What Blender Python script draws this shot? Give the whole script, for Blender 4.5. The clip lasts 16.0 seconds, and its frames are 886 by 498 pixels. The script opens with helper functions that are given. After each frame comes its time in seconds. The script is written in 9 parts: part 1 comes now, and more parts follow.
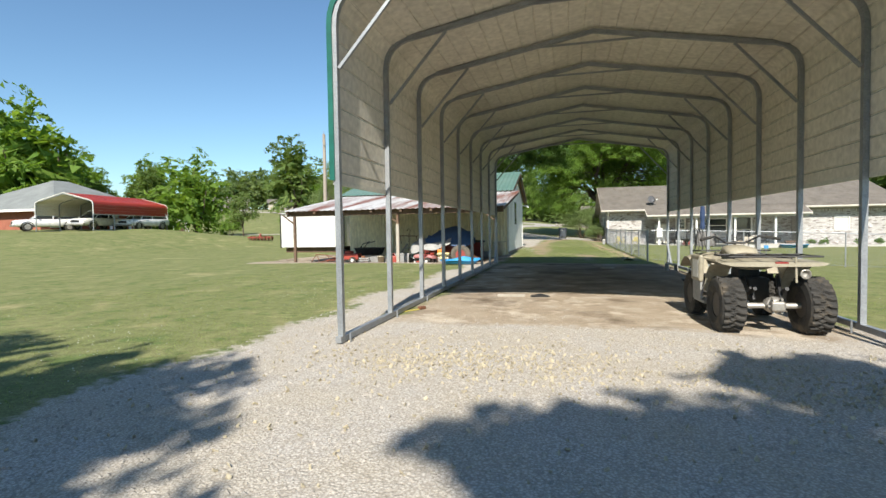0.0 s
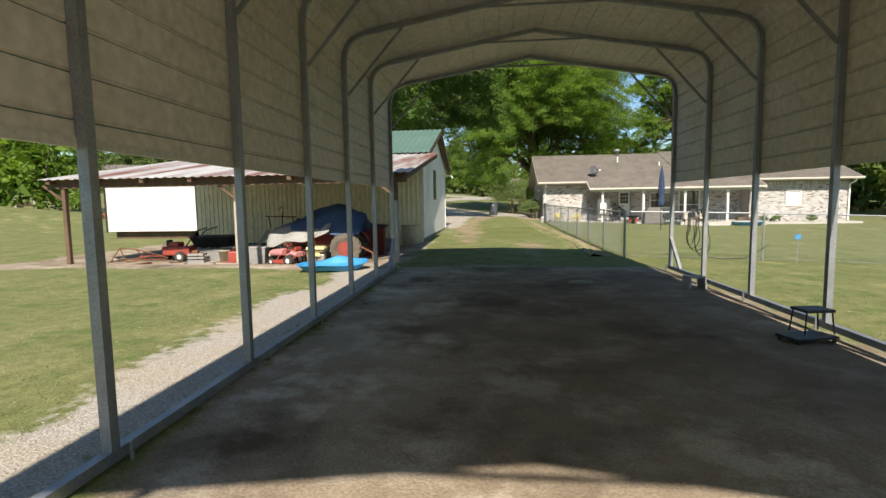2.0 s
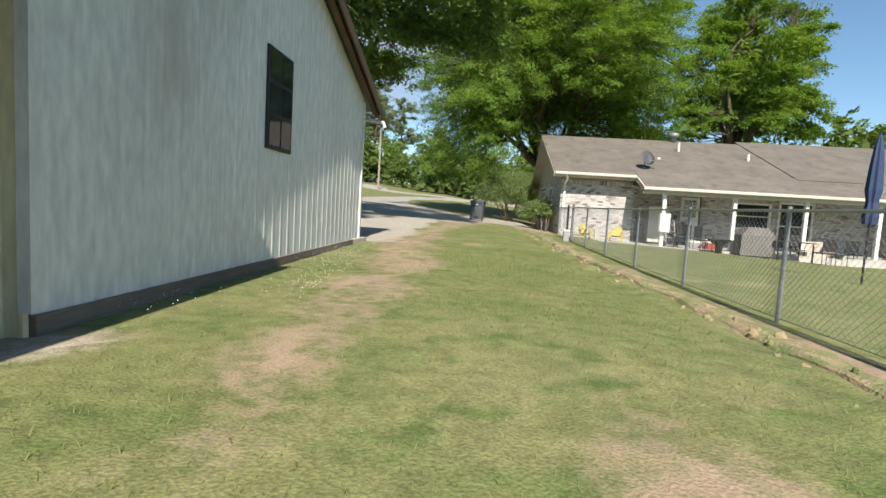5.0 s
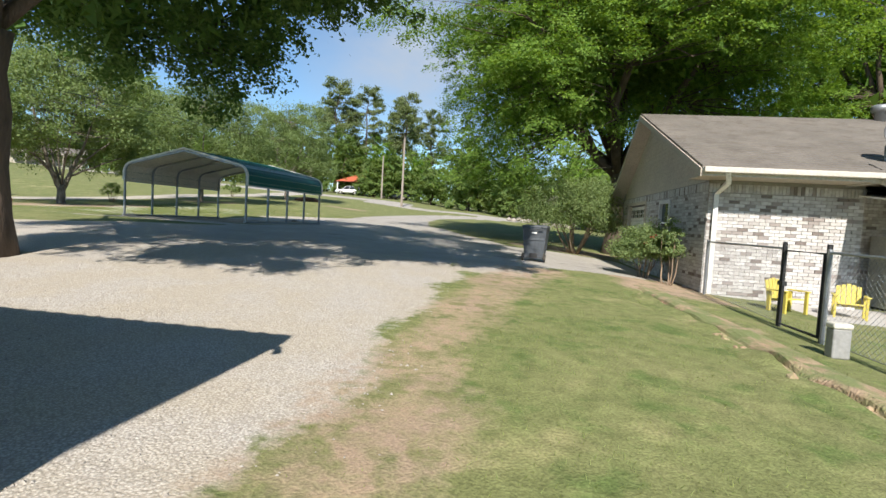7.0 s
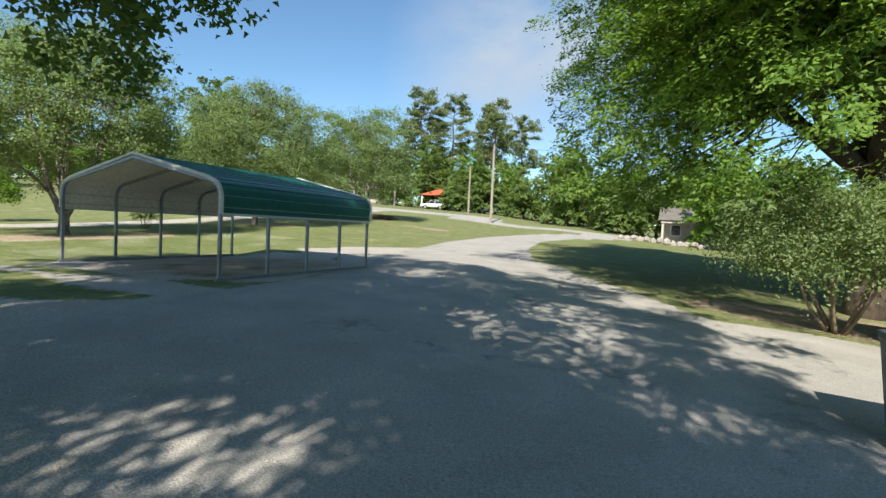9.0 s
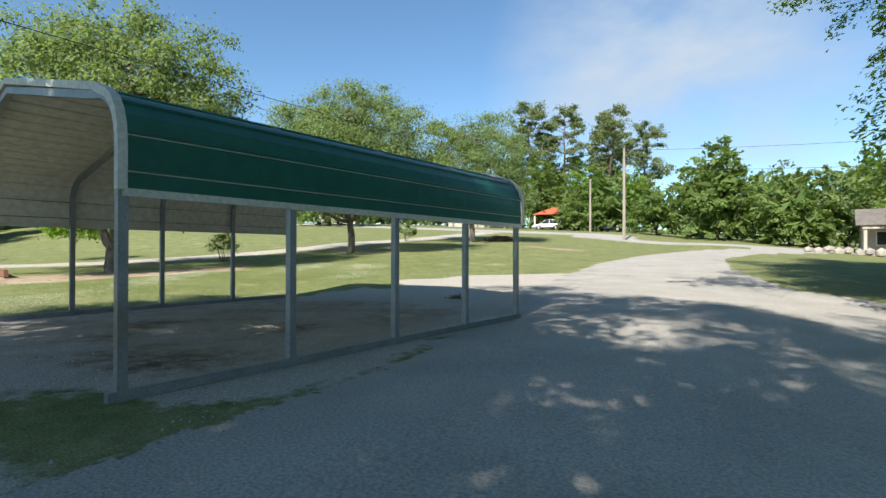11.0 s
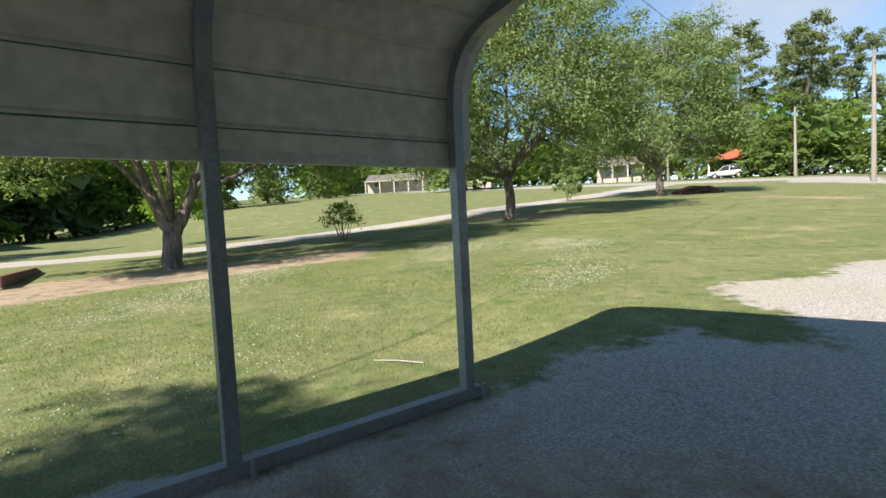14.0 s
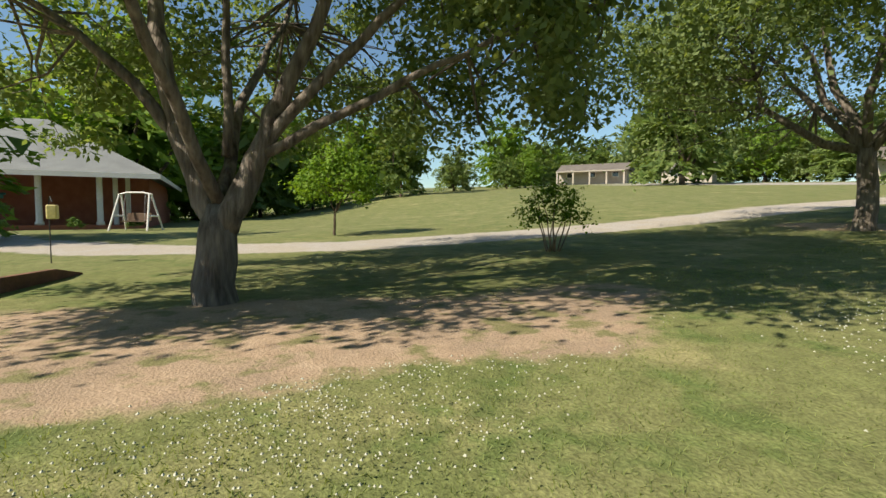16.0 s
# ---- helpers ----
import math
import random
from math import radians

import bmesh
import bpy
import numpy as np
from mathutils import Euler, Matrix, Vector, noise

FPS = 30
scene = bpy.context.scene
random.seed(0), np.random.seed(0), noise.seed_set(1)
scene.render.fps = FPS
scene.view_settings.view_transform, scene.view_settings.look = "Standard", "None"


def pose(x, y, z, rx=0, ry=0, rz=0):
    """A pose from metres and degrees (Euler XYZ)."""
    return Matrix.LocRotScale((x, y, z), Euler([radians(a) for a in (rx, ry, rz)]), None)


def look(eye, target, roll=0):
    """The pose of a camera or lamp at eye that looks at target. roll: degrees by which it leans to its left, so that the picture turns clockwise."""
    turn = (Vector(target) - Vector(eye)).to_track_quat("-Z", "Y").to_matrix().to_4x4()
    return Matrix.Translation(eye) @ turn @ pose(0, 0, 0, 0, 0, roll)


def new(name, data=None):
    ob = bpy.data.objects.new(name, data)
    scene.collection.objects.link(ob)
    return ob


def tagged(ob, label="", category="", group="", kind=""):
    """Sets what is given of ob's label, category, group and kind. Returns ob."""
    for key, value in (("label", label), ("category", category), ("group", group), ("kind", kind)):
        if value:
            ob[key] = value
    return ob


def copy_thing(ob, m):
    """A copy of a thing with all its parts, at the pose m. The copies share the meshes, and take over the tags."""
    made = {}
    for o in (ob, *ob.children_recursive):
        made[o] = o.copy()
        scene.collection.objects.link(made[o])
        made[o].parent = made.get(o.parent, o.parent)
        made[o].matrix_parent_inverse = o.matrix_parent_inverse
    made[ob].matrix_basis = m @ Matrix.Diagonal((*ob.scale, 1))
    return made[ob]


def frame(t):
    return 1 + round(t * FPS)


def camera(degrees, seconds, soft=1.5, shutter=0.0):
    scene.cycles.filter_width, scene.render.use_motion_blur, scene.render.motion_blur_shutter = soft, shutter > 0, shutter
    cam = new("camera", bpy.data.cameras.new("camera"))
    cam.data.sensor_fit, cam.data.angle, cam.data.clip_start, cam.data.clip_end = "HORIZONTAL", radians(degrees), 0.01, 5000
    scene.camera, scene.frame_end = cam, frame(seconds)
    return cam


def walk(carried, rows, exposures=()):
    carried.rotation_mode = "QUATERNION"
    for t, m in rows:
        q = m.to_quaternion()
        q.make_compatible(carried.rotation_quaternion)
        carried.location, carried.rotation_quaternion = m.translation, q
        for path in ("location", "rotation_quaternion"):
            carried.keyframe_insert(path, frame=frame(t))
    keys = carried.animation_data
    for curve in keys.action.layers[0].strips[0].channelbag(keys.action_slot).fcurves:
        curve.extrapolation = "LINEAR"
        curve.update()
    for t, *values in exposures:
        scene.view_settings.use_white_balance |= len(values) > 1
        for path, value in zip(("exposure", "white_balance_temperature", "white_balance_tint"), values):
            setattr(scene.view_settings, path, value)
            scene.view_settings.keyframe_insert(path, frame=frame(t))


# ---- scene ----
cam = camera(83.1, 16.0)
PATH = [
    (0, (-0.415, -4.814, 1.149), (-0.892, -2.873, 1.077), -0.9),
    (0.5, (-0.596, -3.346, 1.276), (-0.989, -1.388, 1.168), -1.0),
    (1, (-0.752, -1.504, 1.382), (-1.085, 0.463, 1.24), -0.6),
    (1.5, (-0.784, 0.17, 1.381), (-1.073, 2.142, 1.22), -0.6),
    (2, (-0.679, 2.205, 1.351), (-0.881, 4.186, 1.164), -0.9),
    (2.5, (-0.534, 4.212, 1.26), (-0.669, 6.196, 1.046), 0.2),
    (3, (-0.372, 6.392, 1.132), (-0.477, 8.376, 0.905), 1.7),
    (3.5, (-0.202, 8.39, 0.9), (-0.311, 10.377, 0.693), 2.6),
    (5.8, (-0.736, 21.304, 0.888), (-0.888, 23.293, 0.734), 3.4),
    (6, (-0.781, 22.327, 0.993), (-0.942, 24.316, 0.847), 3.0),
    (6.5, (-0.87, 24.767, 1.034), (-1.065, 26.753, 0.91), 3.1),
    (7, (-1.243, 27.069, 1.222), (-1.52, 29.046, 1.112), 3.2),
    (7.5, (-1.69, 29.288, 1.402), (-2.058, 31.252, 1.31), 2.4),
    (8, (-2.178, 31.5, 1.609), (-2.646, 33.443, 1.533), 1.7),
    (8.5, (-2.751, 33.498, 1.796), (-3.285, 35.424, 1.723), 1.6),
    (9, (-3.35, 35.382, 1.992), (-3.971, 37.282, 1.91), 2.6),
    (9.5, (-4.149, 37.163, 2.053), (-4.913, 39.009, 1.958), 3.3),
    (9.7, (-4.521, 37.818, 2.041), (-5.35, 39.636, 1.951), 3.4),
    (12, (-8.966, 43.689, 1.481), (-10.065, 45.358, 1.566), -0.5),
    (12.5, (-9.81, 44.603, 1.466), (-11.004, 46.205, 1.551), 1.1),
    (13, (-10.832, 45.36, 1.609), (-12.13, 46.881, 1.643), 1.0),
    (13.5, (-11.876, 45.964, 1.747), (-13.238, 47.427, 1.694), -1.5),
    (14, (-13.111, 46.765, 1.775), (-14.531, 48.168, 1.658), -2.9),
    (14.5, (-14.29, 47.55, 1.742), (-15.79, 48.868, 1.629), -1.7),
    (15, (-16.128, 48.697, 1.781), (-17.775, 49.825, 1.665), -0.8),
    (15.5, (-17.598, 49.413, 1.846), (-19.341, 50.388, 1.73), 0.1),
    (16, (-19.206, 50.183, 1.903), (-21.027, 50.998, 1.773), 0.3),
]
walk(cam, [(t, look(eye, target, roll)) for t, eye, target, roll in PATH], exposures=[(0, 0.75, 6500, 10), (1.5, 0.64, 6950, 12), (3.5, 0.62, 7000, 13), (6, 0.74, 6500, 11), (7, 0.72, 6450, 12), (8, 0.62, 6150, 7), (9, 0.84, 6400, 9), (9.5, 0.84, 6450, 9), (12, 1.0, 6350, 11), (13.5, 1.0, 6450, 16), (15, 0.7, 6650, 9), (16, 0.54, 7250, 11)])

# ---- world, sun ----
SUN_TO = Vector((0.115, -1.17, 1.0)).normalized()
world = bpy.data.worlds.new("world")
scene.world = world
world.use_nodes = True
wt = world.node_tree
wt.nodes.clear()
w_out = wt.nodes.new("ShaderNodeOutputWorld")
w_bg = wt.nodes.new("ShaderNodeBackground")
w_sky = wt.nodes.new("ShaderNodeTexSky")
w_sky.sky_type = "NISHITA"
w_sky.sun_disc = False
w_sky.sun_elevation = math.asin(SUN_TO.z)
w_sky.sun_rotation = math.atan2(SUN_TO.x, SUN_TO.y)
w_sky.air_density = 1.0
w_sky.dust_density = 0.15
w_sky.ozone_density = 1.3
w_bg.inputs["Strength"].default_value = 0.097
# thin high cloud, from noise over the sky's directions
w_co = wt.nodes.new("ShaderNodeTexCoord")
w_map = wt.nodes.new("ShaderNodeMapping")
w_map.inputs["Scale"].default_value = (1.6, 1.6, 3.2)
w_map.inputs["Location"].default_value = (0.35, 0.0, 0.1)
w_noise = wt.nodes.new("ShaderNodeTexNoise")
w_noise.inputs["Scale"].default_value = 1.5
w_noise.inputs["Detail"].default_value = 7.0
w_noise.inputs["Roughness"].default_value = 0.55
w_ramp = wt.nodes.new("ShaderNodeMapRange")
w_ramp.inputs["From Min"].default_value = 0.40
w_ramp.inputs["From Max"].default_value = 0.66
w_mix = wt.nodes.new("ShaderNodeMixRGB")
w_mix.inputs["Color2"].default_value = (3.3, 3.8, 4.4, 1)
wt.links.new(w_co.outputs["Generated"], w_map.inputs["Vector"])
wt.links.new(w_map.outputs["Vector"], w_noise.inputs["Vector"])
wt.links.new(w_noise.outputs["Fac"], w_ramp.inputs["Value"])
# the cloud bank stands over the far end of the drive
w_dot = wt.nodes.new("ShaderNodeVectorMath")
w_dot.operation = "DOT_PRODUCT"
w_dot.inputs[1].default_value = Vector((-0.10, 0.95, 0.30)).normalized()
w_near = wt.nodes.new("ShaderNodeMapRange")
w_near.inputs["From Min"].default_value = 0.945
w_near.inputs["From Max"].default_value = 0.995
w_mul = wt.nodes.new("ShaderNodeMath")
w_mul.operation = "MULTIPLY"
wt.links.new(w_co.outputs["Generated"], w_dot.inputs[0])
wt.links.new(w_dot.outputs["Value"], w_near.inputs["Value"])
wt.links.new(w_near.outputs["Result"], w_mul.inputs[0])
wt.links.new(w_ramp.outputs["Result"], w_mul.inputs[1])
wt.links.new(w_mul.outputs["Value"], w_mix.inputs["Fac"])
w_tint = wt.nodes.new("ShaderNodeMixRGB")
w_tint.blend_type = "MULTIPLY"
w_tint.inputs["Fac"].default_value = 1.0
w_tint.inputs["Color2"].default_value = (0.72, 0.89, 0.96, 1)
wt.links.new(w_sky.outputs["Color"], w_tint.inputs["Color1"])
wt.links.new(w_tint.outputs["Color"], w_mix.inputs["Color1"])
wt.links.new(w_mix.outputs["Color"], w_bg.inputs["Color"])
wt.links.new(w_bg.outputs["Background"], w_out.inputs["Surface"])

sun = new("sun", bpy.data.lights.new("sun", "SUN"))
sun.data.energy = 5.0
sun.data.angle = radians(0.55)
sun.data.color = (1.0, 0.945, 0.85)
sun.matrix_world = look(SUN_TO * 50, (0, 0, 0))

# ---- materials ----
MATS = {}


def mat(name, c1, c2=None, rough=0.7, metal=0.0, scale=3.0, fine=40.0, bump=0.0, spec=0.4, stain=None, stain_scale=0.6, stain_at=0.62, coord="Object", stretch=(1, 1, 1), alpha=1.0):
    """A surface with colour that varies at two scales, fine relief and, where given, stains."""
    m = bpy.data.materials.new(name)
    m.use_nodes = True
    t = m.node_tree
    b = t.nodes["Principled BSDF"]
    c2 = c2 or tuple(v * 0.8 for v in c1)
    co = t.nodes.new("ShaderNodeTexCoord")
    mp = t.nodes.new("ShaderNodeMapping")
    mp.inputs["Scale"].default_value = stretch
    t.links.new(co.outputs[coord], mp.inputs["Vector"])
    n1 = t.nodes.new("ShaderNodeTexNoise")
    n1.inputs["Scale"].default_value = scale
    n1.inputs["Detail"].default_value = 4
    n2 = t.nodes.new("ShaderNodeTexNoise")
    n2.inputs["Scale"].default_value = fine
    n2.inputs["Detail"].default_value = 3
    for n in (n1, n2):
        t.links.new(mp.outputs["Vector"], n.inputs["Vector"])
    mix = t.nodes.new("ShaderNodeMixRGB")
    mix.inputs["Color1"].default_value = (*c1, 1)
    mix.inputs["Color2"].default_value = (*c2, 1)
    mr = t.nodes.new("ShaderNodeMapRange")
    mr.inputs["From Min"].default_value = 0.3
    mr.inputs["From Max"].default_value = 0.7
    t.links.new(n1.outputs["Fac"], mr.inputs["Value"])
    t.links.new(mr.outputs["Result"], mix.inputs["Fac"])
    g = t.nodes.new("ShaderNodeMixRGB")
    g.blend_type = "MULTIPLY"
    g.inputs["Fac"].default_value = 0.5
    gr = t.nodes.new("ShaderNodeMapRange")
    gr.inputs["From Min"].default_value = 0.25
    gr.inputs["From Max"].default_value = 0.75
    gr.inputs["To Min"].default_value = 0.6
    gr.inputs["To Max"].default_value = 1.3
    t.links.new(n2.outputs["Fac"], gr.inputs["Value"])
    t.links.new(mix.outputs["Color"], g.inputs["Color1"])
    t.links.new(gr.outputs["Result"], g.inputs["Color2"])
    last = g
    if stain:
        n3 = t.nodes.new("ShaderNodeTexNoise")
        n3.inputs["Scale"].default_value = stain_scale
        n3.inputs["Detail"].default_value = 8
        n3.inputs["Roughness"].default_value = 0.65
        t.links.new(mp.outputs["Vector"], n3.inputs["Vector"])
        sr = t.nodes.new("ShaderNodeMapRange")
        sr.inputs["From Min"].default_value = stain_at - 0.08
        sr.inputs["From Max"].default_value = stain_at + 0.1
        t.links.new(n3.outputs["Fac"], sr.inputs["Value"])
        sm = t.nodes.new("ShaderNodeMixRGB")
        sm.inputs["Color2"].default_value = (*stain, 1)
        t.links.new(sr.outputs["Result"], sm.inputs["Fac"])
        t.links.new(last.outputs["Color"], sm.inputs["Color1"])
        last = sm
    t.links.new(last.outputs["Color"], b.inputs["Base Color"])
    b.inputs["Roughness"].default_value = rough
    b.inputs["Metallic"].default_value = metal
    b.inputs["Specular IOR Level"].default_value = spec
    b.inputs["Alpha"].default_value = alpha
    if bump:
        bp = t.nodes.new("ShaderNodeBump")
        bp.inputs["Strength"].default_value = bump
        bp.inputs["Distance"].default_value = 0.02
        t.links.new(n2.outputs["Fac"], bp.inputs["Height"])
        t.links.new(bp.outputs["Normal"], b.inputs["Normal"])
    MATS[name] = m
    return m


def leaf_mat(name, c1, c2, glow=0.35):
    """Leaves: colour differs leaf by leaf, light shines through them."""
    m = bpy.data.materials.new(name)
    m.use_nodes = True
    t = m.node_tree
    t.nodes.clear()
    out = t.nodes.new("ShaderNodeOutputMaterial")
    geo = t.nodes.new("ShaderNodeNewGeometry")
    mix = t.nodes.new("ShaderNodeMixRGB")
    mix.inputs["Color1"].default_value = (*c1, 1)
    mix.inputs["Color2"].default_value = (*c2, 1)
    t.links.new(geo.outputs["Random Per Island"], mix.inputs["Fac"])
    d = t.nodes.new("ShaderNodeBsdfPrincipled")
    d.inputs["Roughness"].default_value = 0.6
    d.inputs["Specular IOR Level"].default_value = 0.2
    tr = t.nodes.new("ShaderNodeBsdfTranslucent")
    ms = t.nodes.new("ShaderNodeMixShader")
    ms.inputs["Fac"].default_value = glow
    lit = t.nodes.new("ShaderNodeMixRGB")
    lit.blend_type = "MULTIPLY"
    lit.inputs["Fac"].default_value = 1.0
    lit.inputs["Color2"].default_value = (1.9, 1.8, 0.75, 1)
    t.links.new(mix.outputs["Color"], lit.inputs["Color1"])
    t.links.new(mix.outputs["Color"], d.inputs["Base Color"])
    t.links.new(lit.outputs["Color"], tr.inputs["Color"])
    t.links.new(d.outputs["BSDF"], ms.inputs[1])
    t.links.new(tr.outputs["BSDF"], ms.inputs[2])
    t.links.new(ms.outputs["Shader"], out.inputs["Surface"])
    MATS[name] = m
    return m


GALV = mat("galvanised steel", (0.35, 0.365, 0.375), (0.27, 0.285, 0.30), 0.5, 0.6, 6, 60, 0.05, stain=(0.24, 0.2, 0.17), stain_at=0.68)
SHEET_IN = mat("cream sheet steel", (0.68, 0.635, 0.54), (0.60, 0.56, 0.475), 0.5, 0.0, 1.2, 12, 0.02, stain=(0.40, 0.36, 0.28), stain_scale=0.9, stain_at=0.66)
SHEET_GREEN = mat("green painted steel", (0.012, 0.10, 0.075), (0.016, 0.125, 0.095), 0.38, 0.0, 1.0, 9, 0.02)
TRIM = mat("cream trim steel", (0.62, 0.60, 0.52), (0.54, 0.52, 0.45), 0.45, 0, 2, 30)
SIDING = mat("white lap siding", (0.64, 0.63, 0.60), (0.57, 0.56, 0.53), 0.6, 0, 1.5, 20, 0.02, stain=(0.5, 0.47, 0.40), stain_at=0.68)
SHED_WALL = mat("weathered cream steel", (0.76, 0.76, 0.72), (0.66, 0.66, 0.62), 0.55, 0.0, 0.8, 14, 0.03, stain=(0.46, 0.44, 0.39), stain_at=0.62, stretch=(1, 1, 0.3))
# cream raised in yellow and brightness for light bounced up under the lean-to
SHED_CREAM = mat("cream steel with bounced yellow", (0.78, 0.71, 0.47), (0.70, 0.63, 0.41), 0.55, 0.0, 0.8, 14, 0.03, stain=(0.34, 0.28, 0.18), stain_at=0.64, stretch=(1, 1, 0.3))
RUSTY = mat("rusty roofing steel", (0.60, 0.59, 0.57), (0.44, 0.42, 0.40), 0.55, 0.2, 0.9, 10, 0.1, stain=(0.21, 0.07, 0.04), stain_scale=0.9, stain_at=0.53, stretch=(1.6, 0.10, 1))
SILL = mat("weathered sill timber", (0.27, 0.22, 0.17), (0.13, 0.10, 0.08), 0.9, 0, 3, 30, 0.5, stain=(0.06, 0.05, 0.04), stain_at=0.6, stretch=(1, 0.12, 1))
OLD_WOOD = mat("old brown timber", (0.16, 0.10, 0.065), (0.09, 0.06, 0.04), 0.85, 0, 2, 30, 0.4, stretch=(1, 1, 0.2))
GREY_WOOD = mat("grey weathered timber", (0.42, 0.39, 0.33), (0.30, 0.27, 0.22), 0.85, 0, 2, 30, 0.4, stretch=(1, 1, 0.15))
SHINGLE = mat("brown shingles", (0.185, 0.163, 0.138), (0.135, 0.12, 0.102), 0.9, 0, 1.0, 22, 0.5, stain=(0.115, 0.098, 0.08), stain_at=0.58, stain_scale=2.2)
BRICK = mat("whitewashed brick", (0.52, 0.505, 0.485), (0.40, 0.375, 0.355), 0.85, 0, 4.5, 30, 0.3, stain=(0.24, 0.18, 0.15), stain_scale=3.0, stain_at=0.62, stretch=(1, 1, 3))
MORTAR = mat("grey mortar", (0.36, 0.34, 0.31), None, 0.95, 0, 4, 50, 0.3)
RED_BRICK = mat("red brick wall", (0.34, 0.125, 0.08), (0.26, 0.09, 0.058), 0.85, 0, 3, 40, 0.2)
TRIM_CREAM = mat("dull cream trim paint", (0.56, 0.52, 0.45), (0.48, 0.44, 0.38), 0.5, 0, 2, 20, stain=(0.38, 0.33, 0.26), stain_at=0.66)
WHITE = mat("white paint", (0.76, 0.75, 0.71), (0.68, 0.67, 0.63), 0.5, 0, 2, 20)
TAN_SIDING = mat("tan lap siding", (0.50, 0.44, 0.36), (0.45, 0.39, 0.32), 0.65, 0, 1.5, 20)
GLASS_DARK = mat("dark window glass", (0.02, 0.025, 0.03), (0.03, 0.035, 0.04), 0.06, 0, 2, 10, spec=0.8)
BLACK = mat("black steel", (0.015, 0.015, 0.016), (0.03, 0.03, 0.03), 0.5, 0, 5, 30)
RUBBER = mat("worn rubber", (0.028, 0.027, 0.025), (0.05, 0.046, 0.04), 0.85, 0, 8, 60, 0.3, stain=(0.12, 0.095, 0.065), stain_at=0.62, stain_scale=4)
BARK = mat("grey brown bark", (0.13, 0.095, 0.07), (0.075, 0.055, 0.04), 0.95, 0, 5, 26, 1.0, stretch=(1, 1, 0.25))
POLE_WOOD = mat("pole timber", (0.33, 0.29, 0.24), (0.25, 0.21, 0.17), 0.9, 0, 2, 30, 0.2, stretch=(1, 1, 0.1))
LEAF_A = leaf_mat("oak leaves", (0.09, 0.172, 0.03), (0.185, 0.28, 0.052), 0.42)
# the barn tree's inner shade is put into this darker, less see-through green
LEAF_DARKENED = leaf_mat("shade-darkened leaves", (0.065, 0.13, 0.028), (0.12, 0.20, 0.045), 0.2)
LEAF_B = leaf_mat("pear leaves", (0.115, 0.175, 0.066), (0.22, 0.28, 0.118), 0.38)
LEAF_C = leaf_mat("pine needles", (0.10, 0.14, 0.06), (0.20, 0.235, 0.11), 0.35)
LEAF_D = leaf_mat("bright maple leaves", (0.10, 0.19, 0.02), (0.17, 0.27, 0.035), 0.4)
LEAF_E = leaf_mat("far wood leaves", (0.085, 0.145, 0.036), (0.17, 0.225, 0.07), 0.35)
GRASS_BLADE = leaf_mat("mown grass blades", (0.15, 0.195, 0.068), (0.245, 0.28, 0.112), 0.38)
CLOVER = mat("white clover heads", (0.50, 0.50, 0.41), (0.38, 0.40, 0.30), 0.8)

# ---- terrain ----


def sm(v, a, b):
    t = np.clip((np.asarray(v, float) - a) / (b - a), 0, 1)
    return t * t * (3 - 2 * t)


def soft(v, k=3.0):
    return k * np.log1p(np.exp(np.clip(np.asarray(v, float) / k, -30, 30)))


def trench_x(y):
    """The line of the narrow trench beside the fence."""
    return np.interp(y, [15, 16, 19, 22, 25.5, 29.5, 33, 36.5], [1.66, 1.72, 1.84, 1.84, 1.66, 1.44, 1.34, 1.12]) + 0.03 * np.sin(np.asarray(y, float) * 2.1)


def level(x, y):
    """The ground's height in metres."""
    x, y = np.asarray(x, float), np.asarray(y, float)
    w = sm(-x, -1.5, 10)
    z = 0.77 * w * sm(y, 26, 43) + 0.28 * (1 - w) * sm(-x, -4.2, 0.3) * sm(y, 24, 40)
    z = z + 0.03 * np.minimum(soft(y - 47), 60) + 0.011 * np.minimum(soft(-x - 15), 60) * sm(y, 5, 40)
    z = z - 0.05 * np.minimum(soft(x - 4), 9) * sm(y, -20, 10)
    z = z + 0.03 * np.minimum(soft(y - 53), 16) * sm(-x, 12, 22)
    hill = soft(-(x + 26) * 0.55 + (y - 62) * 0.5 - 6, 4)
    z = z + 0.075 * np.minimum(hill, 90) * sm(y, 52, 72)
    z = z + 1.3 * sm(-x, 24, 38) * (1 - sm(y, 32, 41)) * sm(y, 4, 26)
    # the small carport stands level
    flat = (1 - sm(np.abs(x + 12.7), 3.0, 4.6)) * (1 - sm(np.abs(y - 45.9), 3.1, 5.2))
    z = z * (1 - flat) + 0.78 * flat
    # the dip under the lean-to
    z = z - 0.2 * sm(-x, 2.9, 4.3) * (1 - sm(-x, 10.5, 13.0)) * sm(y, 12.9, 14.8) * (1 - sm(y, 19.5, 20.5))
    # bed of the trench along the lane
    d = np.abs(x - trench_x(y))
    z = z - 0.12 * (1 - sm(d, 0.12, 0.34)) * sm(y, 15.1, 15.5) * (1 - sm(y, 36.2, 36.6))
    return z


def ground_z(x, y):
    return float(level(x, y))


def along(px, py, pts):
    """Distance from a line through pts (x, y, half-width), less its width there."""
    best = np.full(np.shape(px), 1e9)
    for (ax, ay, aw), (bx, by, bw) in zip(pts, pts[1:]):
        dx, dy = bx - ax, by - ay
        t = np.clip(((px - ax) * dx + (py - ay) * dy) / (dx * dx + dy * dy), 0, 1)
        best = np.minimum(best, np.hypot(px - ax - t * dx, py - ay - t * dy) - (aw + t * (bw - aw)))
    return best


def rect(px, py, x0, x1, y0, y1):
    return np.maximum(np.maximum(x0 - px, px - x1), np.maximum(y0 - py, py - y1))


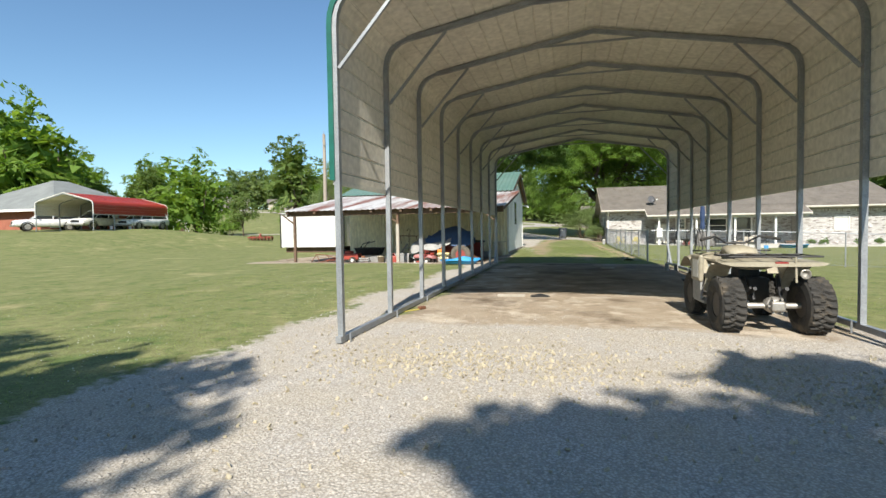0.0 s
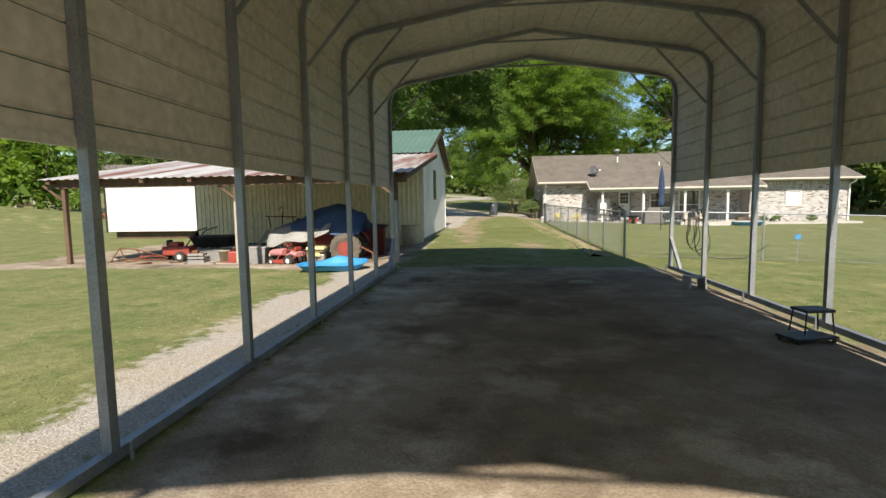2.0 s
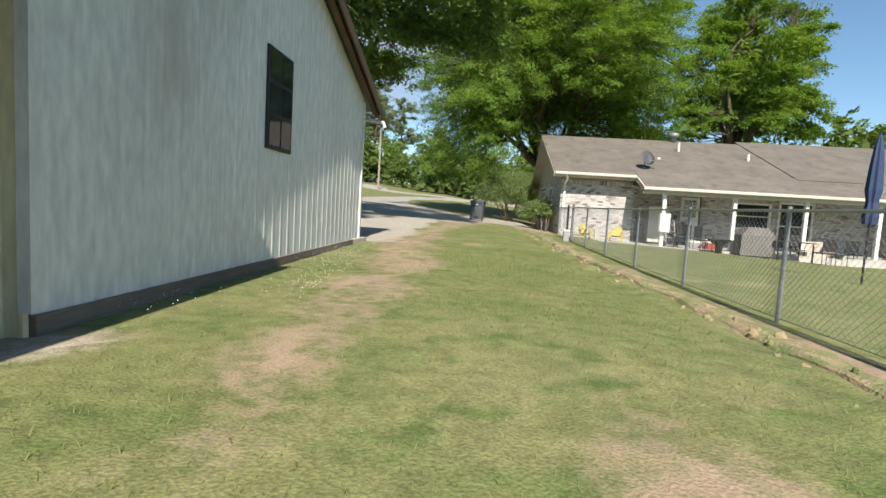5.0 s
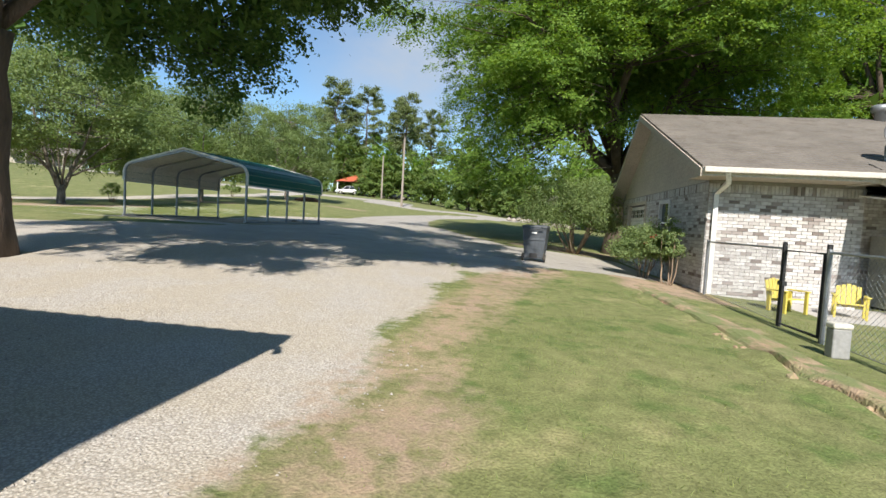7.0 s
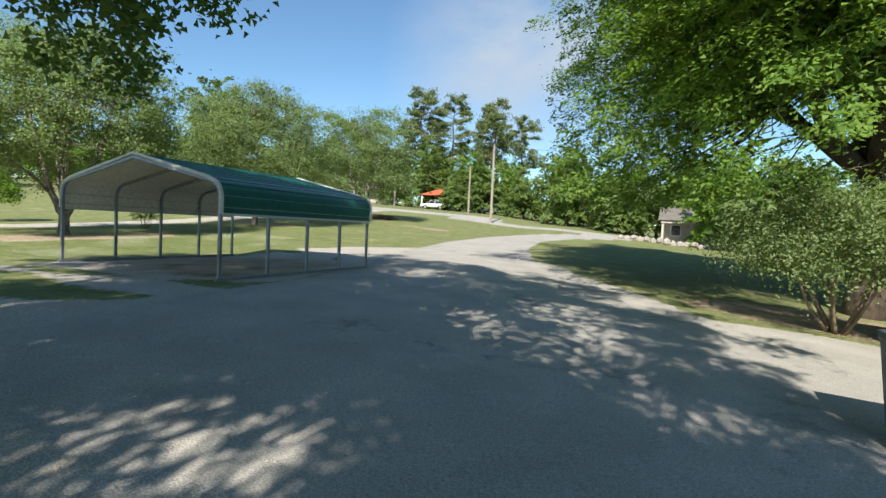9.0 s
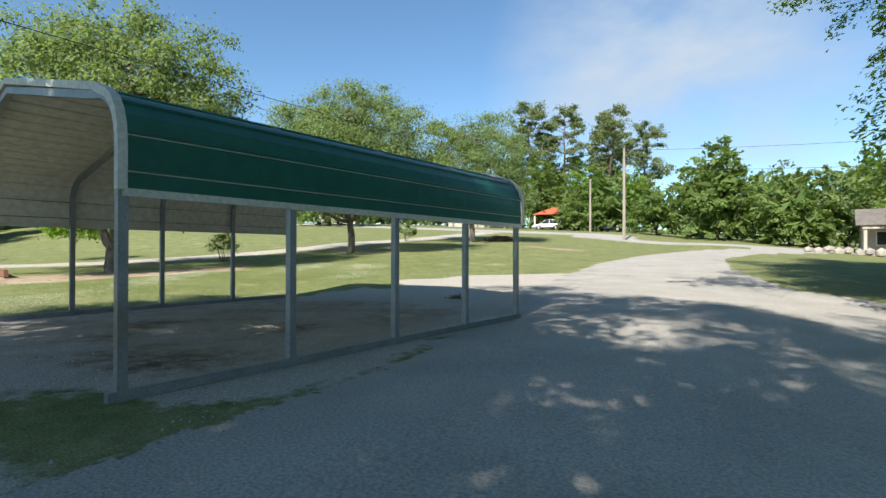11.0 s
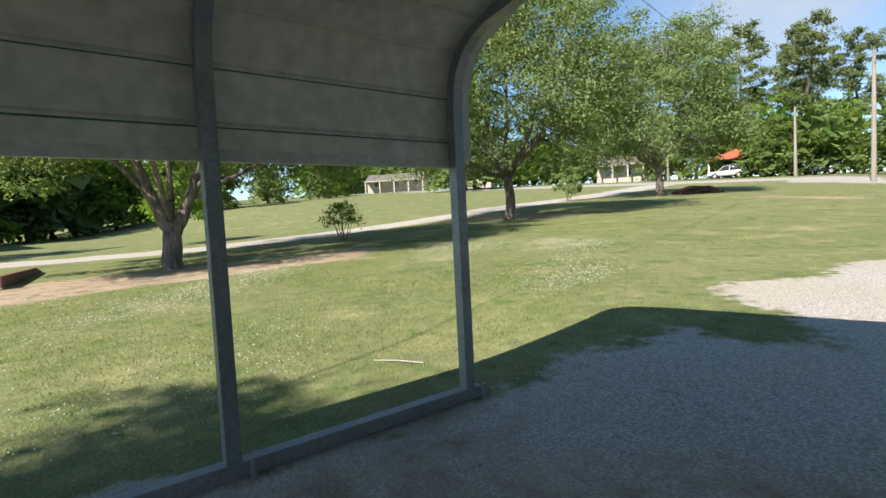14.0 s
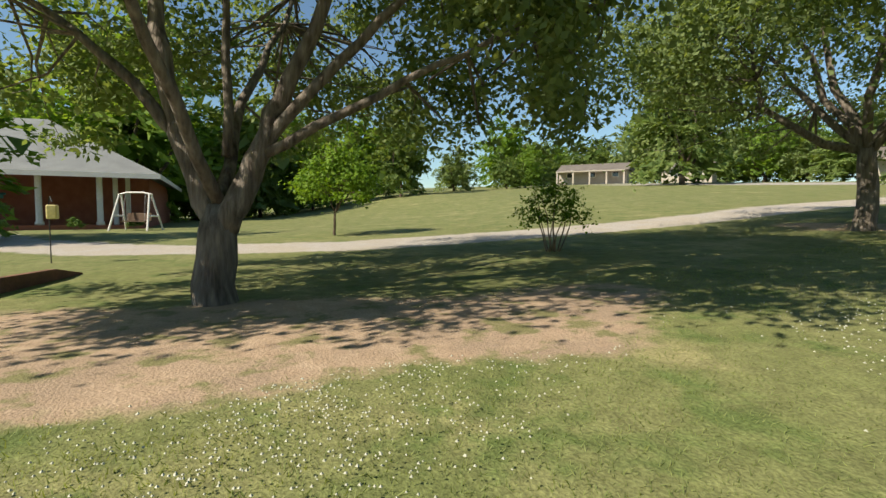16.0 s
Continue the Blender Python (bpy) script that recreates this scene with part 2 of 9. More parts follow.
def inside(d, edge=0.25):
    return 1 - sm(d, -edge, edge)


DRIVE = [(-4.5, 43.0, 4.4), (-6.2, 48.0, 4.0), (-8.6, 54.5, 2.6), (-9.6, 62.0, 2.3), (-9.6, 70.0, 2.1), (-7.6, 80.0, 2.0), (-3.0, 91.0, 2.4)]
WEST_LANE = [(-70, 31.0, 1.5), (-50, 38.0, 1.5), (-38, 44.0, 1.5), (-33.2, 48.0, 1.4), (-31.0, 53.0, 1.4), (-30.5, 62, 1.4), (-31.0, 78, 1.4), (-33.0, 96, 1.6)]
STREET = [(-160, 116, 3.2), (-60, 102, 3.2), (-16, 97.5, 3.2), (20, 93, 3.2), (120, 86, 3.2)]


def masks(x, y):
    wob = 0.35 * np.sin(x * 1.7 + 0.6 * np.sin(y * 1.3)) + 0.25 * np.sin(y * 2.3 + x)
    asphalt = np.minimum(along(x, y, DRIVE), rect(x, y, -9.5, 2.6, 37.65 + 0.085 * np.maximum(x + 5.5, 0) ** 1.6, 46.6))
    asphalt = np.minimum(asphalt, along(x, y, STREET))
    apron = rect(x, y, -3.75, 3.4, -60, 1.9)
    apron = np.minimum(apron, rect(x, y, 3, 40, -60, 0.6))
    side = rect(x, y, -3.75, -2.6, 0, 12.6)
    pad = np.minimum(rect(x, y, -17.5, -2.2, 27.6, 42.5), rect(x, y, -2.6, -0.9, 36.5, 40))
    west = -15.55 + 0.128 * (y - 43.8) - x
    pad = np.minimum(pad, np.maximum(rect(x, y, -15.6, -9.6, 43.0, 50.7), west))
    pad = np.minimum(pad, np.hypot((x + 9.6) / 1.25, y - 52.5) - 3.9)
    back = np.maximum(-10.0 - x, 0)
    lawn_cut = np.maximum(x + 10.0, np.maximum(y - 41.0 - 0.2 * back, 41.0 - 0.6 * back - y))
    pad = np.maximum(pad, -lawn_cut)
    gravel = np.minimum(np.minimum(apron, side), pad) + 0.45 * wob
    gravel = np.minimum(gravel, along(x, y, WEST_LANE))
    floor = rect(x, y, -2.72, 2.72, 1.3, 12.9) + 0.3 * wob
    dusty = rect(x, y, -15.2, -10.5, 43.4, 48.9) + 0.3 * wob
    yard = rect(x, y, -12.5, -2.6, 12.4, 19.6) + 0.5 * wob
    lane = np.minimum(along(x, y, [(-1.55, 18, 0.12), (-1.75, 24, 0.55), (-2.1, 27.5, 0.75), (-2.1, 29.5, 0.5), (-1.7, 34, 0.4), (-0.9, 38, 0.7)]), along(x, y, [(0.3, 14, 0.1), (0.6, 17.5, 0.5), (0.2, 20, 0.0)])) + 0.35 * wob
    under = along(x, y, [(-24.2, 44.5, 1.6), (-23.5, 48.5, 1.6), (-23.2, 50.5, 1.45), (-22.7, 52.2, 1.1), (-23.0, 53.7, 0.5)]) + 0.5 * wob
    under = np.minimum(under, np.hypot((x + 25.0) / 1.8, y - 63.3) - 1.1 + 0.5 * wob)
    under = np.minimum(under, np.hypot((x + 24.5) / 2.2, y - 77.4) - 1.0 + 0.5 * wob)
    under = np.minimum(under, np.hypot((x + 17.0) / 2.6, y - 73.0) - 0.7 + 0.5 * wob)
    bed = np.minimum(rect(x, y, 0.9, 2.8, 36.8, 41.3), np.hypot((x - 1.8) / 1.5, y - 49.0) - 2.0) + 0.3 * wob
    cut = np.abs(x - trench_x(y) - 0.3) - 0.1 + rect(x, y, -5, 8, 15.2, 36.5).clip(0, 9) + 0.5 * wob
    soil = np.minimum(np.minimum(lane, under), np.minimum(bed, cut))
    slab = rect(x, y, 4.2, 15.6, 36.3, 38.8)
    # middle and east of the long carport's floor, from y 5 on
    dark_floor = np.maximum(rect(x, y, -1.1, 2.4, 5.2, 12.4), -1.2 - x - 0.25 * (y - 8)) + 0.8 * wob
    return inside(asphalt, 0.12), inside(gravel, 0.35), np.maximum(inside(np.minimum(floor, yard), 0.3), 0.48 * inside(dusty, 0.4)), inside(soil, 0.35) * (1 - 0.35 * (lane < 0.35)), inside(slab, 0.05), inside(dark_floor, 0.9)


def axis(fine0, fine1, step, far0, far1):
    v = list(np.arange(fine0, fine1 + step / 2, step))
    s = step
    while v[-1] < far1:
        s *= 1.16
        v.append(v[-1] + s)
    s = step
    while v[0] > far0:
        s *= 1.16
        v.insert(0, v[0] - s)
    return np.array(v)


def build_ground():
    gx, gy = axis(-30, 6.5, 0.26, -900, 900), axis(-8, 60, 0.26, -700, 1100)
    xx, yy = np.meshgrid(gx, gy)
    zz = level(xx, yy)
    nx, ny = len(gx), len(gy)
    co = np.stack([xx, yy, zz], -1).reshape(-1, 3)
    i = np.arange((ny - 1) * (nx - 1))
    a = (i // (nx - 1)) * nx + i % (nx - 1)
    faces = np.stack([a, a + 1, a + nx + 1, a + nx], -1)
    me = bpy.data.meshes.new("ground")
    me.from_pydata(co.tolist(), [], faces.tolist())
    for name, values in zip(("asphalt", "gravel", "earth", "soil", "slab", "dark_floor"), masks(xx, yy)):
        at = me.attributes.new(name, "FLOAT", "POINT")
        at.data.foreach_set("value", values.reshape(-1).astype(np.float32))
    me.polygons.foreach_set("use_smooth", [True] * len(faces))
    ob = tagged(new("ground", me), "mown green lawn with gravel, bare earth and asphalt drives", "ground", kind="structure")
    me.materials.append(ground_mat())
    return ob


def ground_mat():
    m = bpy.data.materials.new("lawn, gravel and earth")
    m.use_nodes = True
    t = m.node_tree
    b = t.nodes["Principled BSDF"]
    geo = t.nodes.new("ShaderNodeNewGeometry")

    def noise_at(scale, detail=4, rough=0.55):
        n = t.nodes.new("ShaderNodeTexNoise")
        n.inputs["Scale"].default_value = scale
        n.inputs["Detail"].default_value = detail
        n.inputs["Roughness"].default_value = rough
        t.links.new(geo.outputs["Position"], n.inputs["Vector"])
        return n.outputs["Fac"]

    def remap(s, a, b2, c=0.0, d=1.0):
        n = t.nodes.new("ShaderNodeMapRange")
        for k, v in zip(("From Min", "From Max", "To Min", "To Max"), (a, b2, c, d)):
            n.inputs[k].default_value = v
        t.links.new(s, n.inputs["Value"])
        return n.outputs["Result"]

    def blend(f, c1, c2, mode="MIX"):
        n = t.nodes.new("ShaderNodeMixRGB")
        n.blend_type = mode
        for k, v in (("Fac", f), ("Color1", c1), ("Color2", c2)):
            if isinstance(v, tuple):
                n.inputs[k].default_value = (*v, 1)
            elif isinstance(v, float):
                n.inputs[k].default_value = v
            else:
                t.links.new(v, n.inputs[k])
        return n.outputs["Color"]

    def calc(op, p, q):
        n = t.nodes.new("ShaderNodeMath")
        n.operation = op
        for k, v in enumerate((p, q)):
            if isinstance(v, float):
                n.inputs[k].default_value = v
            else:
                t.links.new(v, n.inputs[k])
        return n.outputs["Value"]

    def attr(name):
        n = t.nodes.new("ShaderNodeAttribute")
        n.attribute_name = name
        return n.outputs["Fac"]

    big, mid, small, tiny = noise_at(0.22, 3), noise_at(1.1, 5), noise_at(7.0, 4), noise_at(55.0, 3)
    vor = t.nodes.new("ShaderNodeTexVoronoi")
    vor.inputs["Scale"].default_value = 62.0
    t.links.new(geo.outputs["Position"], vor.inputs["Vector"])
    # lawn
    lawn = blend(remap(mid, 0.35, 0.68), (0.15, 0.175, 0.063), (0.242, 0.236, 0.107))
    lawn = blend(remap(big, 0.42, 0.66), lawn, (0.18, 0.196, 0.077))
    lawn = blend(remap(noise_at(2.3, 5, 0.6), 0.53, 0.66), lawn, (0.117, 0.158, 0.05))
    lawn = blend(remap(calc("MULTIPLY", mid, big), 0.32, 0.46), lawn, (0.33, 0.295, 0.148))
    lawn = blend(0.55, lawn, remap(small, 0.3, 0.7, 0.62, 1.3), "MULTIPLY")
    lawn = blend(0.6, lawn, remap(tiny, 0.3, 0.7, 0.45, 1.4), "MULTIPLY")
    # gravel
    stone = blend(remap(vor.outputs["Color"], 0.1, 0.9), (0.42, 0.388, 0.345), (0.59, 0.555, 0.505))
    stone = blend(remap(mid, 0.38, 0.58), stone, blend(0.5, stone, (0.49, 0.43, 0.33)))
    stone = blend(remap(vor.outputs["Distance"], 0.25, 0.62), stone, blend(0.45, stone, (0.3, 0.27, 0.23), "MULTIPLY"))
    # bare earth floor
    earth = blend(remap(mid, 0.32, 0.62), (0.385, 0.32, 0.24), (0.28, 0.222, 0.16))
    earth = blend(remap(noise_at(1.9, 8, 0.7), 0.50, 0.62), earth, (0.42, 0.365, 0.29))
    earth = blend(remap(noise_at(1.15, 7, 0.65), 0.53, 0.62), earth, (0.50, 0.43, 0.34))
    earth = blend(remap(noise_at(0.75, 6, 0.6), 0.51, 0.66), earth, (0.125, 0.093, 0.064))
    earth = blend(0.6, earth, remap(tiny, 0.3, 0.7, 0.6, 1.3), "MULTIPLY")
    # darker brown over that part of the floor, uneven by noise
    earth = blend(calc("MULTIPLY", attr("dark_floor"), remap(noise_at(1.3, 6, 0.6), 0.3, 0.7, 0.35, 0.85)), earth, (0.15, 0.112, 0.078))
    # red soil
    soil = blend(remap(small, 0.3, 0.65), (0.43, 0.325, 0.23), (0.35, 0.255, 0.175))
    soil = blend(remap(noise_at(0.9, 7, 0.65), 0.47, 0.58), soil, (0.32, 0.24, 0.17))
    soil = blend(remap(noise_at(3.1, 6, 0.6), 0.52, 0.62), soil, (0.19, 0.18, 0.085))
    soil = blend(0.6, soil, remap(tiny, 0.3, 0.7, 0.6, 1.3), "MULTIPLY")
    # asphalt, old and grey
    tar = blend(remap(mid, 0.3, 0.7), (0.40, 0.37, 0.325), (0.32, 0.298, 0.265))
    tar = blend(remap(noise_at(0.6, 8, 0.7), 0.58, 0.64), tar, (0.24, 0.225, 0.205))
    tar = blend(0.7, tar, remap(tiny, 0.3, 0.7, 0.6, 1.4), "MULTIPLY")
    fuzz = remap(small, 0.25, 0.75, -0.33, 0.33)
    fuzz2 = calc("ADD", fuzz, remap(mid, 0.3, 0.7, -0.25, 0.25))

    def edge(name, wide, f):
        return remap(calc("ADD", attr(name), calc("MULTIPLY", f, calc("MULTIPLY", attr(name), calc("MULTIPLY", calc("SUBTRACT", 1.0, attr(name)), 4.0)))), 0.5 - wide, 0.5 + wide)

    col = blend(edge("gravel", 0.16, fuzz2), lawn, stone)
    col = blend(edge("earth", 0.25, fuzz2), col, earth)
    col = blend(edge("soil", 0.3, fuzz2), col, soil)
    col = blend(edge("asphalt", 0.06, fuzz), col, tar)
    col = blend(edge("slab", 0.1, fuzz), col, (0.45, 0.43, 0.40))
    t.links.new(col, b.inputs["Base Color"])
    b.inputs["Roughness"].default_value = 0.95
    b.inputs["Specular IOR Level"].default_value = 0.15
    bp = t.nodes.new("ShaderNodeBump")
    bp.inputs["Strength"].default_value = 0.4
    bp.inputs["Distance"].default_value = 0.03
    t.links.new(calc("ADD", calc("ADD", tiny, calc("MULTIPLY", small, 0.5)), calc("MULTIPLY", vor.outputs["Distance"], calc("MULTIPLY", attr("gravel"), -0.45))), bp.inputs["Height"])
    t.links.new(bp.outputs["Normal"], b.inputs["Normal"])
    return m


ground = build_ground()

# ---- building helpers ----


def thing(name, x, y, z=None, turn=0.0, label="", category="", group="", kind=""):
    """An Empty at the base of a thing, turned about z by some degrees."""
    ob = new(name)
    ob.matrix_basis = pose(x, y, ground_z(x, y) if z is None else z, 0, 0, turn)
    return tagged(ob, label, category, group, kind)


def part(name, bm, material, parent, label="", smooth=False):
    me = bpy.data.meshes.new(name)
    bm.to_mesh(me)
    bm.free()
    me.materials.append(material)
    if smooth:
        me.polygons.foreach_set("use_smooth", [True] * len(me.polygons))
    ob = new(name, me)
    ob.parent = parent
    if label:
        ob["label"] = label
    return ob


def share(name, me, parent, m):
    """One more object on the same mesh."""
    ob = new(name, me)
    ob.parent = parent
    ob.matrix_basis = m
    return ob


def box(bm, x0, x1, y0, y1, z0, z1, m=None, bevel=0.0):
    geom = bmesh.ops.create_cube(bm, size=1)["verts"]
    mm = Matrix.Translation(((x0 + x1) / 2, (y0 + y1) / 2, (z0 + z1) / 2)) @ Matrix.Diagonal((x1 - x0, y1 - y0, z1 - z0, 1))
    bmesh.ops.transform(bm, matrix=mm, verts=geom)
    if bevel:
        edges = list({e for v in geom for e in v.link_edges})
        r = bmesh.ops.bevel(bm, geom=edges, offset=bevel, segments=2, affect="EDGES", profile=0.5)
        geom = list({v for f in r["faces"] for v in f.verts} | {v for v in geom if v.is_valid})
    if m is not None:
        bmesh.ops.transform(bm, matrix=m, verts=geom)
    return bm


def boxes(*rows, bevel=0.0, m=None):
    bm = bmesh.new()
    for r in rows:
        box(bm, *r, bevel=bevel, m=m)
    return bm


def tube(bm, pts, r, n=8, square=False, caps=True, close=False):
    """A tube of radius r (or one per point) along pts."""
    pts = [Vector(p) for p in pts]
    rr = r if isinstance(r, (list, tuple)) else [r] * len(pts)
    rings, prev = [], None
    count = len(pts)
    for i, p in enumerate(pts):
        if close:
            d = pts[(i + 1) % count] - pts[i - 1]
        else:
            d = pts[min(i + 1, count - 1)] - pts[max(i - 1, 0)]
        d = d.normalized() if d.length > 1e-9 else Vector((0, 0, 1))
        if prev is None:
            ref = Vector((0, 0, 1)) if abs(d.z) < 0.9 else Vector((1, 0, 0)) if abs(d.x) < 0.9 else Vector((0, 1, 0))
            u = d.cross(ref).normalized()
        else:
            u = (prev - d * prev.dot(d))
            u = u.normalized() if u.length > 1e-6 else prev
        prev = u
        v = d.cross(u)
        k = 4 if square else n
        off = math.pi / 4 if square else 0
        q = rr[i] * (math.sqrt(2) if square else 1)
        rings.append([bm.verts.new(p + (u * math.cos(off + 2 * math.pi * j / k) + v * math.sin(off + 2 * math.pi * j / k)) * q) for j in range(k)])
    k = len(rings[0])
    pairs = list(zip(rings, rings[1:])) + ([(rings[-1], rings[0])] if close else [])
    for a, b in pairs:
        for j in range(k):
            bm.faces.new((a[j], a[(j + 1) % k], b[(j + 1) % k], b[j]))
    if caps and not close:
        bm.faces.new(list(reversed(rings[0])))
        bm.faces.new(rings[-1])
    return bm


def tubes(paths, r, n=8, square=False):
    bm = bmesh.new()
    for p in paths:
        tube(bm, p, r, n, square)
    return bm


def lathe(bm, profile, n=20, m=None):
    """Turn (radius, z) points round the z axis."""
    rings = []
    for r, z in profile:
        rings.append([bm.verts.new((r * math.cos(2 * math.pi * j / n), r * math.sin(2 * math.pi * j / n), z)) for j in range(n)])
    for a, b in zip(rings, rings[1:]):
        for j in range(n):
            bm.faces.new((a[j], a[(j + 1) % n], b[(j + 1) % n], b[j]))
    bm.faces.new(list(reversed(rings[0])))
    bm.faces.new(rings[-1])
    if m is not None:
        bmesh.ops.transform(bm, matrix=m, verts=[v for r in rings for v in r])
    return bm


def prism(bm, outline, a, b, m=None, axis_x=False):
    """Extrude an outline of (u, z): along y from a to b, or along x."""
    mk = (lambda u, z, s: (s, u, z)) if axis_x else (lambda u, z, s: (u, s, z))
    va = [bm.verts.new(mk(u, z, a)) for u, z in outline]
    vb = [bm.verts.new(mk(u, z, b)) for u, z in outline]
    bm.faces.new(va)
    bm.faces.new(list(reversed(vb)))
    for i in range(len(va)):
        j = (i + 1) % len(va)
        bm.faces.new((va[j], va[i], vb[i], vb[j]))
    if m is not None:
        bmesh.ops.transform(bm, matrix=m, verts=va + vb)
    bmesh.ops.recalc_face_normals(bm, faces=list(bm.faces))
    return bm


def ribbed(profile, pitch=0.23, rib=0.018, wide=0.05):
    """Points of a ribbed sheet that follows a profile of (u, z), its ribs standing out to the left of the way."""
    pts = [Vector((u, z)) for u, z in profile]
    out, left = [], 0.0
    lengths = [(b - a).length for a, b in zip(pts, pts[1:])]
    total = sum(lengths)
    marks = []
    s = pitch / 2
    while s < total - wide:
        marks += [(s - wide, 0), (s - wide / 2, rib), (s + wide / 2, rib), (s + wide, 0)]
        s += pitch
    run, stops = 0.0, [(0.0, 0)]
    for ln in lengths[:-1]:
        run += ln
        stops.append((run, None))
    allm = sorted(marks + stops + [(total, 0)], key=lambda q: q[0])
    for s, h in allm:
        run = 0.0
        for (a, b), ln in zip(zip(pts, pts[1:]), lengths):
            if s <= run + ln + 1e-9:
                d = (b - a) / ln
                p = a + d * (s - run)
                if h is None:
                    h = 0
                out.append(p + Vector((-d.y, d.x)) * h)
                break
            run += ln
    return [(p.x, p.y) for p in out]


def sheet(bm, profile, a, b, thick=0.004, m=None, axis_x=False):
    """A thin sheet that follows an open profile of (u, z), with both faces."""
    pts = [Vector(p) for p in profile]
    nrm = []
    for i in range(len(pts)):
        d = (pts[min(i + 1, len(pts) - 1)] - pts[max(i - 1, 0)]).normalized()
        nrm.append(Vector((-d.y, d.x)))
    ring = [(p.x, p.y) for p in pts] + [((p + n * thick).x, (p + n * thick).y) for p, n in reversed(list(zip(pts, nrm)))]
    mk = (lambda u, z, s: (s, u, z)) if axis_x else (lambda u, z, s: (u, s, z))
    va = [bm.verts.new(mk(u, z, a)) for u, z in ring]
    vb = [bm.verts.new(mk(u, z, b)) for u, z in ring]
    k = len(ring)
    for i in range(k):
        j = (i + 1) % k
        bm.faces.new((va[j], va[i], vb[i], vb[j]))
    h = k // 2
    for vs in (va, vb):
        for i in range(h - 1):
            bm.faces.new((vs[i], vs[i + 1], vs[k - 2 - i], vs[k - 1 - i]))
    if m is not None:
        bmesh.ops.transform(bm, matrix=m, verts=va + vb)
    bmesh.ops.recalc_face_normals(bm, faces=list(bm.faces))
    return bm


# ---- carports ----


def bow_profile(half, knee, peak, run=0.42, steps=6):
    """Half of a bow from the ground: (u, z) up the leg, round the knee, up to the ridge."""
    top = peak - (peak - knee - run * 0.85) * 0.0
    roof_u, roof_z = half - run, knee + run
    pts = [(half, 0.0), (half, knee)]
    for i in range(1, steps):
        t = i / steps
        c = Vector((half, knee)) * (1 - t) ** 2 + Vector((half + 0.0, roof_z - 0.02)) * 2 * t * (1 - t) + Vector((roof_u, roof_z)) * t * t
        pts.append((c.x, c.y))
    return pts + [(roof_u, roof_z), (0.0, top)]


def carport(name, x, y, z, turn, half, knee, peak, bows, bay, skirt, skin_mat, label, brace=True, over=0.08):
    """A steel carport, its length along y from the front bow; skirt: the height of the side sheets' lower edge."""
    ob = thing(name, x, y, z, turn, label, "carport")
    prof = bow_profile(half - 0.04, knee, peak)
    path = [(-u, v) for u, v in prof] + [(u, v) for u, v in reversed(prof)][1:]
    for k in range(bows):
        part("bow", tubes([[(u, k * bay, v) for u, v in path]], 0.03, square=True), GALV, ob)
        if brace:
            for s in (-1, 1):
                part("knee_brace", tubes([[(s * (half - 0.08), k * bay, knee - 0.42), (s * (half - 0.86), k * bay, prof[-2][1] + 0.03)]], 0.016, square=True), GALV, ob)
            part("collar_tie", tubes([[(-0.78, k * bay, peak - 0.16), (0.78, k * bay, peak - 0.16)]], 0.014, square=True), GALV, ob)
    for s in (-1, 1):
        part("base_rail", tubes([[(s * (half - 0.04), -0.08, 0.035), (s * (half - 0.04), (bows - 1) * bay + 0.08, 0.035)]], 0.032, square=True), GALV, ob)
        for k in range(bows):
            part("anchor", tubes([[(s * (half - 0.11), k * bay + 0.06, -0.05), (s * (half - 0.11), k * bay + 0.06, 0.09)]], 0.012, 6), GALV, ob)
    outer = [(u + 0.034, v) for u, v in prof if v > skirt] 
    outer = [(half - 0.006, skirt)] + outer[:-1] + [(0.0, peak + 0.036)]
    inside_line = [(-u, v + (0.034 if abs(u) < half - 0.3 else 0)) for u, v in outer]
    full = inside_line + [(-u, v) for u, v in reversed(inside_line)][1:]
    rib = ribbed(full, 0.23, 0.013, 0.015)
    a, b = -0.01, (bows - 1) * bay + over
    bm = bmesh.new()
    sheet(bm, rib, a, b, 0.003)
    part("lining", bm, SHEET_IN, ob, "cream underside of the roof sheets")
    bm = bmesh.new()
    lifted = [(u * (1 + 0.006 / half), v + 0.007) for u, v in rib]
    sheet(bm, lifted, a + 0.004, b - 0.004, 0.003)
    part("roof_sheet", bm, skin_mat, ob)
    for yy in (a - 0.01, b + 0.01):
        trim = [(u * (1 + 0.01 / half), v + 0.012) for u, v in full]
        part("edge_trim", tubes([[(u, yy, v) for u, v in trim]], 0.028, square=True), TRIM if yy > 0 or not brace else skin_mat, ob)
    for s in (-1, 1):
        part("drip_edge", boxes((s * half - 0.012, s * half + 0.016, a, b, skirt - 0.03, skirt + 0.02)), TRIM, ob)
    return ob


long_carport = carport("carport", 0, 0, 0.0, 0, 2.75, 3.26, 4.08, 9, 1.52, 1.68, SHEET_GREEN, "long green steel carport with cream lining on gravel")
for s in (-1, 1):
    part("end_brace", tubes([[(s * 2.7, 12.16, 0.62), (s * 2.7, 11.62, 0.06)]], 0.026, square=True), GALV, long_carport)
carport("carport", -13.0, 43.49, 0.78, -7.25, 2.66, 1.56, 2.44, 5, 1.24, 1.30, SHEET_GREEN, "low green steel carport with galvanised legs on gravel", brace=False)

# ---- shed ----


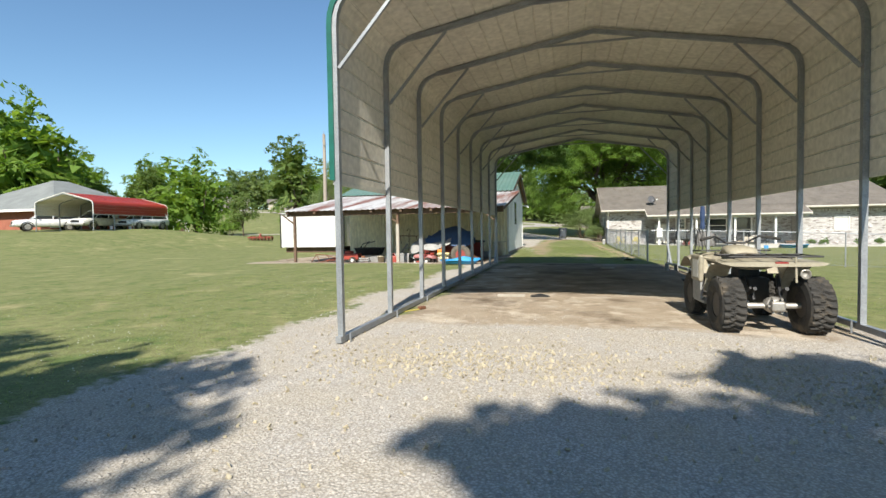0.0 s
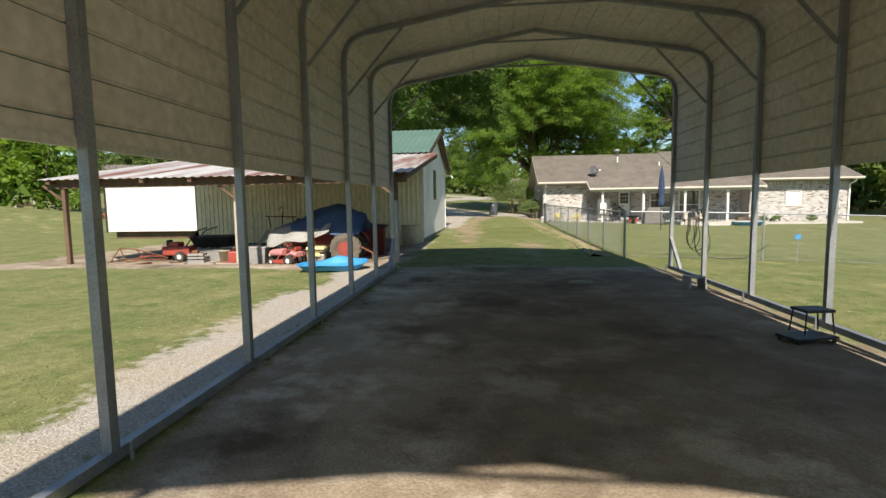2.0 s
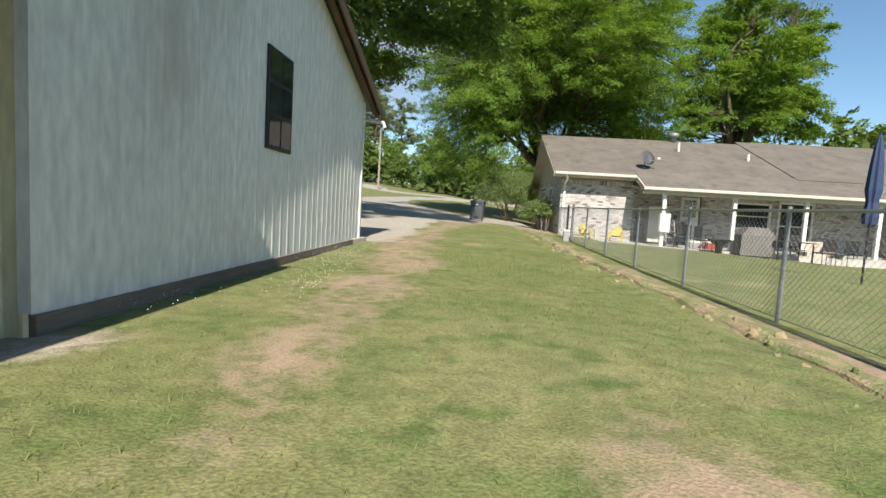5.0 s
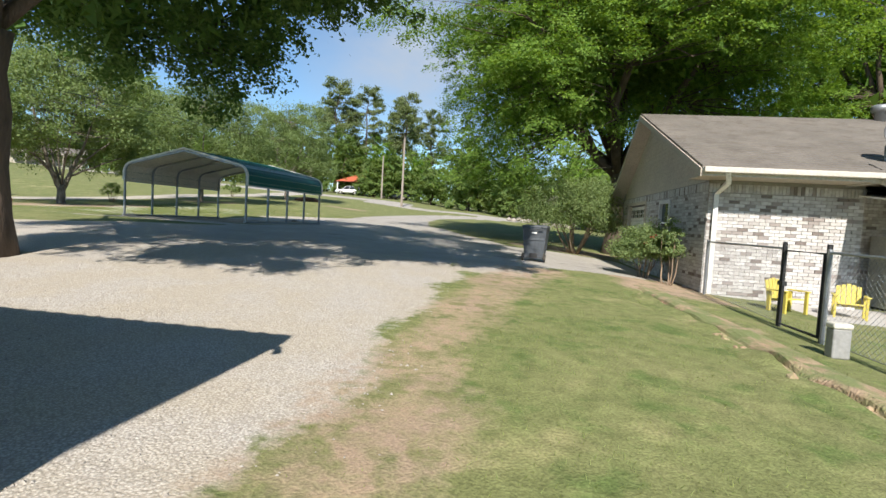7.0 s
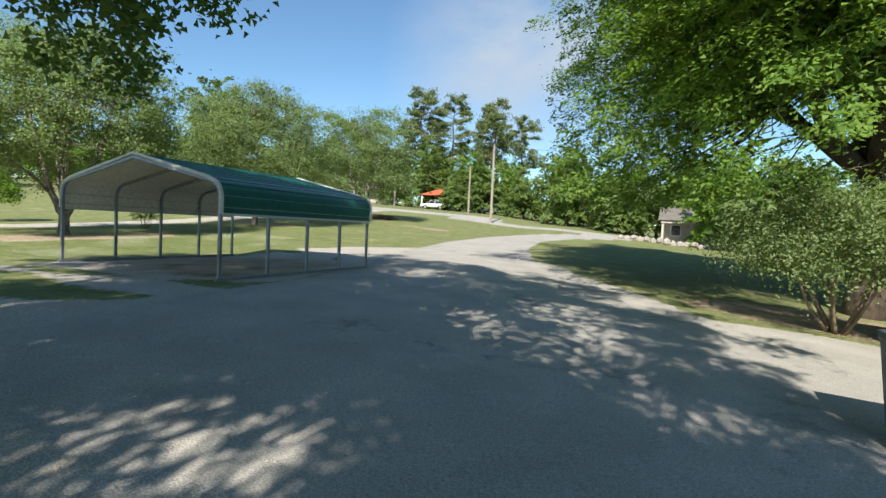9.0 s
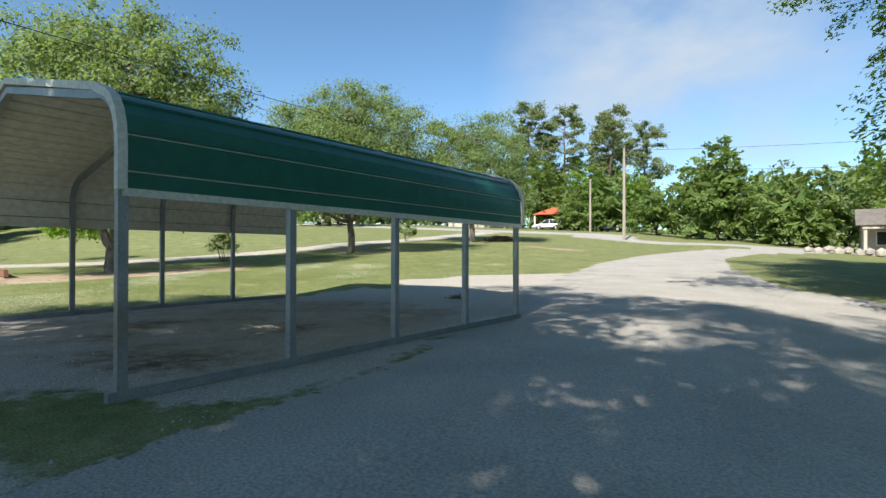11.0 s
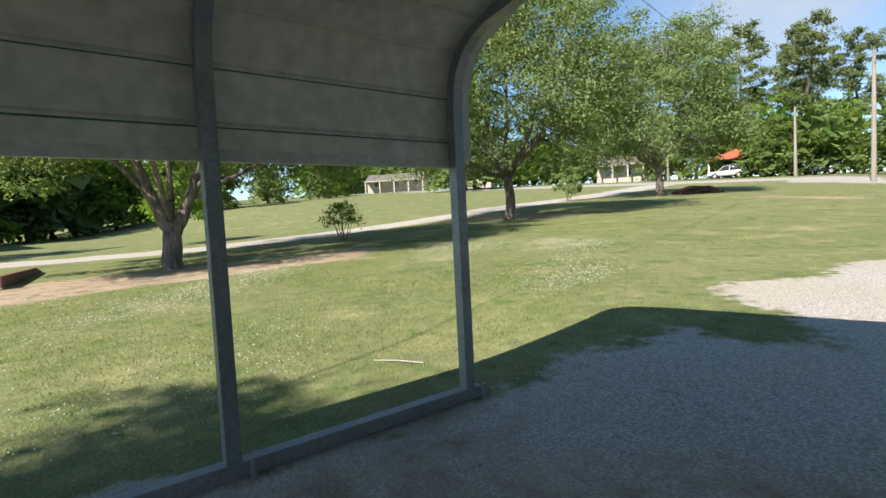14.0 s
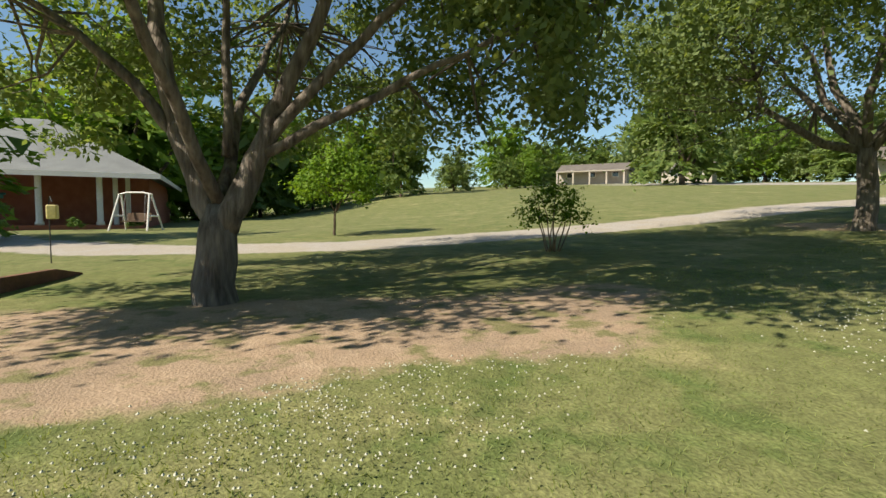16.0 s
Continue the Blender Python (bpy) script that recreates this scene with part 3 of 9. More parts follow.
def corrugated(bm, x0, x1, z0, z1, y, face, pitch=0.2, depth=0.022, axis_x=False, top=None, rib=((0.0, 0), (0.55, 0), (0.68, 1), (0.87, 1))):
    """A wall of upright ribbed steel, from x0 to x1 at y (or along y, at x); top: a function for the upper edge."""
    n = max(2, int(abs(x1 - x0) / pitch))
    cols = []
    for i in range(n):
        a = x0 + (x1 - x0) * i / n
        w = (x1 - x0) / n
        for f, h in rib:
            cols.append((a + w * f, h))
    cols.append((x1, 0))
    rows = []
    for u, h in cols:
        v = y + face * depth * h
        zt = top(u) if top else z1
        pair = [(v, u, z0), (v, u, zt)] if axis_x else [(u, v, z0), (u, v, zt)]
        rows.append([bm.verts.new(p) for p in pair])
    for a, b in zip(rows, rows[1:]):
        bm.faces.new((a[0], b[0], b[1], a[1]))
    return bm


SH_X, SH_Y0, SH_Y1, SH_W = -3.1, 19.4, 27.25, -11.35
RIDGE_Y, RIDGE_Z, EAVE_Z = 23.33, 4.36, 3.14


def rake(u):
    return RIDGE_Z - 0.1 - (RIDGE_Z - EAVE_Z) * abs(u - RIDGE_Y) / (RIDGE_Y - SH_Y0)


shed = thing("shed", SH_X, SH_Y0, 0, 0, "weathered cream steel barn with green roof and open lean-to", "shed")


def world_part(name, bm, material, parent, label="", smooth=False):
    """A part whose mesh was built in the world's own places."""
    bmesh.ops.transform(bm, matrix=parent.matrix_basis.inverted(), verts=list(bm.verts))
    return part(name, bm, material, parent, label, smooth)


bm = corrugated(bmesh.new(), SH_Y0, SH_Y1, 0.1, 3, SH_X, 1, 0.24, 0.006, True, rake, ((0.0, 0), (0.74, 0), (0.82, 1), (0.92, 1)))
world_part("gable_wall", bm, SHED_WALL, shed)
bm = bmesh.new()
prism(bm, [(SH_Y0 + 0.02, 0.2), (SH_Y1 - 0.02, 0.2), (SH_Y1 - 0.02, rake(SH_Y1) - 0.02), (RIDGE_Y, RIDGE_Z - 0.14), (SH_Y0 + 0.02, rake(SH_Y0) - 0.02)], SH_W, SH_X - 0.02, axis_x=True)
world_part("wall_core", bm, SHED_CREAM, shed)
world_part("front_wall", corrugated(bmesh.new(), SH_W, SH_X - 0.005, -0.3, 2.9, SH_Y0 - 0.01, -1, 0.16, 0.016), SHED_CREAM, shed)
world_part("back_wall", corrugated(bmesh.new(), SH_W, SH_X, 0.08, 2.95, SH_Y1 + 0.005, 1, 0.23, 0.02), SHED_WALL, shed)
world_part("corner_trim", boxes((SH_X - 0.05, SH_X + 0.035, SH_Y0 - 0.035, SH_Y0 + 0.05, 0.12, 2.95)), SHED_WALL, shed)
world_part("corner_trim", boxes((SH_X - 0.05, SH_X + 0.035, SH_Y1 - 0.05, SH_Y1 + 0.035, 0.1, 2.95)), SHED_WALL, shed)
world_part("foundation", boxes((SH_W, SH_X - 0.01, SH_Y0 + 0.01, SH_Y1 - 0.01, -0.2, 0.22), (SH_X - 0.3, SH_X + 0.035, SH_Y0, SH_Y1 - 0.5, -0.2, 0.1)), SILL, shed, "weathered sill timber")
slope = (RIDGE_Z - EAVE_Z) / (RIDGE_Y - SH_Y0)
for s, y_end in ((-1, SH_Y0 - 0.35), (1, SH_Y1 + 0.75)):
    z_end = RIDGE_Z - slope * abs(y_end - RIDGE_Y)
    bm = bmesh.new()
    n = 44
    xs = np.linspace(SH_W - 0.4, SH_X + 0.12, n)
    prof = []
    for i, v in enumerate(xs):
        prof += [(v, 0), (v + 0.06, 0.02), (v + 0.1, 0.02), (v + 0.16, 0)]
    ra = [bm.verts.new((u, RIDGE_Y, RIDGE_Z + h)) for u, h in prof]
    rb = [bm.verts.new((u, y_end, z_end + h)) for u, h in prof]
    for i in range(len(prof) - 1):
        bm.faces.new((ra[i], ra[i + 1], rb[i + 1], rb[i]))
    ext = bmesh.ops.extrude_face_region(bm, geom=list(bm.faces))
    bmesh.ops.translate(bm, vec=(0, 0, -0.012), verts=[v for v in ext["geom"] if isinstance(v, bmesh.types.BMVert)])
    world_part("roof", bm, SHEET_ROOF := MATS.get("faded green roof") or mat("faded green roof", (0.10, 0.19, 0.155), (0.14, 0.22, 0.185), 0.5, 0.1, 0.8, 10, 0.03, stain=(0.2, 0.13, 0.09), stain_at=0.68), shed, "faded green roofing steel")
    for xx in (SH_X + 0.255, SH_W - 0.42):
        bm = bmesh.new()
        vs = [bm.verts.new(Vector(p)) for p in ((xx, RIDGE_Y, RIDGE_Z - 0.02), (xx, y_end, z_end - 0.02), (xx, y_end, z_end - 0.2), (xx, RIDGE_Y, RIDGE_Z - 0.2))]
        f = bm.faces.new(vs)
        e = bmesh.ops.extrude_face_region(bm, geom=[f])
        bmesh.ops.translate(bm, vec=(0.03, 0, 0), verts=[v for v in e["geom"] if isinstance(v, bmesh.types.BMVert)])
        bmesh.ops.recalc_face_normals(bm, faces=list(bm.faces))
        world_part("rake_board", bm, OLD_WOOD, shed)
    world_part("soffit", tubes([[(SH_X + 0.13, RIDGE_Y, RIDGE_Z - 0.1), (SH_X + 0.13, y_end, z_end - 0.1)]], 0.05, square=True), OLD_WOOD, shed)
# gable window
win = world_part("window", boxes((SH_X - 0.01, SH_X + 0.03, 22.5, 23.25, 1.45, 2.65)), BLACK, shed)
for z0 in (1.5, 1.89, 2.28):
    for y0 in (22.55, 22.9):
        pane = boxes((SH_X + 0.03, SH_X + 0.036, y0, y0 + 0.3, z0, z0 + 0.34))
        bmesh.ops.transform(pane, matrix=shed.matrix_basis.inverted(), verts=list(pane.verts))
        part("pane", pane, GLASS_DARK, win)
# light fixture pipe at the far eave
world_part("vent_pipe", tubes([[(SH_X - 0.1, 27.9, 2.72), (SH_X + 0.3, 27.9, 2.66), (SH_X + 0.34, 27.9, 2.55)]], 0.04), WHITE, shed)

corner_block = thing("concrete_block", SH_X - 0.02, SH_Y1 - 0.1, None, 84, "long pale concrete block at the barn corner", "block")
part("block", boxes((-0.42, 0.42, -0.1, 0.1, -0.06, 0.1), bevel=0.015), mat("pale block concrete", (0.50, 0.45, 0.37), (0.40, 0.35, 0.28), 0.95, 0, 4, 40, 0.4), corner_block)

# lean-to: rusty roof on posts
LEAN_Y, LEAN_Z = 13.2, 2.02
bm = bmesh.new()
prof = []
for v in np.linspace(-11.5, -2.7, 40):
    prof += [(v, 0), (v + 0.06, 0.022), (v + 0.1, 0.022), (v + 0.16, 0)]
ra = [bm.verts.new((u, SH_Y0 + 0.02, 3.02 + h)) for u, h in prof]
rb = [bm.verts.new((u, LEAN_Y, LEAN_Z + h)) for u, h in prof]
for i in range(len(prof) - 1):
    bm.faces.new((ra[i], ra[i + 1], rb[i + 1], rb[i]))
ext = bmesh.ops.extrude_face_region(bm, geom=list(bm.faces))
bmesh.ops.translate(bm, vec=(0, 0, -0.01), verts=[v for v in ext["geom"] if isinstance(v, bmesh.types.BMVert)])
world_part("lean_to_roof", bm, RUSTY, shed, "rust-streaked roofing steel")
world_part("front_beam", boxes((-11.4, -2.62, LEAN_Y + 0.22, LEAN_Y + 0.34, LEAN_Z - 0.2, LEAN_Z + 0.02)), OLD_WOOD, shed)
bm = bmesh.new()
prism(bm, [(LEAN_Y + 0.02, LEAN_Z - 0.02), (SH_Y0 - 0.04, 3.0), (SH_Y0 - 0.04, 2.86), (LEAN_Y + 0.02, LEAN_Z - 0.15)], -2.62, -2.58, axis_x=True)
world_part("rake_board", bm, OLD_WOOD, shed)
for v in np.arange(-11.3, -2.5, 1.2):
    world_part("rafter", tubes([[(v, LEAN_Y + 0.05, LEAN_Z - 0.06), (v, SH_Y0 - 0.03, 2.94)]], 0.05, square=True), OLD_WOOD, shed)
for v, h in ((-2.9, 1.42), (-6.7, 1.5), (-11.1, 0.0)):
    g = ground_z(v, 13.5)
    world_part("post", boxes((v - 0.05, v + 0.05, 13.45, 13.55, g + h, LEAN_Z - 0.14), bevel=0.01), OLD_WOOD, shed)
    if h:
        world_part("post_base", boxes((v - 0.06, v + 0.06, 13.44, 13.56, g - 0.3, g + h), bevel=0.012), GREY_WOOD, shed, "pale grey weathered post")
    world_part("brace", tubes([[(v, 13.5, 1.5), (v - 0.55, 13.5, LEAN_Z - 0.12)]], 0.024, square=True), OLD_WOOD, shed)


def lap_wall(bm, x0, x1, y, z0, z1, face=-1, lap=0.13, axis_x=False):
    """Lap siding: overlapping boards, each standing out at its lower edge."""
    z = z0
    while z < z1 - 0.02:
        t = min(z + lap, z1)
        o = [(y, z), (y + face * 0.016, z), (y + face * 0.003, t), (y, t)]
        if axis_x:
            prism_rows = [[(u, v, w) for (u, w) in o] for v in (x0, x1)]
        else:
            prism_rows = [[(v, u, w) for (u, w) in o] for v in (x0, x1)]
        a, b = [[bm.verts.new(p) for p in row] for row in prism_rows]
        for i in range(4):
            j = (i + 1) % 4
            bm.faces.new((a[i], a[j], b[j], b[i]))
        bm.faces.new(a)
        bm.faces.new(list(reversed(b)))
        z = t
    bmesh.ops.recalc_face_normals(bm, faces=list(bm.faces))
    return bm


annex = thing("storage_trailer", -14.6, 21.5, None, 0, "white lap-sided storage trailer standing beside the lean-to", "trailer")
world_part("body", boxes((-16.75, -12.75, 21.62, 26.5, 0.36, 2.3)), SIDING, annex)
world_part("siding", lap_wall(bmesh.new(), -16.75, -12.75, 21.62, 0.33, 2.24), SIDING, annex)
world_part("corner_strip", boxes((-12.78, -12.71, 21.58, 21.68, 0.3, 2.3)), BLACK, annex)
world_part("corner_strip", boxes((-16.79, -16.72, 21.58, 21.68, 0.3, 2.3)), BLACK, annex)
world_part("skid", boxes((-16.6, -13.2, 21.9, 22.1, -0.1, 0.36)), OLD_WOOD, annex)
world_part("skid", boxes((-16.6, -13.2, 25.8, 26.0, -0.1, 0.36)), OLD_WOOD, annex)
world_part("roof", boxes((-16.85, -12.65, 21.5, 26.6, 2.3, 2.36)), RUSTY, annex)

# ---- brick house with porch ----
HX0, HX1, HY0, HY1 = 2.85, 23.2, 38.6, 47.1
H_RIDGE_Y, H_RIDGE_Z, H_SLOPE = 43.5, 4.9, 0.40
house = thing("house", HX0, HY0, 0, 0, "low whitewashed brick house with brown shingle roof and porch", "house")


def roof_z(y):
    return H_RIDGE_Z - (H_SLOPE if y < H_RIDGE_Y else 0.62) * abs(y - H_RIDGE_Y)


def wall_with_holes(bm, u0, u1, z0, z1, holes, at, depth, axis_x=False):
    """An upright wall from u0 to u1 with holes (a, b, za, zb) cut right through, as joined blocks."""
    us = sorted({u0, u1, *[h[0] for h in holes], *[h[1] for h in holes]})
    zs = sorted({z0, z1, *[h[2] for h in holes], *[h[3] for h in holes]})
    for ua, ub in zip(us, us[1:]):
        for za, zb in zip(zs, zs[1:]):
            if any(h[0] - 1e-6 <= ua and ub <= h[1] + 1e-6 and h[2] - 1e-6 <= za and zb <= h[3] + 1e-6 for h in holes):
                continue
            if axis_x:
                box(bm, at, at + depth, ua, ub, za, zb)
            else:
                box(bm, ua, ub, at, at + depth, za, zb)
    bmesh.ops.remove_doubles(bm, verts=list(bm.verts), dist=0.0005)
    return bm


FRONT_HOLES = [(8.35, 9.25, -0.1, 1.95), (10.6, 12.2, 0.7, 1.8), (12.6, 14.0, -0.1, 1.9), (19.2, 20.1, 0.8, 1.75)]
SIDE_HOLES = [(43.8, 46.2, 0.12, 2.14), (41.3, 42.2, 0.95, 2.1)]
# the wall stands back under the porch
REC0, REC1, REC_Y = 5.9, 16.8, HY0 + 1.25


def front_y(u):
    return REC_Y if REC0 < u < REC1 else HY0


world_part("front_wall", boxes((HX0, REC0, HY0 + 0.012, HY0 + 0.232, -0.8, 2.5)), MORTAR, house)
world_part("front_wall", wall_with_holes(bmesh.new(), REC1, HX1, -0.8, 2.5, FRONT_HOLES[3:], HY0 + 0.012, 0.22), MORTAR, house)
world_part("porch_wall", wall_with_holes(bmesh.new(), REC0 - 0.2, REC1 + 0.2, -0.8, 2.5, FRONT_HOLES[:3], REC_Y + 0.012, 0.22), MORTAR, house)
for xx in (REC0 - 0.2, REC1):
    world_part("porch_side_wall", boxes((xx, xx + 0.2, HY0 + 0.24, REC_Y, -0.8, 2.5)), BRICK, house)
world_part("gable_wall", wall_with_holes(bmesh.new(), HY0 + 0.02, HY1, -0.4, 2.42, SIDE_HOLES, HX0 + 0.012, 0.22, True), MORTAR, house)
world_part("back_wall", boxes((HX0, HX1, HY1 - 0.22, HY1, -0.8, 2.7)), MORTAR, house)
world_part("end_wall", boxes((HX1 - 0.22, HX1, HY0 + 0.3, HY1 - 0.22, -0.8, 2.6)), MORTAR, house)
bm = bmesh.new()
prism(bm, [(HY0 + 0.05, 2.42), (HY1 - 0.05, 2.42), (HY1 - 0.05, roof_z(HY1) - 0.12), (H_RIDGE_Y, H_RIDGE_Z - 0.15), (HY0 + 0.05, roof_z(HY0) - 0.12)], HX0 + 0.03, HX0 + 0.2, axis_x=True)
world_part("gable_board", bm, TAN_SIDING, house)
bm = bmesh.new()
z = 2.42
while z < H_RIDGE_Z - 0.3:
    half_w = (H_RIDGE_Z - 0.17 - z - 0.12) / H_SLOPE
    lap_wall(bm, max(HY0, H_RIDGE_Y - half_w), min(HY1, H_RIDGE_Y + half_w * H_SLOPE / 0.62), HX0 + 0.03, z, z + 0.12, -1, 0.12, True)
    z += 0.12
world_part("gable_siding", bm, TAN_SIDING, house)


def roof_slab(bm, x0, x1, ya, za, yb, zb, thick=0.05, courses=34):
    """A shingled slope from the ridge (ya, za) to the eave (yb, zb), in stepped courses."""
    at = lambda t: (ya + (yb - ya) * t, za + (zb - za) * t)
    top = []
    for i in range(courses):
        p, q = at(i / courses), at((i + 1) / courses)
        top += [p, (q[0], q[1] + 0.014)]
    top.append(at(1.0))
    va = [[bm.verts.new((x, u, w)) for u, w in top] for x in (x0, x1)]
    vb = [[bm.verts.new((x, u, w - thick)) for u, w in (at(0.0), at(1.0))] for x in (x0, x1)]
    for i in range(len(top) - 1):
        bm.faces.new((va[0][i], va[0][i + 1], va[1][i + 1], va[1][i]))
    bm.faces.new((vb[0][0], vb[1][0], vb[1][1], vb[0][1]))
    bm.faces.new((va[0][-1], vb[0][1], vb[1][1], va[1][-1]))
    bm.faces.new((va[0][0], va[1][0], vb[1][0], vb[0][0]))
    for k in (0, 1):
        bm.faces.new([*va[k], vb[k][1], vb[k][0]])
    bmesh.ops.recalc_face_normals(bm, faces=list(bm.faces))
    return bm


EAVE_Y, BACK_Y, PORCH_Y = HY0 - 0.75, HY1 + 0.5, 36.75
RX0, RX1 = HX0 - 0.42, HX1 + 0.3
world_part("roof", roof_slab(bmesh.new(), RX0, RX1, H_RIDGE_Y, H_RIDGE_Z, EAVE_Y, roof_z(EAVE_Y)), SHINGLE, house)
world_part("roof", roof_slab(bmesh.new(), RX0, RX1, H_RIDGE_Y, H_RIDGE_Z, BACK_Y, roof_z(BACK_Y)), SHINGLE, house)
world_part("porch_roof", roof_slab(bmesh.new(), 5.75, 16.9, EAVE_Y + 0.5, roof_z(EAVE_Y + 0.5) + 0.03, PORCH_Y, 2.14, courses=8), SHINGLE, house)
world_part("roof", roof_slab(bmesh.new(), 12.2, 19.6, H_RIDGE_Y + 0.3, H_RIDGE_Z + 0.16, EAVE_Y + 0.3, roof_z(EAVE_Y + 0.3) + 0.04), SHINGLE, house)
for xa, xb in ((RX0, 5.75), (16.9, RX1)):
    world_part("fascia", boxes((xa, xb, EAVE_Y - 0.03, EAVE_Y, roof_z(EAVE_Y) - 0.2, roof_z(EAVE_Y) - 0.03)), TRIM_CREAM, house)
world_part("eave_return", boxes((5.52, 5.7, EAVE_Y, HY0, roof_z(EAVE_Y) - 0.22, roof_z(EAVE_Y) - 0.02)), TRIM_CREAM, house)
world_part("soffit", boxes((RX0, RX1, EAVE_Y, HY0 + 0.1, roof_z(EAVE_Y) - 0.2, roof_z(EAVE_Y) - 0.17)), TAN_SIDING, house)
world_part("fascia", boxes((5.7, 16.9, PORCH_Y - 0.04, PORCH_Y, 1.94, 2.12)), TRIM_CREAM, house)
world_part("porch_beam", boxes((5.8, 16.8, PORCH_Y + 0.2, PORCH_Y + 0.34, 1.86, 2.0)), WHITE, house)
bm = bmesh.new()
prism(bm, [(PORCH_Y + 0.34, 2.0), (REC_Y, 2.4), (REC_Y, 2.43), (PORCH_Y + 0.34, 2.03)], 5.78, 16.87, axis_x=True)
world_part("porch_ceiling", bm, WHITE, house)
for xx in (5.7, 16.9):
    bm = bmesh.new()
    prism(bm, [(EAVE_Y + 0.12, roof_z(EAVE_Y + 0.12) - 0.02), (PORCH_Y - 0.04, 2.14), (PORCH_Y - 0.04, 1.93), (EAVE_Y + 0.12, roof_z(EAVE_Y + 0.12) - 0.24)], xx, xx + 0.05, axis_x=True)
    world_part("rake_board", bm, TRIM_CREAM, house)
for y_end in (EAVE_Y, BACK_Y):
    bm = bmesh.new()
    za, zb = H_RIDGE_Z - 0.05, roof_z(y_end) - 0.05
    vs = [bm.verts.new(p) for p in ((RX0 - 0.03, H_RIDGE_Y, za), (RX0 - 0.03, y_end, zb), (RX0 - 0.03, y_end, zb - 0.17), (RX0 - 0.03, H_RIDGE_Y, za - 0.17))]
    e = bmesh.ops.extrude_face_region(bm, geom=[bm.faces.new(vs)])
    bmesh.ops.translate(bm, vec=(0.03, 0, 0), verts=[v for v in e["geom"] if isinstance(v, bmesh.types.BMVert)])
    bmesh.ops.recalc_face_normals(bm, faces=list(bm.faces))
    world_part("rake_board", bm, TAN_SIDING, house)
    bm = bmesh.new()
    vs = [bm.verts.new(p) for p in ((RX0, H_RIDGE_Y, za - 0.12), (RX0, y_end, zb - 0.12), (HX0 + 0.04, y_end, zb - 0.12), (HX0 + 0.04, H_RIDGE_Y, za - 0.12))]
    e = bmesh.ops.extrude_face_region(bm, geom=[bm.faces.new(vs)])
    bmesh.ops.translate(bm, vec=(0, 0, 0.02), verts=[v for v in e["geom"] if isinstance(v, bmesh.types.BMVert)])
    bmesh.ops.recalc_face_normals(bm, faces=list(bm.faces))
    world_part("rake_soffit", bm, TAN_SIDING, house)
# gutter and downspout
g_z = roof_z(EAVE_Y)
world_part("gutter", boxes((RX0, 5.7, EAVE_Y - 0.15, EAVE_Y - 0.03, g_z - 0.14, g_z - 0.03), bevel=0.015), TRIM_CREAM, house)
world_part("gutter", boxes((16.9, RX1, EAVE_Y - 0.15, EAVE_Y - 0.03, g_z - 0.14, g_z - 0.03), bevel=0.015), TRIM_CREAM, house)
world_part("gutter", boxes((5.7, 16.9, PORCH_Y - 0.15, PORCH_Y - 0.04, 2.0, 2.11), bevel=0.015), TRIM_CREAM, house)
for xx in (HX0 + 0.14, 23.1):
    world_part("downspout", tubes([[(xx - 0.1, EAVE_Y - 0.09, g_z - 0.12), (xx, EAVE_Y + 0.1, g_z - 0.3), (xx, HY0 - 0.07, g_z - 0.5), (xx, HY0 - 0.07, -0.3)]], 0.045, square=True), WHITE, house)
for xx in (6.66, 9.33, 12.0, 14.7):
    world_part("porch_post", boxes((xx - 0.07, xx + 0.07, 37.0, 37.14, -0.6, 1.9), bevel=0.012), WHITE, house)
# door, windows
dr = world_part("door", boxes((8.4, 9.2, REC_Y + 0.08, REC_Y + 0.13, -0.2, 1.92)), WHITE, house, "white door with glazed upper half")
for i in range(3):
    for k in range(3):
        p = boxes((8.52 + 0.19 * i, 8.69 + 0.19 * i, REC_Y + 0.07, REC_Y + 0.08, 1.05 + 0.26 * k, 1.28 + 0.26 * k))
        bmesh.ops.transform(p, matrix=house.matrix_basis.inverted(), verts=list(p.verts))
        part("pane", p, GLASS_DARK, dr)
for a, b, za, zb in FRONT_HOLES[1:]:
    fy = front_y((a + b) / 2)
    w = world_part("window", boxes((a - 0.05, a + 0.04, fy - 0.02, fy + 0.1, za - 0.05, zb + 0.05), (b - 0.04, b + 0.05, fy - 0.02, fy + 0.1, za - 0.05, zb + 0.05), (a, b, fy - 0.02, fy + 0.1, za - 0.05, za + 0.04), (a, b, fy - 0.02, fy + 0.1, zb - 0.04, zb + 0.05), (a, b, fy + 0.02, fy + 0.06, (za + zb) / 2 - 0.025, (za + zb) / 2 + 0.025)), WHITE, house)
    p = boxes((a, b, fy + 0.06, fy + 0.07, za, zb))
    bmesh.ops.transform(p, matrix=house.matrix_basis.inverted(), verts=list(p.verts))
    part("pane", p, GLASS_DARK if a < 18 else WHITE, w)
gd = world_part("garage_door", boxes(*[(HX0 + 0.1, HX0 + 0.14, 43.79, 46.21, 0.15 + 0.49 * k, 0.15 + 0.49 * k + 0.475) for k in range(4)], bevel=0.008), WHITE, house, "white sectional garage door with small arched lights")
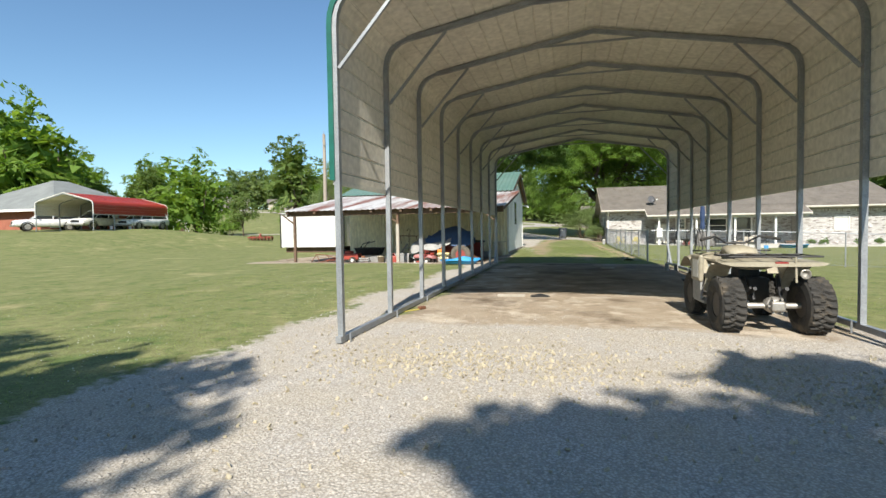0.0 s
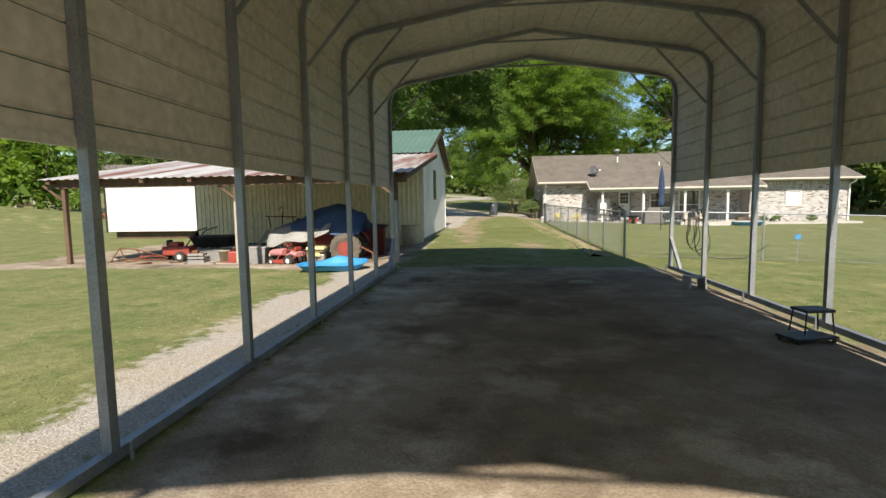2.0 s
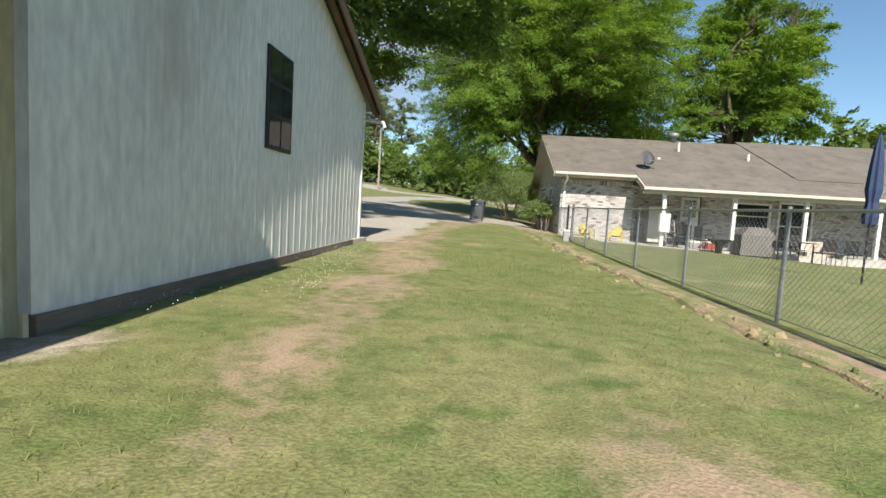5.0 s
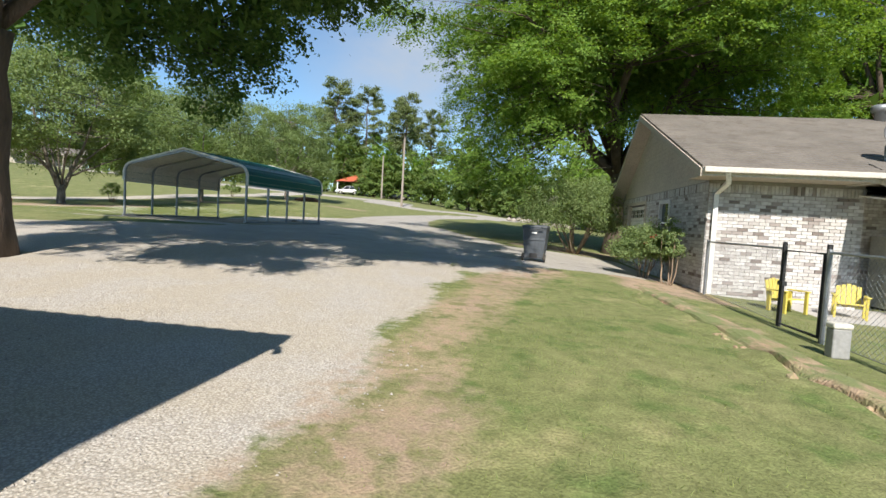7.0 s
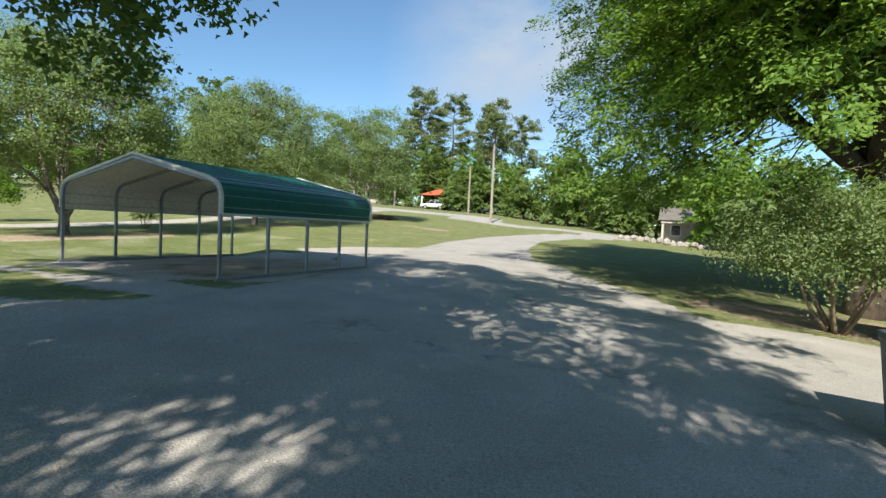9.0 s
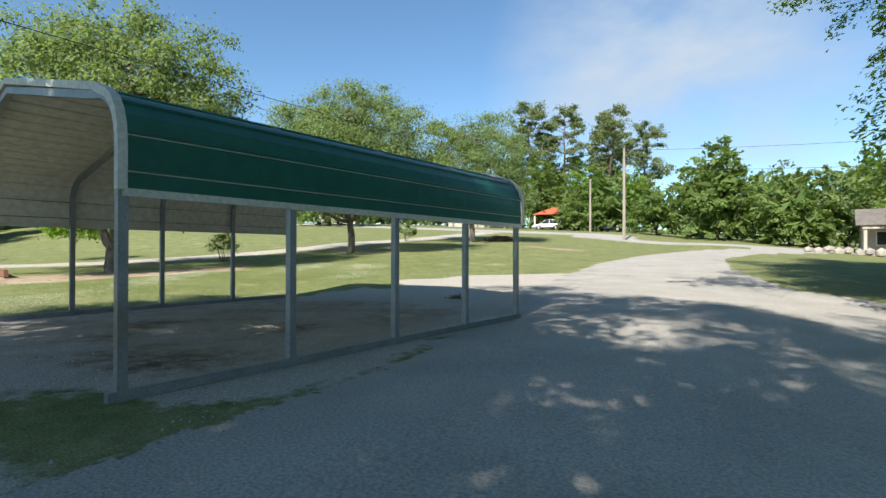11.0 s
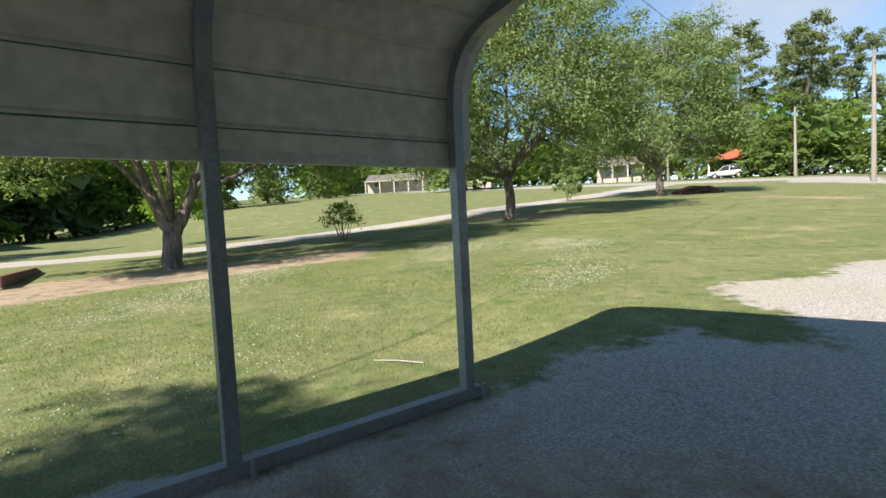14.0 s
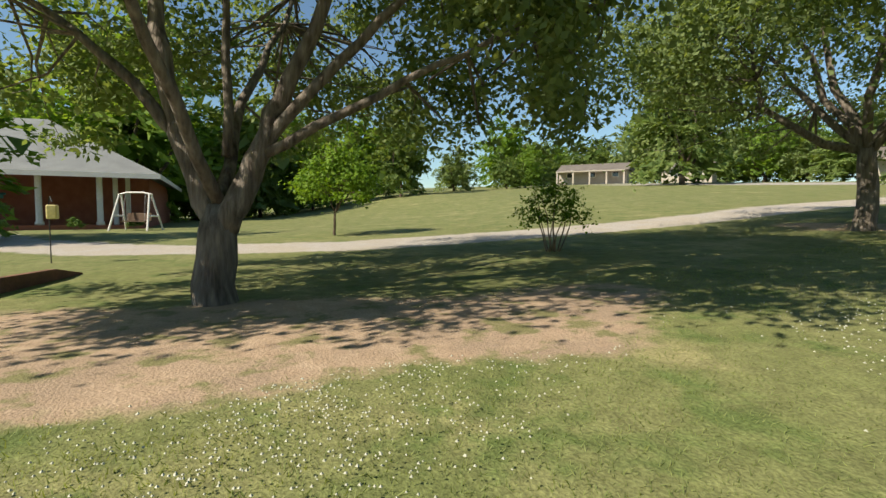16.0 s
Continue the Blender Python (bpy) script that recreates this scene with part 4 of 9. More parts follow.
for k in range(4):
    y0 = 44.0 + 0.55 * k
    p = boxes((HX0 + 0.085, HX0 + 0.1, y0, y0 + 0.4, 1.72, 1.98))
    bmesh.ops.transform(p, matrix=house.matrix_basis.inverted(), verts=list(p.verts))
    part("pane", p, GLASS_DARK, gd)
    p = boxes((HX0 + 0.075, HX0 + 0.085, y0 + 0.19, y0 + 0.21, 1.72, 1.98), (HX0 + 0.075, HX0 + 0.085, y0, y0 + 0.4, 1.84, 1.86))
    bmesh.ops.transform(p, matrix=house.matrix_basis.inverted(), verts=list(p.verts))
    part("glazing_bar", p, WHITE, gd)
world_part("door_frame", boxes((HX0 - 0.02, HX0 + 0.1, 46.14, 46.3, 0.1, 2.2), (HX0 - 0.02, HX0 + 0.1, 43.7, 43.86, 0.1, 2.2), (HX0 - 0.02, HX0 + 0.1, 43.7, 46.3, 2.14, 2.24)), TAN_SIDING, house)
w = world_part("window", boxes((HX0 - 0.02, HX0 + 0.1, 41.25, 41.34, 0.9, 2.15), (HX0 - 0.02, HX0 + 0.1, 42.16, 42.25, 0.9, 2.15), (HX0 - 0.02, HX0 + 0.1, 41.3, 42.2, 0.9, 0.98), (HX0 - 0.02, HX0 + 0.1, 41.3, 42.2, 2.06, 2.15), (HX0 + 0.02, HX0 + 0.06, 41.3, 42.2, 1.5, 1.55)), WHITE, house)
p = boxes((HX0 + 0.06, HX0 + 0.07, 41.3, 42.2, 0.95, 2.1))
bmesh.ops.transform(p, matrix=house.matrix_basis.inverted(), verts=list(p.verts))
part("pane", p, GLASS_DARK, w)
# roof furniture
bm = bmesh.new()
lathe(bm, [(0.14, -0.2), (0.14, 0.16), (0.24, 0.18), (0.26, 0.3), (0.2, 0.36), (0.02, 0.4)], 16, Matrix.Translation((9.0, 43.3, 4.9)))
world_part("roof_vent", bm, GALV, house, smooth=True)
for xx, yy, hh in ((8.67, 41.6, 0.42), (11.4, 40.6, 0.3), (17.2, 41.0, 0.28)):
    world_part("vent_pipe", tubes([[(xx, yy, roof_z(yy) - 0.1), (xx, yy, roof_z(yy) + hh)]], 0.05), WHITE, house)
dish = thing("satellite_dish", 6.27, 38.7, roof_z(38.7), 20, "grey satellite dish on the shingle roof", "satellite dish")
bm = bmesh.new()
lathe(bm, [(0.02, 0.0), (0.18, 0.02), (0.31, 0.075), (0.32, 0.085), (0.18, 0.035), (0.02, 0.015)], 24, Matrix.Translation((0, -0.1, 0.42)) @ Matrix.Rotation(radians(70), 4, "X"))
part("reflector", bm, MATS.get("dark grey dish") or mat("dark grey dish", (0.07, 0.07, 0.075), (0.09, 0.09, 0.09), 0.5), dish, smooth=True)
part("mast", tubes([[(0, 0, -0.05), (0, 0.02, 0.3), (0, -0.06, 0.42)]], 0.02), GALV, dish)
part("feed_arm", tubes([[(0, -0.05, 0.25), (0.25, -0.4, 0.36), (0.3, -0.45, 0.42)]], 0.014), GALV, dish)
part("feed_horn", boxes((0.24, 0.36, -0.5, -0.42, 0.38, 0.46)), WHITE, dish)

# ---- trees ----


def crown_points(rng, n, rx, ry, rz, z0, shape=1.0, big=False):
    """Clump centres through a crown: boughs that spread and droop, the outline uneven with gaps between."""
    pts = []
    while len(pts) < n:
        v = rng.normal(size=3)
        v /= np.linalg.norm(v)
        lump = 1 + 0.22 * math.sin(v[0] * 4.1 + 1.3 * rz) * math.cos(v[1] * 3.7 + rx) + 0.15 * math.sin(v[2] * 6 + v[0] * 5)
        r = rng.uniform(0.35, 1.0) ** 0.45 * lump
        if v[2] < -0.55:
            continue
        k = 1.0 - 0.25 * max(0.0, v[2]) * (2 - shape)
        c = np.array((v[0] * rx * r * k, v[1] * ry * r * k, z0 + rz * (v[2] * r * 1.0)))
        if not big or rng.uniform() < 0.5:
            pts.append(c)
            continue
        out = np.array((v[0], v[1], 0.25)) * rx * 0.17
        side = np.array((-v[1], v[0], 0.0)) * rx * 0.12
        for q in range(11):
            s, w = rng.uniform(-1, 0.9), rng.normal() * 0.75
            pts.append(c + out * s + side * w * (1.1 - 0.4 * s) + np.array((0, 0, -0.028 * rx * (s + 1) ** 2 - 0.02 * rx * w * w + rng.normal() * 0.018 * rx)))
    return np.array(pts[:n])


def tri_mesh(name, verts, corners, material):
    n = len(verts) // corners
    me = bpy.data.meshes.new(name)
    me.vertices.add(len(verts))
    me.vertices.foreach_set("co", verts.astype(np.float32).ravel())
    me.loops.add(len(verts))
    me.loops.foreach_set("vertex_index", np.arange(len(verts), dtype=np.int32))
    me.polygons.add(n)
    me.polygons.foreach_set("loop_start", np.arange(0, len(verts), corners, dtype=np.int32))
    me.polygons.foreach_set("loop_total", np.full(n, corners, dtype=np.int32))
    me.update(calc_edges=True)
    me.materials.append(material)
    return me


def leaf_mesh(name, centres, rng, per, spread, size, material, loose=0.55):
    """Leaves as folded four-cornered blades round the clump centres, turned outwards and up as leaves on a twig are."""
    n = len(centres) * per
    c = np.repeat(centres, per, 0)
    off = rng.normal(size=(n, 3)) * spread * rng.uniform(0.55, 1.35, (len(centres), 1)).repeat(per, 0)
    off[:, 2] *= 0.6
    p = c + off
    nrm = off / (np.linalg.norm(off, axis=1, keepdims=True) + 1e-9) * 0.7 + rng.normal(size=(n, 3)) * loose
    nrm[:, 2] += 0.75
    nrm /= np.linalg.norm(nrm, axis=1, keepdims=True)
    a = np.cross(nrm, rng.normal(size=(n, 3)))
    a[:, 2] -= 0.2
    a /= np.linalg.norm(a, axis=1, keepdims=True) + 1e-9
    b = np.cross(a, nrm)
    b /= np.linalg.norm(b, axis=1, keepdims=True) + 1e-9
    s = size * rng.uniform(0.65, 1.35, (n, 1))
    fold = np.cross(a, b) * s * 0.16
    if size >= 0.2:
        return tri_mesh(name, np.stack([p - a * s * 0.6 - b * s * 0.3, p + b * s * 0.55 + fold, p + a * s * 0.75 - b * s * 0.1], 1).reshape(-1, 3), 3, material)
    q = np.stack([p - a * s * 0.55, p + b * s * 0.34 + fold, p + a * s * 0.6, p - b * s * 0.34 + fold], 1).reshape(-1, 3)
    return tri_mesh(name, q, 4, material)


def spray_mesh(name, centres, middle, rng, per, length, size, material, droop=0.3, core=5, core_size=0.42):
    """Leaves in flat, drooping sprays that point away from the crown's middle, and larger shaded leaves within it."""
    m = len(centres)
    out = centres - middle
    out[:, 2] *= 0.35
    out += rng.normal(size=(m, 3)) * np.array((1, 1, 0.25)) * 0.45 * np.linalg.norm(out, axis=1, keepdims=True)
    out /= np.linalg.norm(out, axis=1, keepdims=True) + 1e-9
    side = np.cross(out, (0, 0, 1.0)) + rng.normal(size=(m, 3)) * np.array((0, 0, 0.25))
    side /= np.linalg.norm(side, axis=1, keepdims=True) + 1e-9
    up = np.cross(side, out)
    big = rng.uniform(0.6, 1.35, (m, 1)) * length
    rp = lambda a: np.repeat(a, per, 0)
    n = m * per
    s = rng.uniform(0, 1, (n, 1)) ** 0.8
    w = rng.normal(size=(n, 1)) * 0.36 * (1.15 - 0.75 * s)
    ln = rp(big)
    p = rp(centres) + rp(out) * ln * (s - 0.55) + rp(side) * ln * w + rp(up) * ln * (-droop * s * s - 0.5 * droop * w * w + rng.normal(size=(n, 1)) * 0.075)
    nrm = rp(up) + rp(out) * (droop * 1.6 * s) + rp(side) * w * 0.5 + rng.normal(size=(n, 3)) * 0.42
    nrm /= np.linalg.norm(nrm, axis=1, keepdims=True)
    a = rp(out) + rng.normal(size=(n, 3)) * 0.7
    b = np.cross(a, nrm)
    b /= np.linalg.norm(b, axis=1, keepdims=True) + 1e-9
    a = np.cross(nrm, b)
    z = size * rng.uniform(0.65, 1.35, (n, 1))
    fold = nrm * z * 0.12
    blades = [np.stack([p - a * z * 0.6 - b * z * 0.3, p + b * z * 0.52 + fold, p + a * z * 0.75 - b * z * 0.12], 1).reshape(-1, 3)]
    if core:
        c = middle + (np.repeat(centres, core, 0) - middle) * rng.uniform(0.12, 0.88, (m * core, 1)) + rng.normal(size=(m * core, 3)) * length * 0.3
        a, b = rng.normal(size=(m * core, 3)) * core_size * 0.5, rng.normal(size=(m * core, 3)) * core_size * 0.45
        blades.append(np.stack([c - a, c + b, c + a], 1).reshape(-1, 3))
    return tri_mesh(name, np.concatenate(blades), 3, material)


def bend(p0, p1, rng, k, sag=0.12):
    """A slightly crooked line between two points."""
    p0, p1 = np.array(p0, float), np.array(p1, float)
    ln = np.linalg.norm(p1 - p0)
    pts = []
    off = rng.normal(size=3) * ln * sag
    for i in range(k + 1):
        t = i / k
        pts.append(tuple(p0 + (p1 - p0) * t + off * math.sin(math.pi * t) + rng.normal(size=3) * ln * 0.012 * (0 < i < k)))
    return pts


def tree(name, x, y, seed, height, radius, fork, trunk_r, leaves, label, clumps=150, per=70, spread=0.42, leaf=0.16, limbs=7, z=None, low=0.3, lean=(0, 0), twigs=True, category="tree", group="", shape=1.0, bark=None, limb_reach=0.62, extra=(), keep=None, lines=(), spray=0.0, droop=0.3, core=5, core_size=0.42):
    """A tree: tapered trunk, limbs, twigs to the clumps, and leaves. fork: the height at which limbs start."""
    rng = np.random.default_rng(seed)
    ob = thing(name, x, y, z, 0, label, category, group)
    rz = (height - fork) * 0.56
    cz = height - rz
    pts = crown_points(rng, clumps, radius, radius, rz, cz, shape, leaves in (LEAF_A, LEAF_DARKENED) and clumps >= 300)
    pts[:, 0] += lean[0]
    pts[:, 1] += lean[1]
    if len(extra):
        pts = np.vstack([pts, np.array(extra, float)])
    pts = pts[pts[:, 2] > fork * low + 0.5]
    if keep:
        pts = pts[[keep(*p) for p in pts]]
    bm = bmesh.new()
    f = (lean[0] * 0.12, lean[1] * 0.12, fork)
    tr = bend((0, 0, -0.3), f, rng, 5, 0.03)
    tube(bm, tr, [trunk_r * 1.35, trunk_r * 1.08, trunk_r, trunk_r * 0.96, trunk_r * 0.9, trunk_r * 0.78], 12)
    skeleton = [np.array(tr[-1])]
    for start, line in lines:
        path = [Vector(p) for p in line]
        fine = [tuple(p.lerp(q, k / 3) + Vector(rng.normal(size=3)) * 0.018) for p, q in zip(path, path[1:]) for k in range(3)] + [tuple(path[-1])]
        m = len(fine) - 1
        tube(bm, fine, [start * (1 - 0.8 * k / m) for k in range(m + 1)], 9)
        skeleton += [np.array(p) for p in fine[3:]]
    for i in range(limbs):
        a = 2 * math.pi * (i + rng.uniform(-0.3, 0.3)) / limbs
        up = rng.uniform(0.15, 0.95)
        tip = (lean[0] + math.cos(a) * radius * limb_reach * (1.15 - 0.6 * up), lean[1] + math.sin(a) * radius * limb_reach * (1.15 - 0.6 * up), fork + (height - fork) * (0.35 + 0.5 * up))
        rng.uniform()
        line = bend((f[0] * 1.0, f[1] * 1.0, fork - rng.uniform(0, 0.25) * fork * 0.5), tip, rng, 7, 0.10)
        r0 = trunk_r * rng.uniform(0.42, 0.62)
        tube(bm, line, [r0 * (1 - 0.85 * k / 7) for k in range(8)], 8)
        skeleton += [np.array(p) for p in line[2:]]
    if twigs:
        sk = np.array(skeleton)
        for c in pts[:: 1 if clumps < 260 else 2]:
            d = np.linalg.norm(sk - c, axis=1) + 0.6 * np.maximum(0, sk[:, 2] - c[2])
            s = sk[int(np.argmin(d))]
            ln = np.linalg.norm(s - c)
            tube(bm, bend(s, c, rng, 3, 0.10), [0.008 + 0.005 * ln, 0.007 + 0.003 * ln, 0.006, 0.003], 5, caps=False)
    part("trunk", bm, bark or BARK, ob, smooth=True)
    if spray:
        me = spray_mesh("crown", pts, np.array((lean[0], lean[1], cz - 0.25 * rz)), rng, per, spray, leaf, leaves, droop, core, core_size)
    else:
        me = leaf_mesh("crown", pts, rng, per, spread, leaf, leaves)
    cr = new("crown", me)
    cr.parent = ob
    return ob


PEARS = "pear trees along the lane"
BARK_GREY = mat("furrowed grey bark", (0.27, 0.235, 0.195), (0.075, 0.06, 0.048), 0.95, 0, 15, 34, 1.0, stretch=(1, 1, 0.16))
LOW1 = [(3.3 * math.cos(k * 0.9) * (0.8 + 0.2 * (k % 3)) - 0.5, 3.6 * math.sin(k * 0.9) * (0.8 + 0.2 * (k % 3)), 2.0 + 0.5 * (k % 4)) for k in range(34)]
# drooping boughs: over the lane side, and low on the sunny side
PEAR_SKIRT = [(-1.6 + 0.42 * (k * 5 % 8), 2.6 + 0.36 * (k * 3 % 8), 2.15 + 0.3 * (k * 7 % 9)) for k in range(44)] + [(0.1 + 0.3 * (k % 6), -3.0 - 0.3 * (k * 3 % 7), 2.6 + 0.28 * (k * 5 % 7)) for k in range(46)]
PEAR_LIMBS = [(0.16, [(-0.05, 0.0, 0.75), (-0.13, -0.12, 1.0), (-0.3, -0.33, 1.66), (-0.41, -0.46, 2.22), (-0.55, -0.54, 3.1), (-0.9, -0.7, 4.6), (-1.1, -0.9, 6.0)]),
              (0.075, [(-0.3, -0.33, 1.66), (-0.55, -0.77, 2.22), (-0.81, -1.27, 2.73), (-1.3, -2.2, 3.4), (-1.6, -3.1, 3.9)]),
              (0.155, [(-0.02, 0.05, 0.75), (-0.01, 0.22, 1.12), (0.04, 0.41, 1.57), (0.09, 0.61, 2.05), (0.18, 0.94, 2.78), (0.3, 1.4, 4.1), (0.4, 1.7, 5.6)]),
              (0.07, [(0.03, 0.36, 1.5), (0.29, 1.14, 2.44), (0.52, 1.78, 3.06), (0.9, 2.7, 4.0), (1.1, 3.3, 4.9)]),
              (0.06, [(0.03, 0.36, 1.48), (0.38, 1.22, 1.94), (0.71, 2.06, 2.39), (1.05, 2.95, 2.85), (1.3, 3.7, 3.1)]),
              (0.075, [(-0.1, 0.0, 1.0), (-0.8, 0.3, 2.2), (-1.8, 0.9, 3.5), (-2.6, 1.4, 5.0)]),
              (0.07, [(0.0, 0.0, 1.0), (0.7, -0.5, 2.3), (1.6, -1.0, 3.6), (2.2, -1.4, 4.8)]),
              (0.055, [(-0.2, 0.1, 1.5), (-0.4, 0.1, 3.0), (-0.3, 0.2, 5.0), (-0.2, 0.3, 6.8)])]
tree("tree", -24.71, 50.18, 11, 8.6, 4.6, 0.95, 0.205, LEAF_B, "broad pear tree with a low forked grey trunk on bare soil", 640, 120, 0.30, 0.10, 0, low=0.9, group=PEARS, extra=LOW1 + PEAR_SKIRT, lean=(-0.5, 0.3), bark=BARK_GREY, lines=PEAR_LIMBS, keep=lambda x, y, z: x < 1.0 or z > 2.6 + 0.2 * x or (y > 1.9 and z > 1.9 and x < 1.7))
tree("tree", -25.1, 62.3, 12, 8.6, 4.8, 1.7, 0.19, LEAF_B, "round-crowned pear tree casting shade on the lawn", 560, 150, 0.33, 0.095, 8, low=0.5, group=PEARS, extra=LOW1 + [(2.2 * math.cos(k * 2.4) - 0.4, -4.4 - 0.9 * math.sin(k * 1.7), 2.7 + 0.32 * (k * 3 % 10)) for k in range(44)], bark=BARK_GREY)
tree("tree", -25.2, 76.8, 13, 9.8, 4.8, 1.8, 0.22, LEAF_B, "round-crowned pear tree beside the drive", 500, 120, 0.38, 0.12, 8, low=0.5, group=PEARS, extra=LOW1, bark=BARK_GREY)
LOW2 = [((5.2 + 1.25 * (k * 5 % 4) * 0.8) * math.cos(2.2 + k * 2.399 % 4.6), (5.2 + 1.25 * (k * 5 % 4) * 0.8) * math.sin(2.2 + k * 2.399 % 4.6), 3.4 + 0.75 * (k * 3 % 11)) for k in range(760)]
INNER = [(5.6 * math.sqrt((k + 1) / 230) * math.cos(k * 2.399), 5.6 * math.sqrt((k + 1) / 230) * math.sin(k * 2.399), 4.6 + 4.4 * (k * 0.618 % 1)) for k in range(230)]
tree("tree", 3.4, 52.0, 21, 20.5, 9.2, 4.2, 0.42, LEAF_A, "tall spreading shade tree behind the brick house", 2500, 165, 0.44, 0.085, 10, low=0.6, keep=lambda x, y, z: not (x > -2.4 and y < -3.2 and z < 7.5), extra=LOW2 + INNER, spray=1.25, droop=0.34, core=20, core_size=0.2)
tree("tree", 20.5, 60.5, 22, 21.5, 6.2, 5.0, 0.45, LEAF_A, "tall shade tree behind the long roof", 1300, 110, 0.52, 0.13, 9, low=0.5, shape=0.5, spray=1.3, droop=0.3)
HANG_SHADE = [(cx + 0.55 * math.sin(k * 2.1 + cx), cy + 0.55 * math.cos(k * 1.7), z0 + dz * (k % 5) / 4) for cx, cy, z0, dz in ((-0.6, 6.7, 3.9, 1.6), (0.5, 6.7, 4.9, 1.2), (-2.1, 4.9, 4.5, 1.4), (-0.9, 5.6, 4.9, 1.4), (1.4, 5.6, 5.7, 0.9), (4.4, 3.9, 6.1, 0.5), (3.0, 4.6, 5.9, 0.6)) for k in range(20)]
# added clumps high out of view, spaced by where their shade lands
HANG_SHADE += [(1.5 + 7.0 * (k * 0.618 % 1), -6.5 + 7.5 * (k * 0.381 % 1), 6.0 + 4.6 * (k * 0.237 % 1)) for k in range(240)]
for k in range(230):
    hz, s = 5.6 + 3.6 * (k * 0.618 % 1), 1.5 + 3.8 * (k * 0.237 % 1)
    HANG_SHADE.append((-2.5 + 9.0 * (k * 0.381 % 1), s - 1.17 * hz, hz))
    if k % 2:
        HANG_SHADE.append((2.4 + 3.6 * (k * 0.729 % 1), s * 0.5 + 0.4 - 1.17 * hz, hz))
    HANG_SHADE.append((5.9 + 3.0 * (k * 0.443 % 1), s + 3.4 - 1.17 * hz, hz))
    if k % 3:
        HANG_SHADE.append((-6.1 + 3.4 * (k * 0.547 % 1), 10.2 + s * 0.9 - 1.17 * hz, hz))
SHADE_LIMBS = [(0.2, [(0, 0, 3.2), (-0.8, -0.9, 5.2), (-1.6, -2.0, 7.6), (-2.0, -2.4, 10.5)]), (0.2, [(0, 0, 3.2), (0.9, -0.6, 5.6), (2.2, -1.4, 8.2), (3.4, -1.8, 11.5)]), (0.16, [(0, 0, 3.0), (-1.6, -0.4, 5.0), (-3.6, -0.6, 7.0), (-5.4, -0.4, 8.8)]), (0.15, [(0.9, -0.6, 5.6), (3.2, -1.6, 7.2), (5.6, -2.6, 8.4), (7.6, -3.2, 9.0)]), (0.14, [(-0.8, -0.9, 5.2), (-0.4, 0.6, 7.6), (0.6, 2.0, 9.6), (1.2, 3.0, 11.2)]),
               (0.10, [(0, 0, 3.2), (0.2, 1.2, 5.4), (0.0, 3.0, 7.4), (-0.4, 5.4, 7.0), (-0.6, 6.9, 5.4)]), (0.12, [(0, 0, 3.3), (1.4, 1.2, 5.8), (3.0, 3.0, 7.4), (4.6, 4.2, 7.2)])]


def over_pad(x, y, z):
    """The crown is high over the pad and low only at the ends of its hanging branches."""
    hang = 4.2 < y < 7.6 and x < 2.2 and z > 3.7 or 2 < x < 6 and 3 < y < 5.5 and z > 5.8
    if x < -6.2 and y + 1.14 * z > 10.5:
        return False
    if x < -3.2 and z > 4 and y + 1.17 * z < 9.4:
        return False
    # gaps follow the sun's slant, to let light spots onto the pad
    if not hang and z > 4.4 and noise.noise(Vector((x * 0.85 + 3.0, (y + 1.17 * z) * 0.85, 0.5))) > (0.11 if x > 5.2 else 0.0):
        return False
    return hang or (y + 1.15 * z > (1.3 if x < 5.8 else 3.8) and z > (4.5 if x < -1.2 else 5.0 if y < 0.5 else 6.0 if y < 2.5 else 6.9))


tree("tree", -9.2, 33.6, 23, 14.5, 8.0, 3.4, 0.36, LEAF_DARKENED, "large shade tree behind the barn, low branches hanging", 1700, 125, 0.42, 0.092, 0, low=0.9, extra=HANG_SHADE, lean=(1.8, -0.8), keep=over_pad, lines=SHADE_LIMBS, spray=1.0, droop=0.4, core=14, core_size=0.2)
tree("tree", 4.2, -13.2, 24, 10.5, 4.7, 3.2, 0.3, LEAF_A, "leafy yard tree behind the gravel apron", 330, 110, 0.5, 0.2, 7, low=0.9, spray=1.1)
tree("tree", -4.4, -12.9, 25, 9.5, 3.9, 3.0, 0.26, LEAF_A, "leafy yard tree at the lawn's edge", 190, 110, 0.5, 0.2, 7, low=0.9, spray=1.1)
tree("tree", -35.4, 53.6, 26, 2.8, 1.2, 0.75, 0.045, LEAF_D, "young bright green maple on the lawn", 80, 60, 0.2, 0.11, 6)

# ---- far woods, pines, hedges ----
WOODS = "trees of the far woods"


def far_tree(seed, height, radius, leaves, clumps=74, per=42, leaf=0.32, fork=0.9, shape=1.0, category="tree"):
    return tree("tree", 0, -400, seed, height, radius, fork, 0.22, leaves, "leafy tree of the wood's edge", clumps, per, radius * 0.165, leaf, 5, z=0, low=0.0, twigs=False, group=WOODS, shape=shape, spray=radius * 0.36, droop=0.3, core=14, core_size=0.85, extra=[(radius * 0.75 * math.cos(k * 1.1), radius * 0.75 * math.sin(k * 1.1), 0.3 + 0.55 * (k % 4)) for k in range(22)])


ROW = [far_tree(41, 10, 4.2, LEAF_E), far_tree(42, 11, 4.6, LEAF_A), far_tree(43, 9, 4.4, LEAF_B), far_tree(44, 12, 3.8, LEAF_E, shape=0.4)]


def plant(x, y, kind, size, turn=0.0, squat=1.0):
    m = pose(x, y, ground_z(x, y) - 0.1, 0, 0, turn) @ Matrix.Diagonal((size * squat, size * squat, size, 1))
    ob = copy_thing(ROW[kind], Matrix())
    ob.matrix_basis = m
    return ob


rw = random.Random(5)


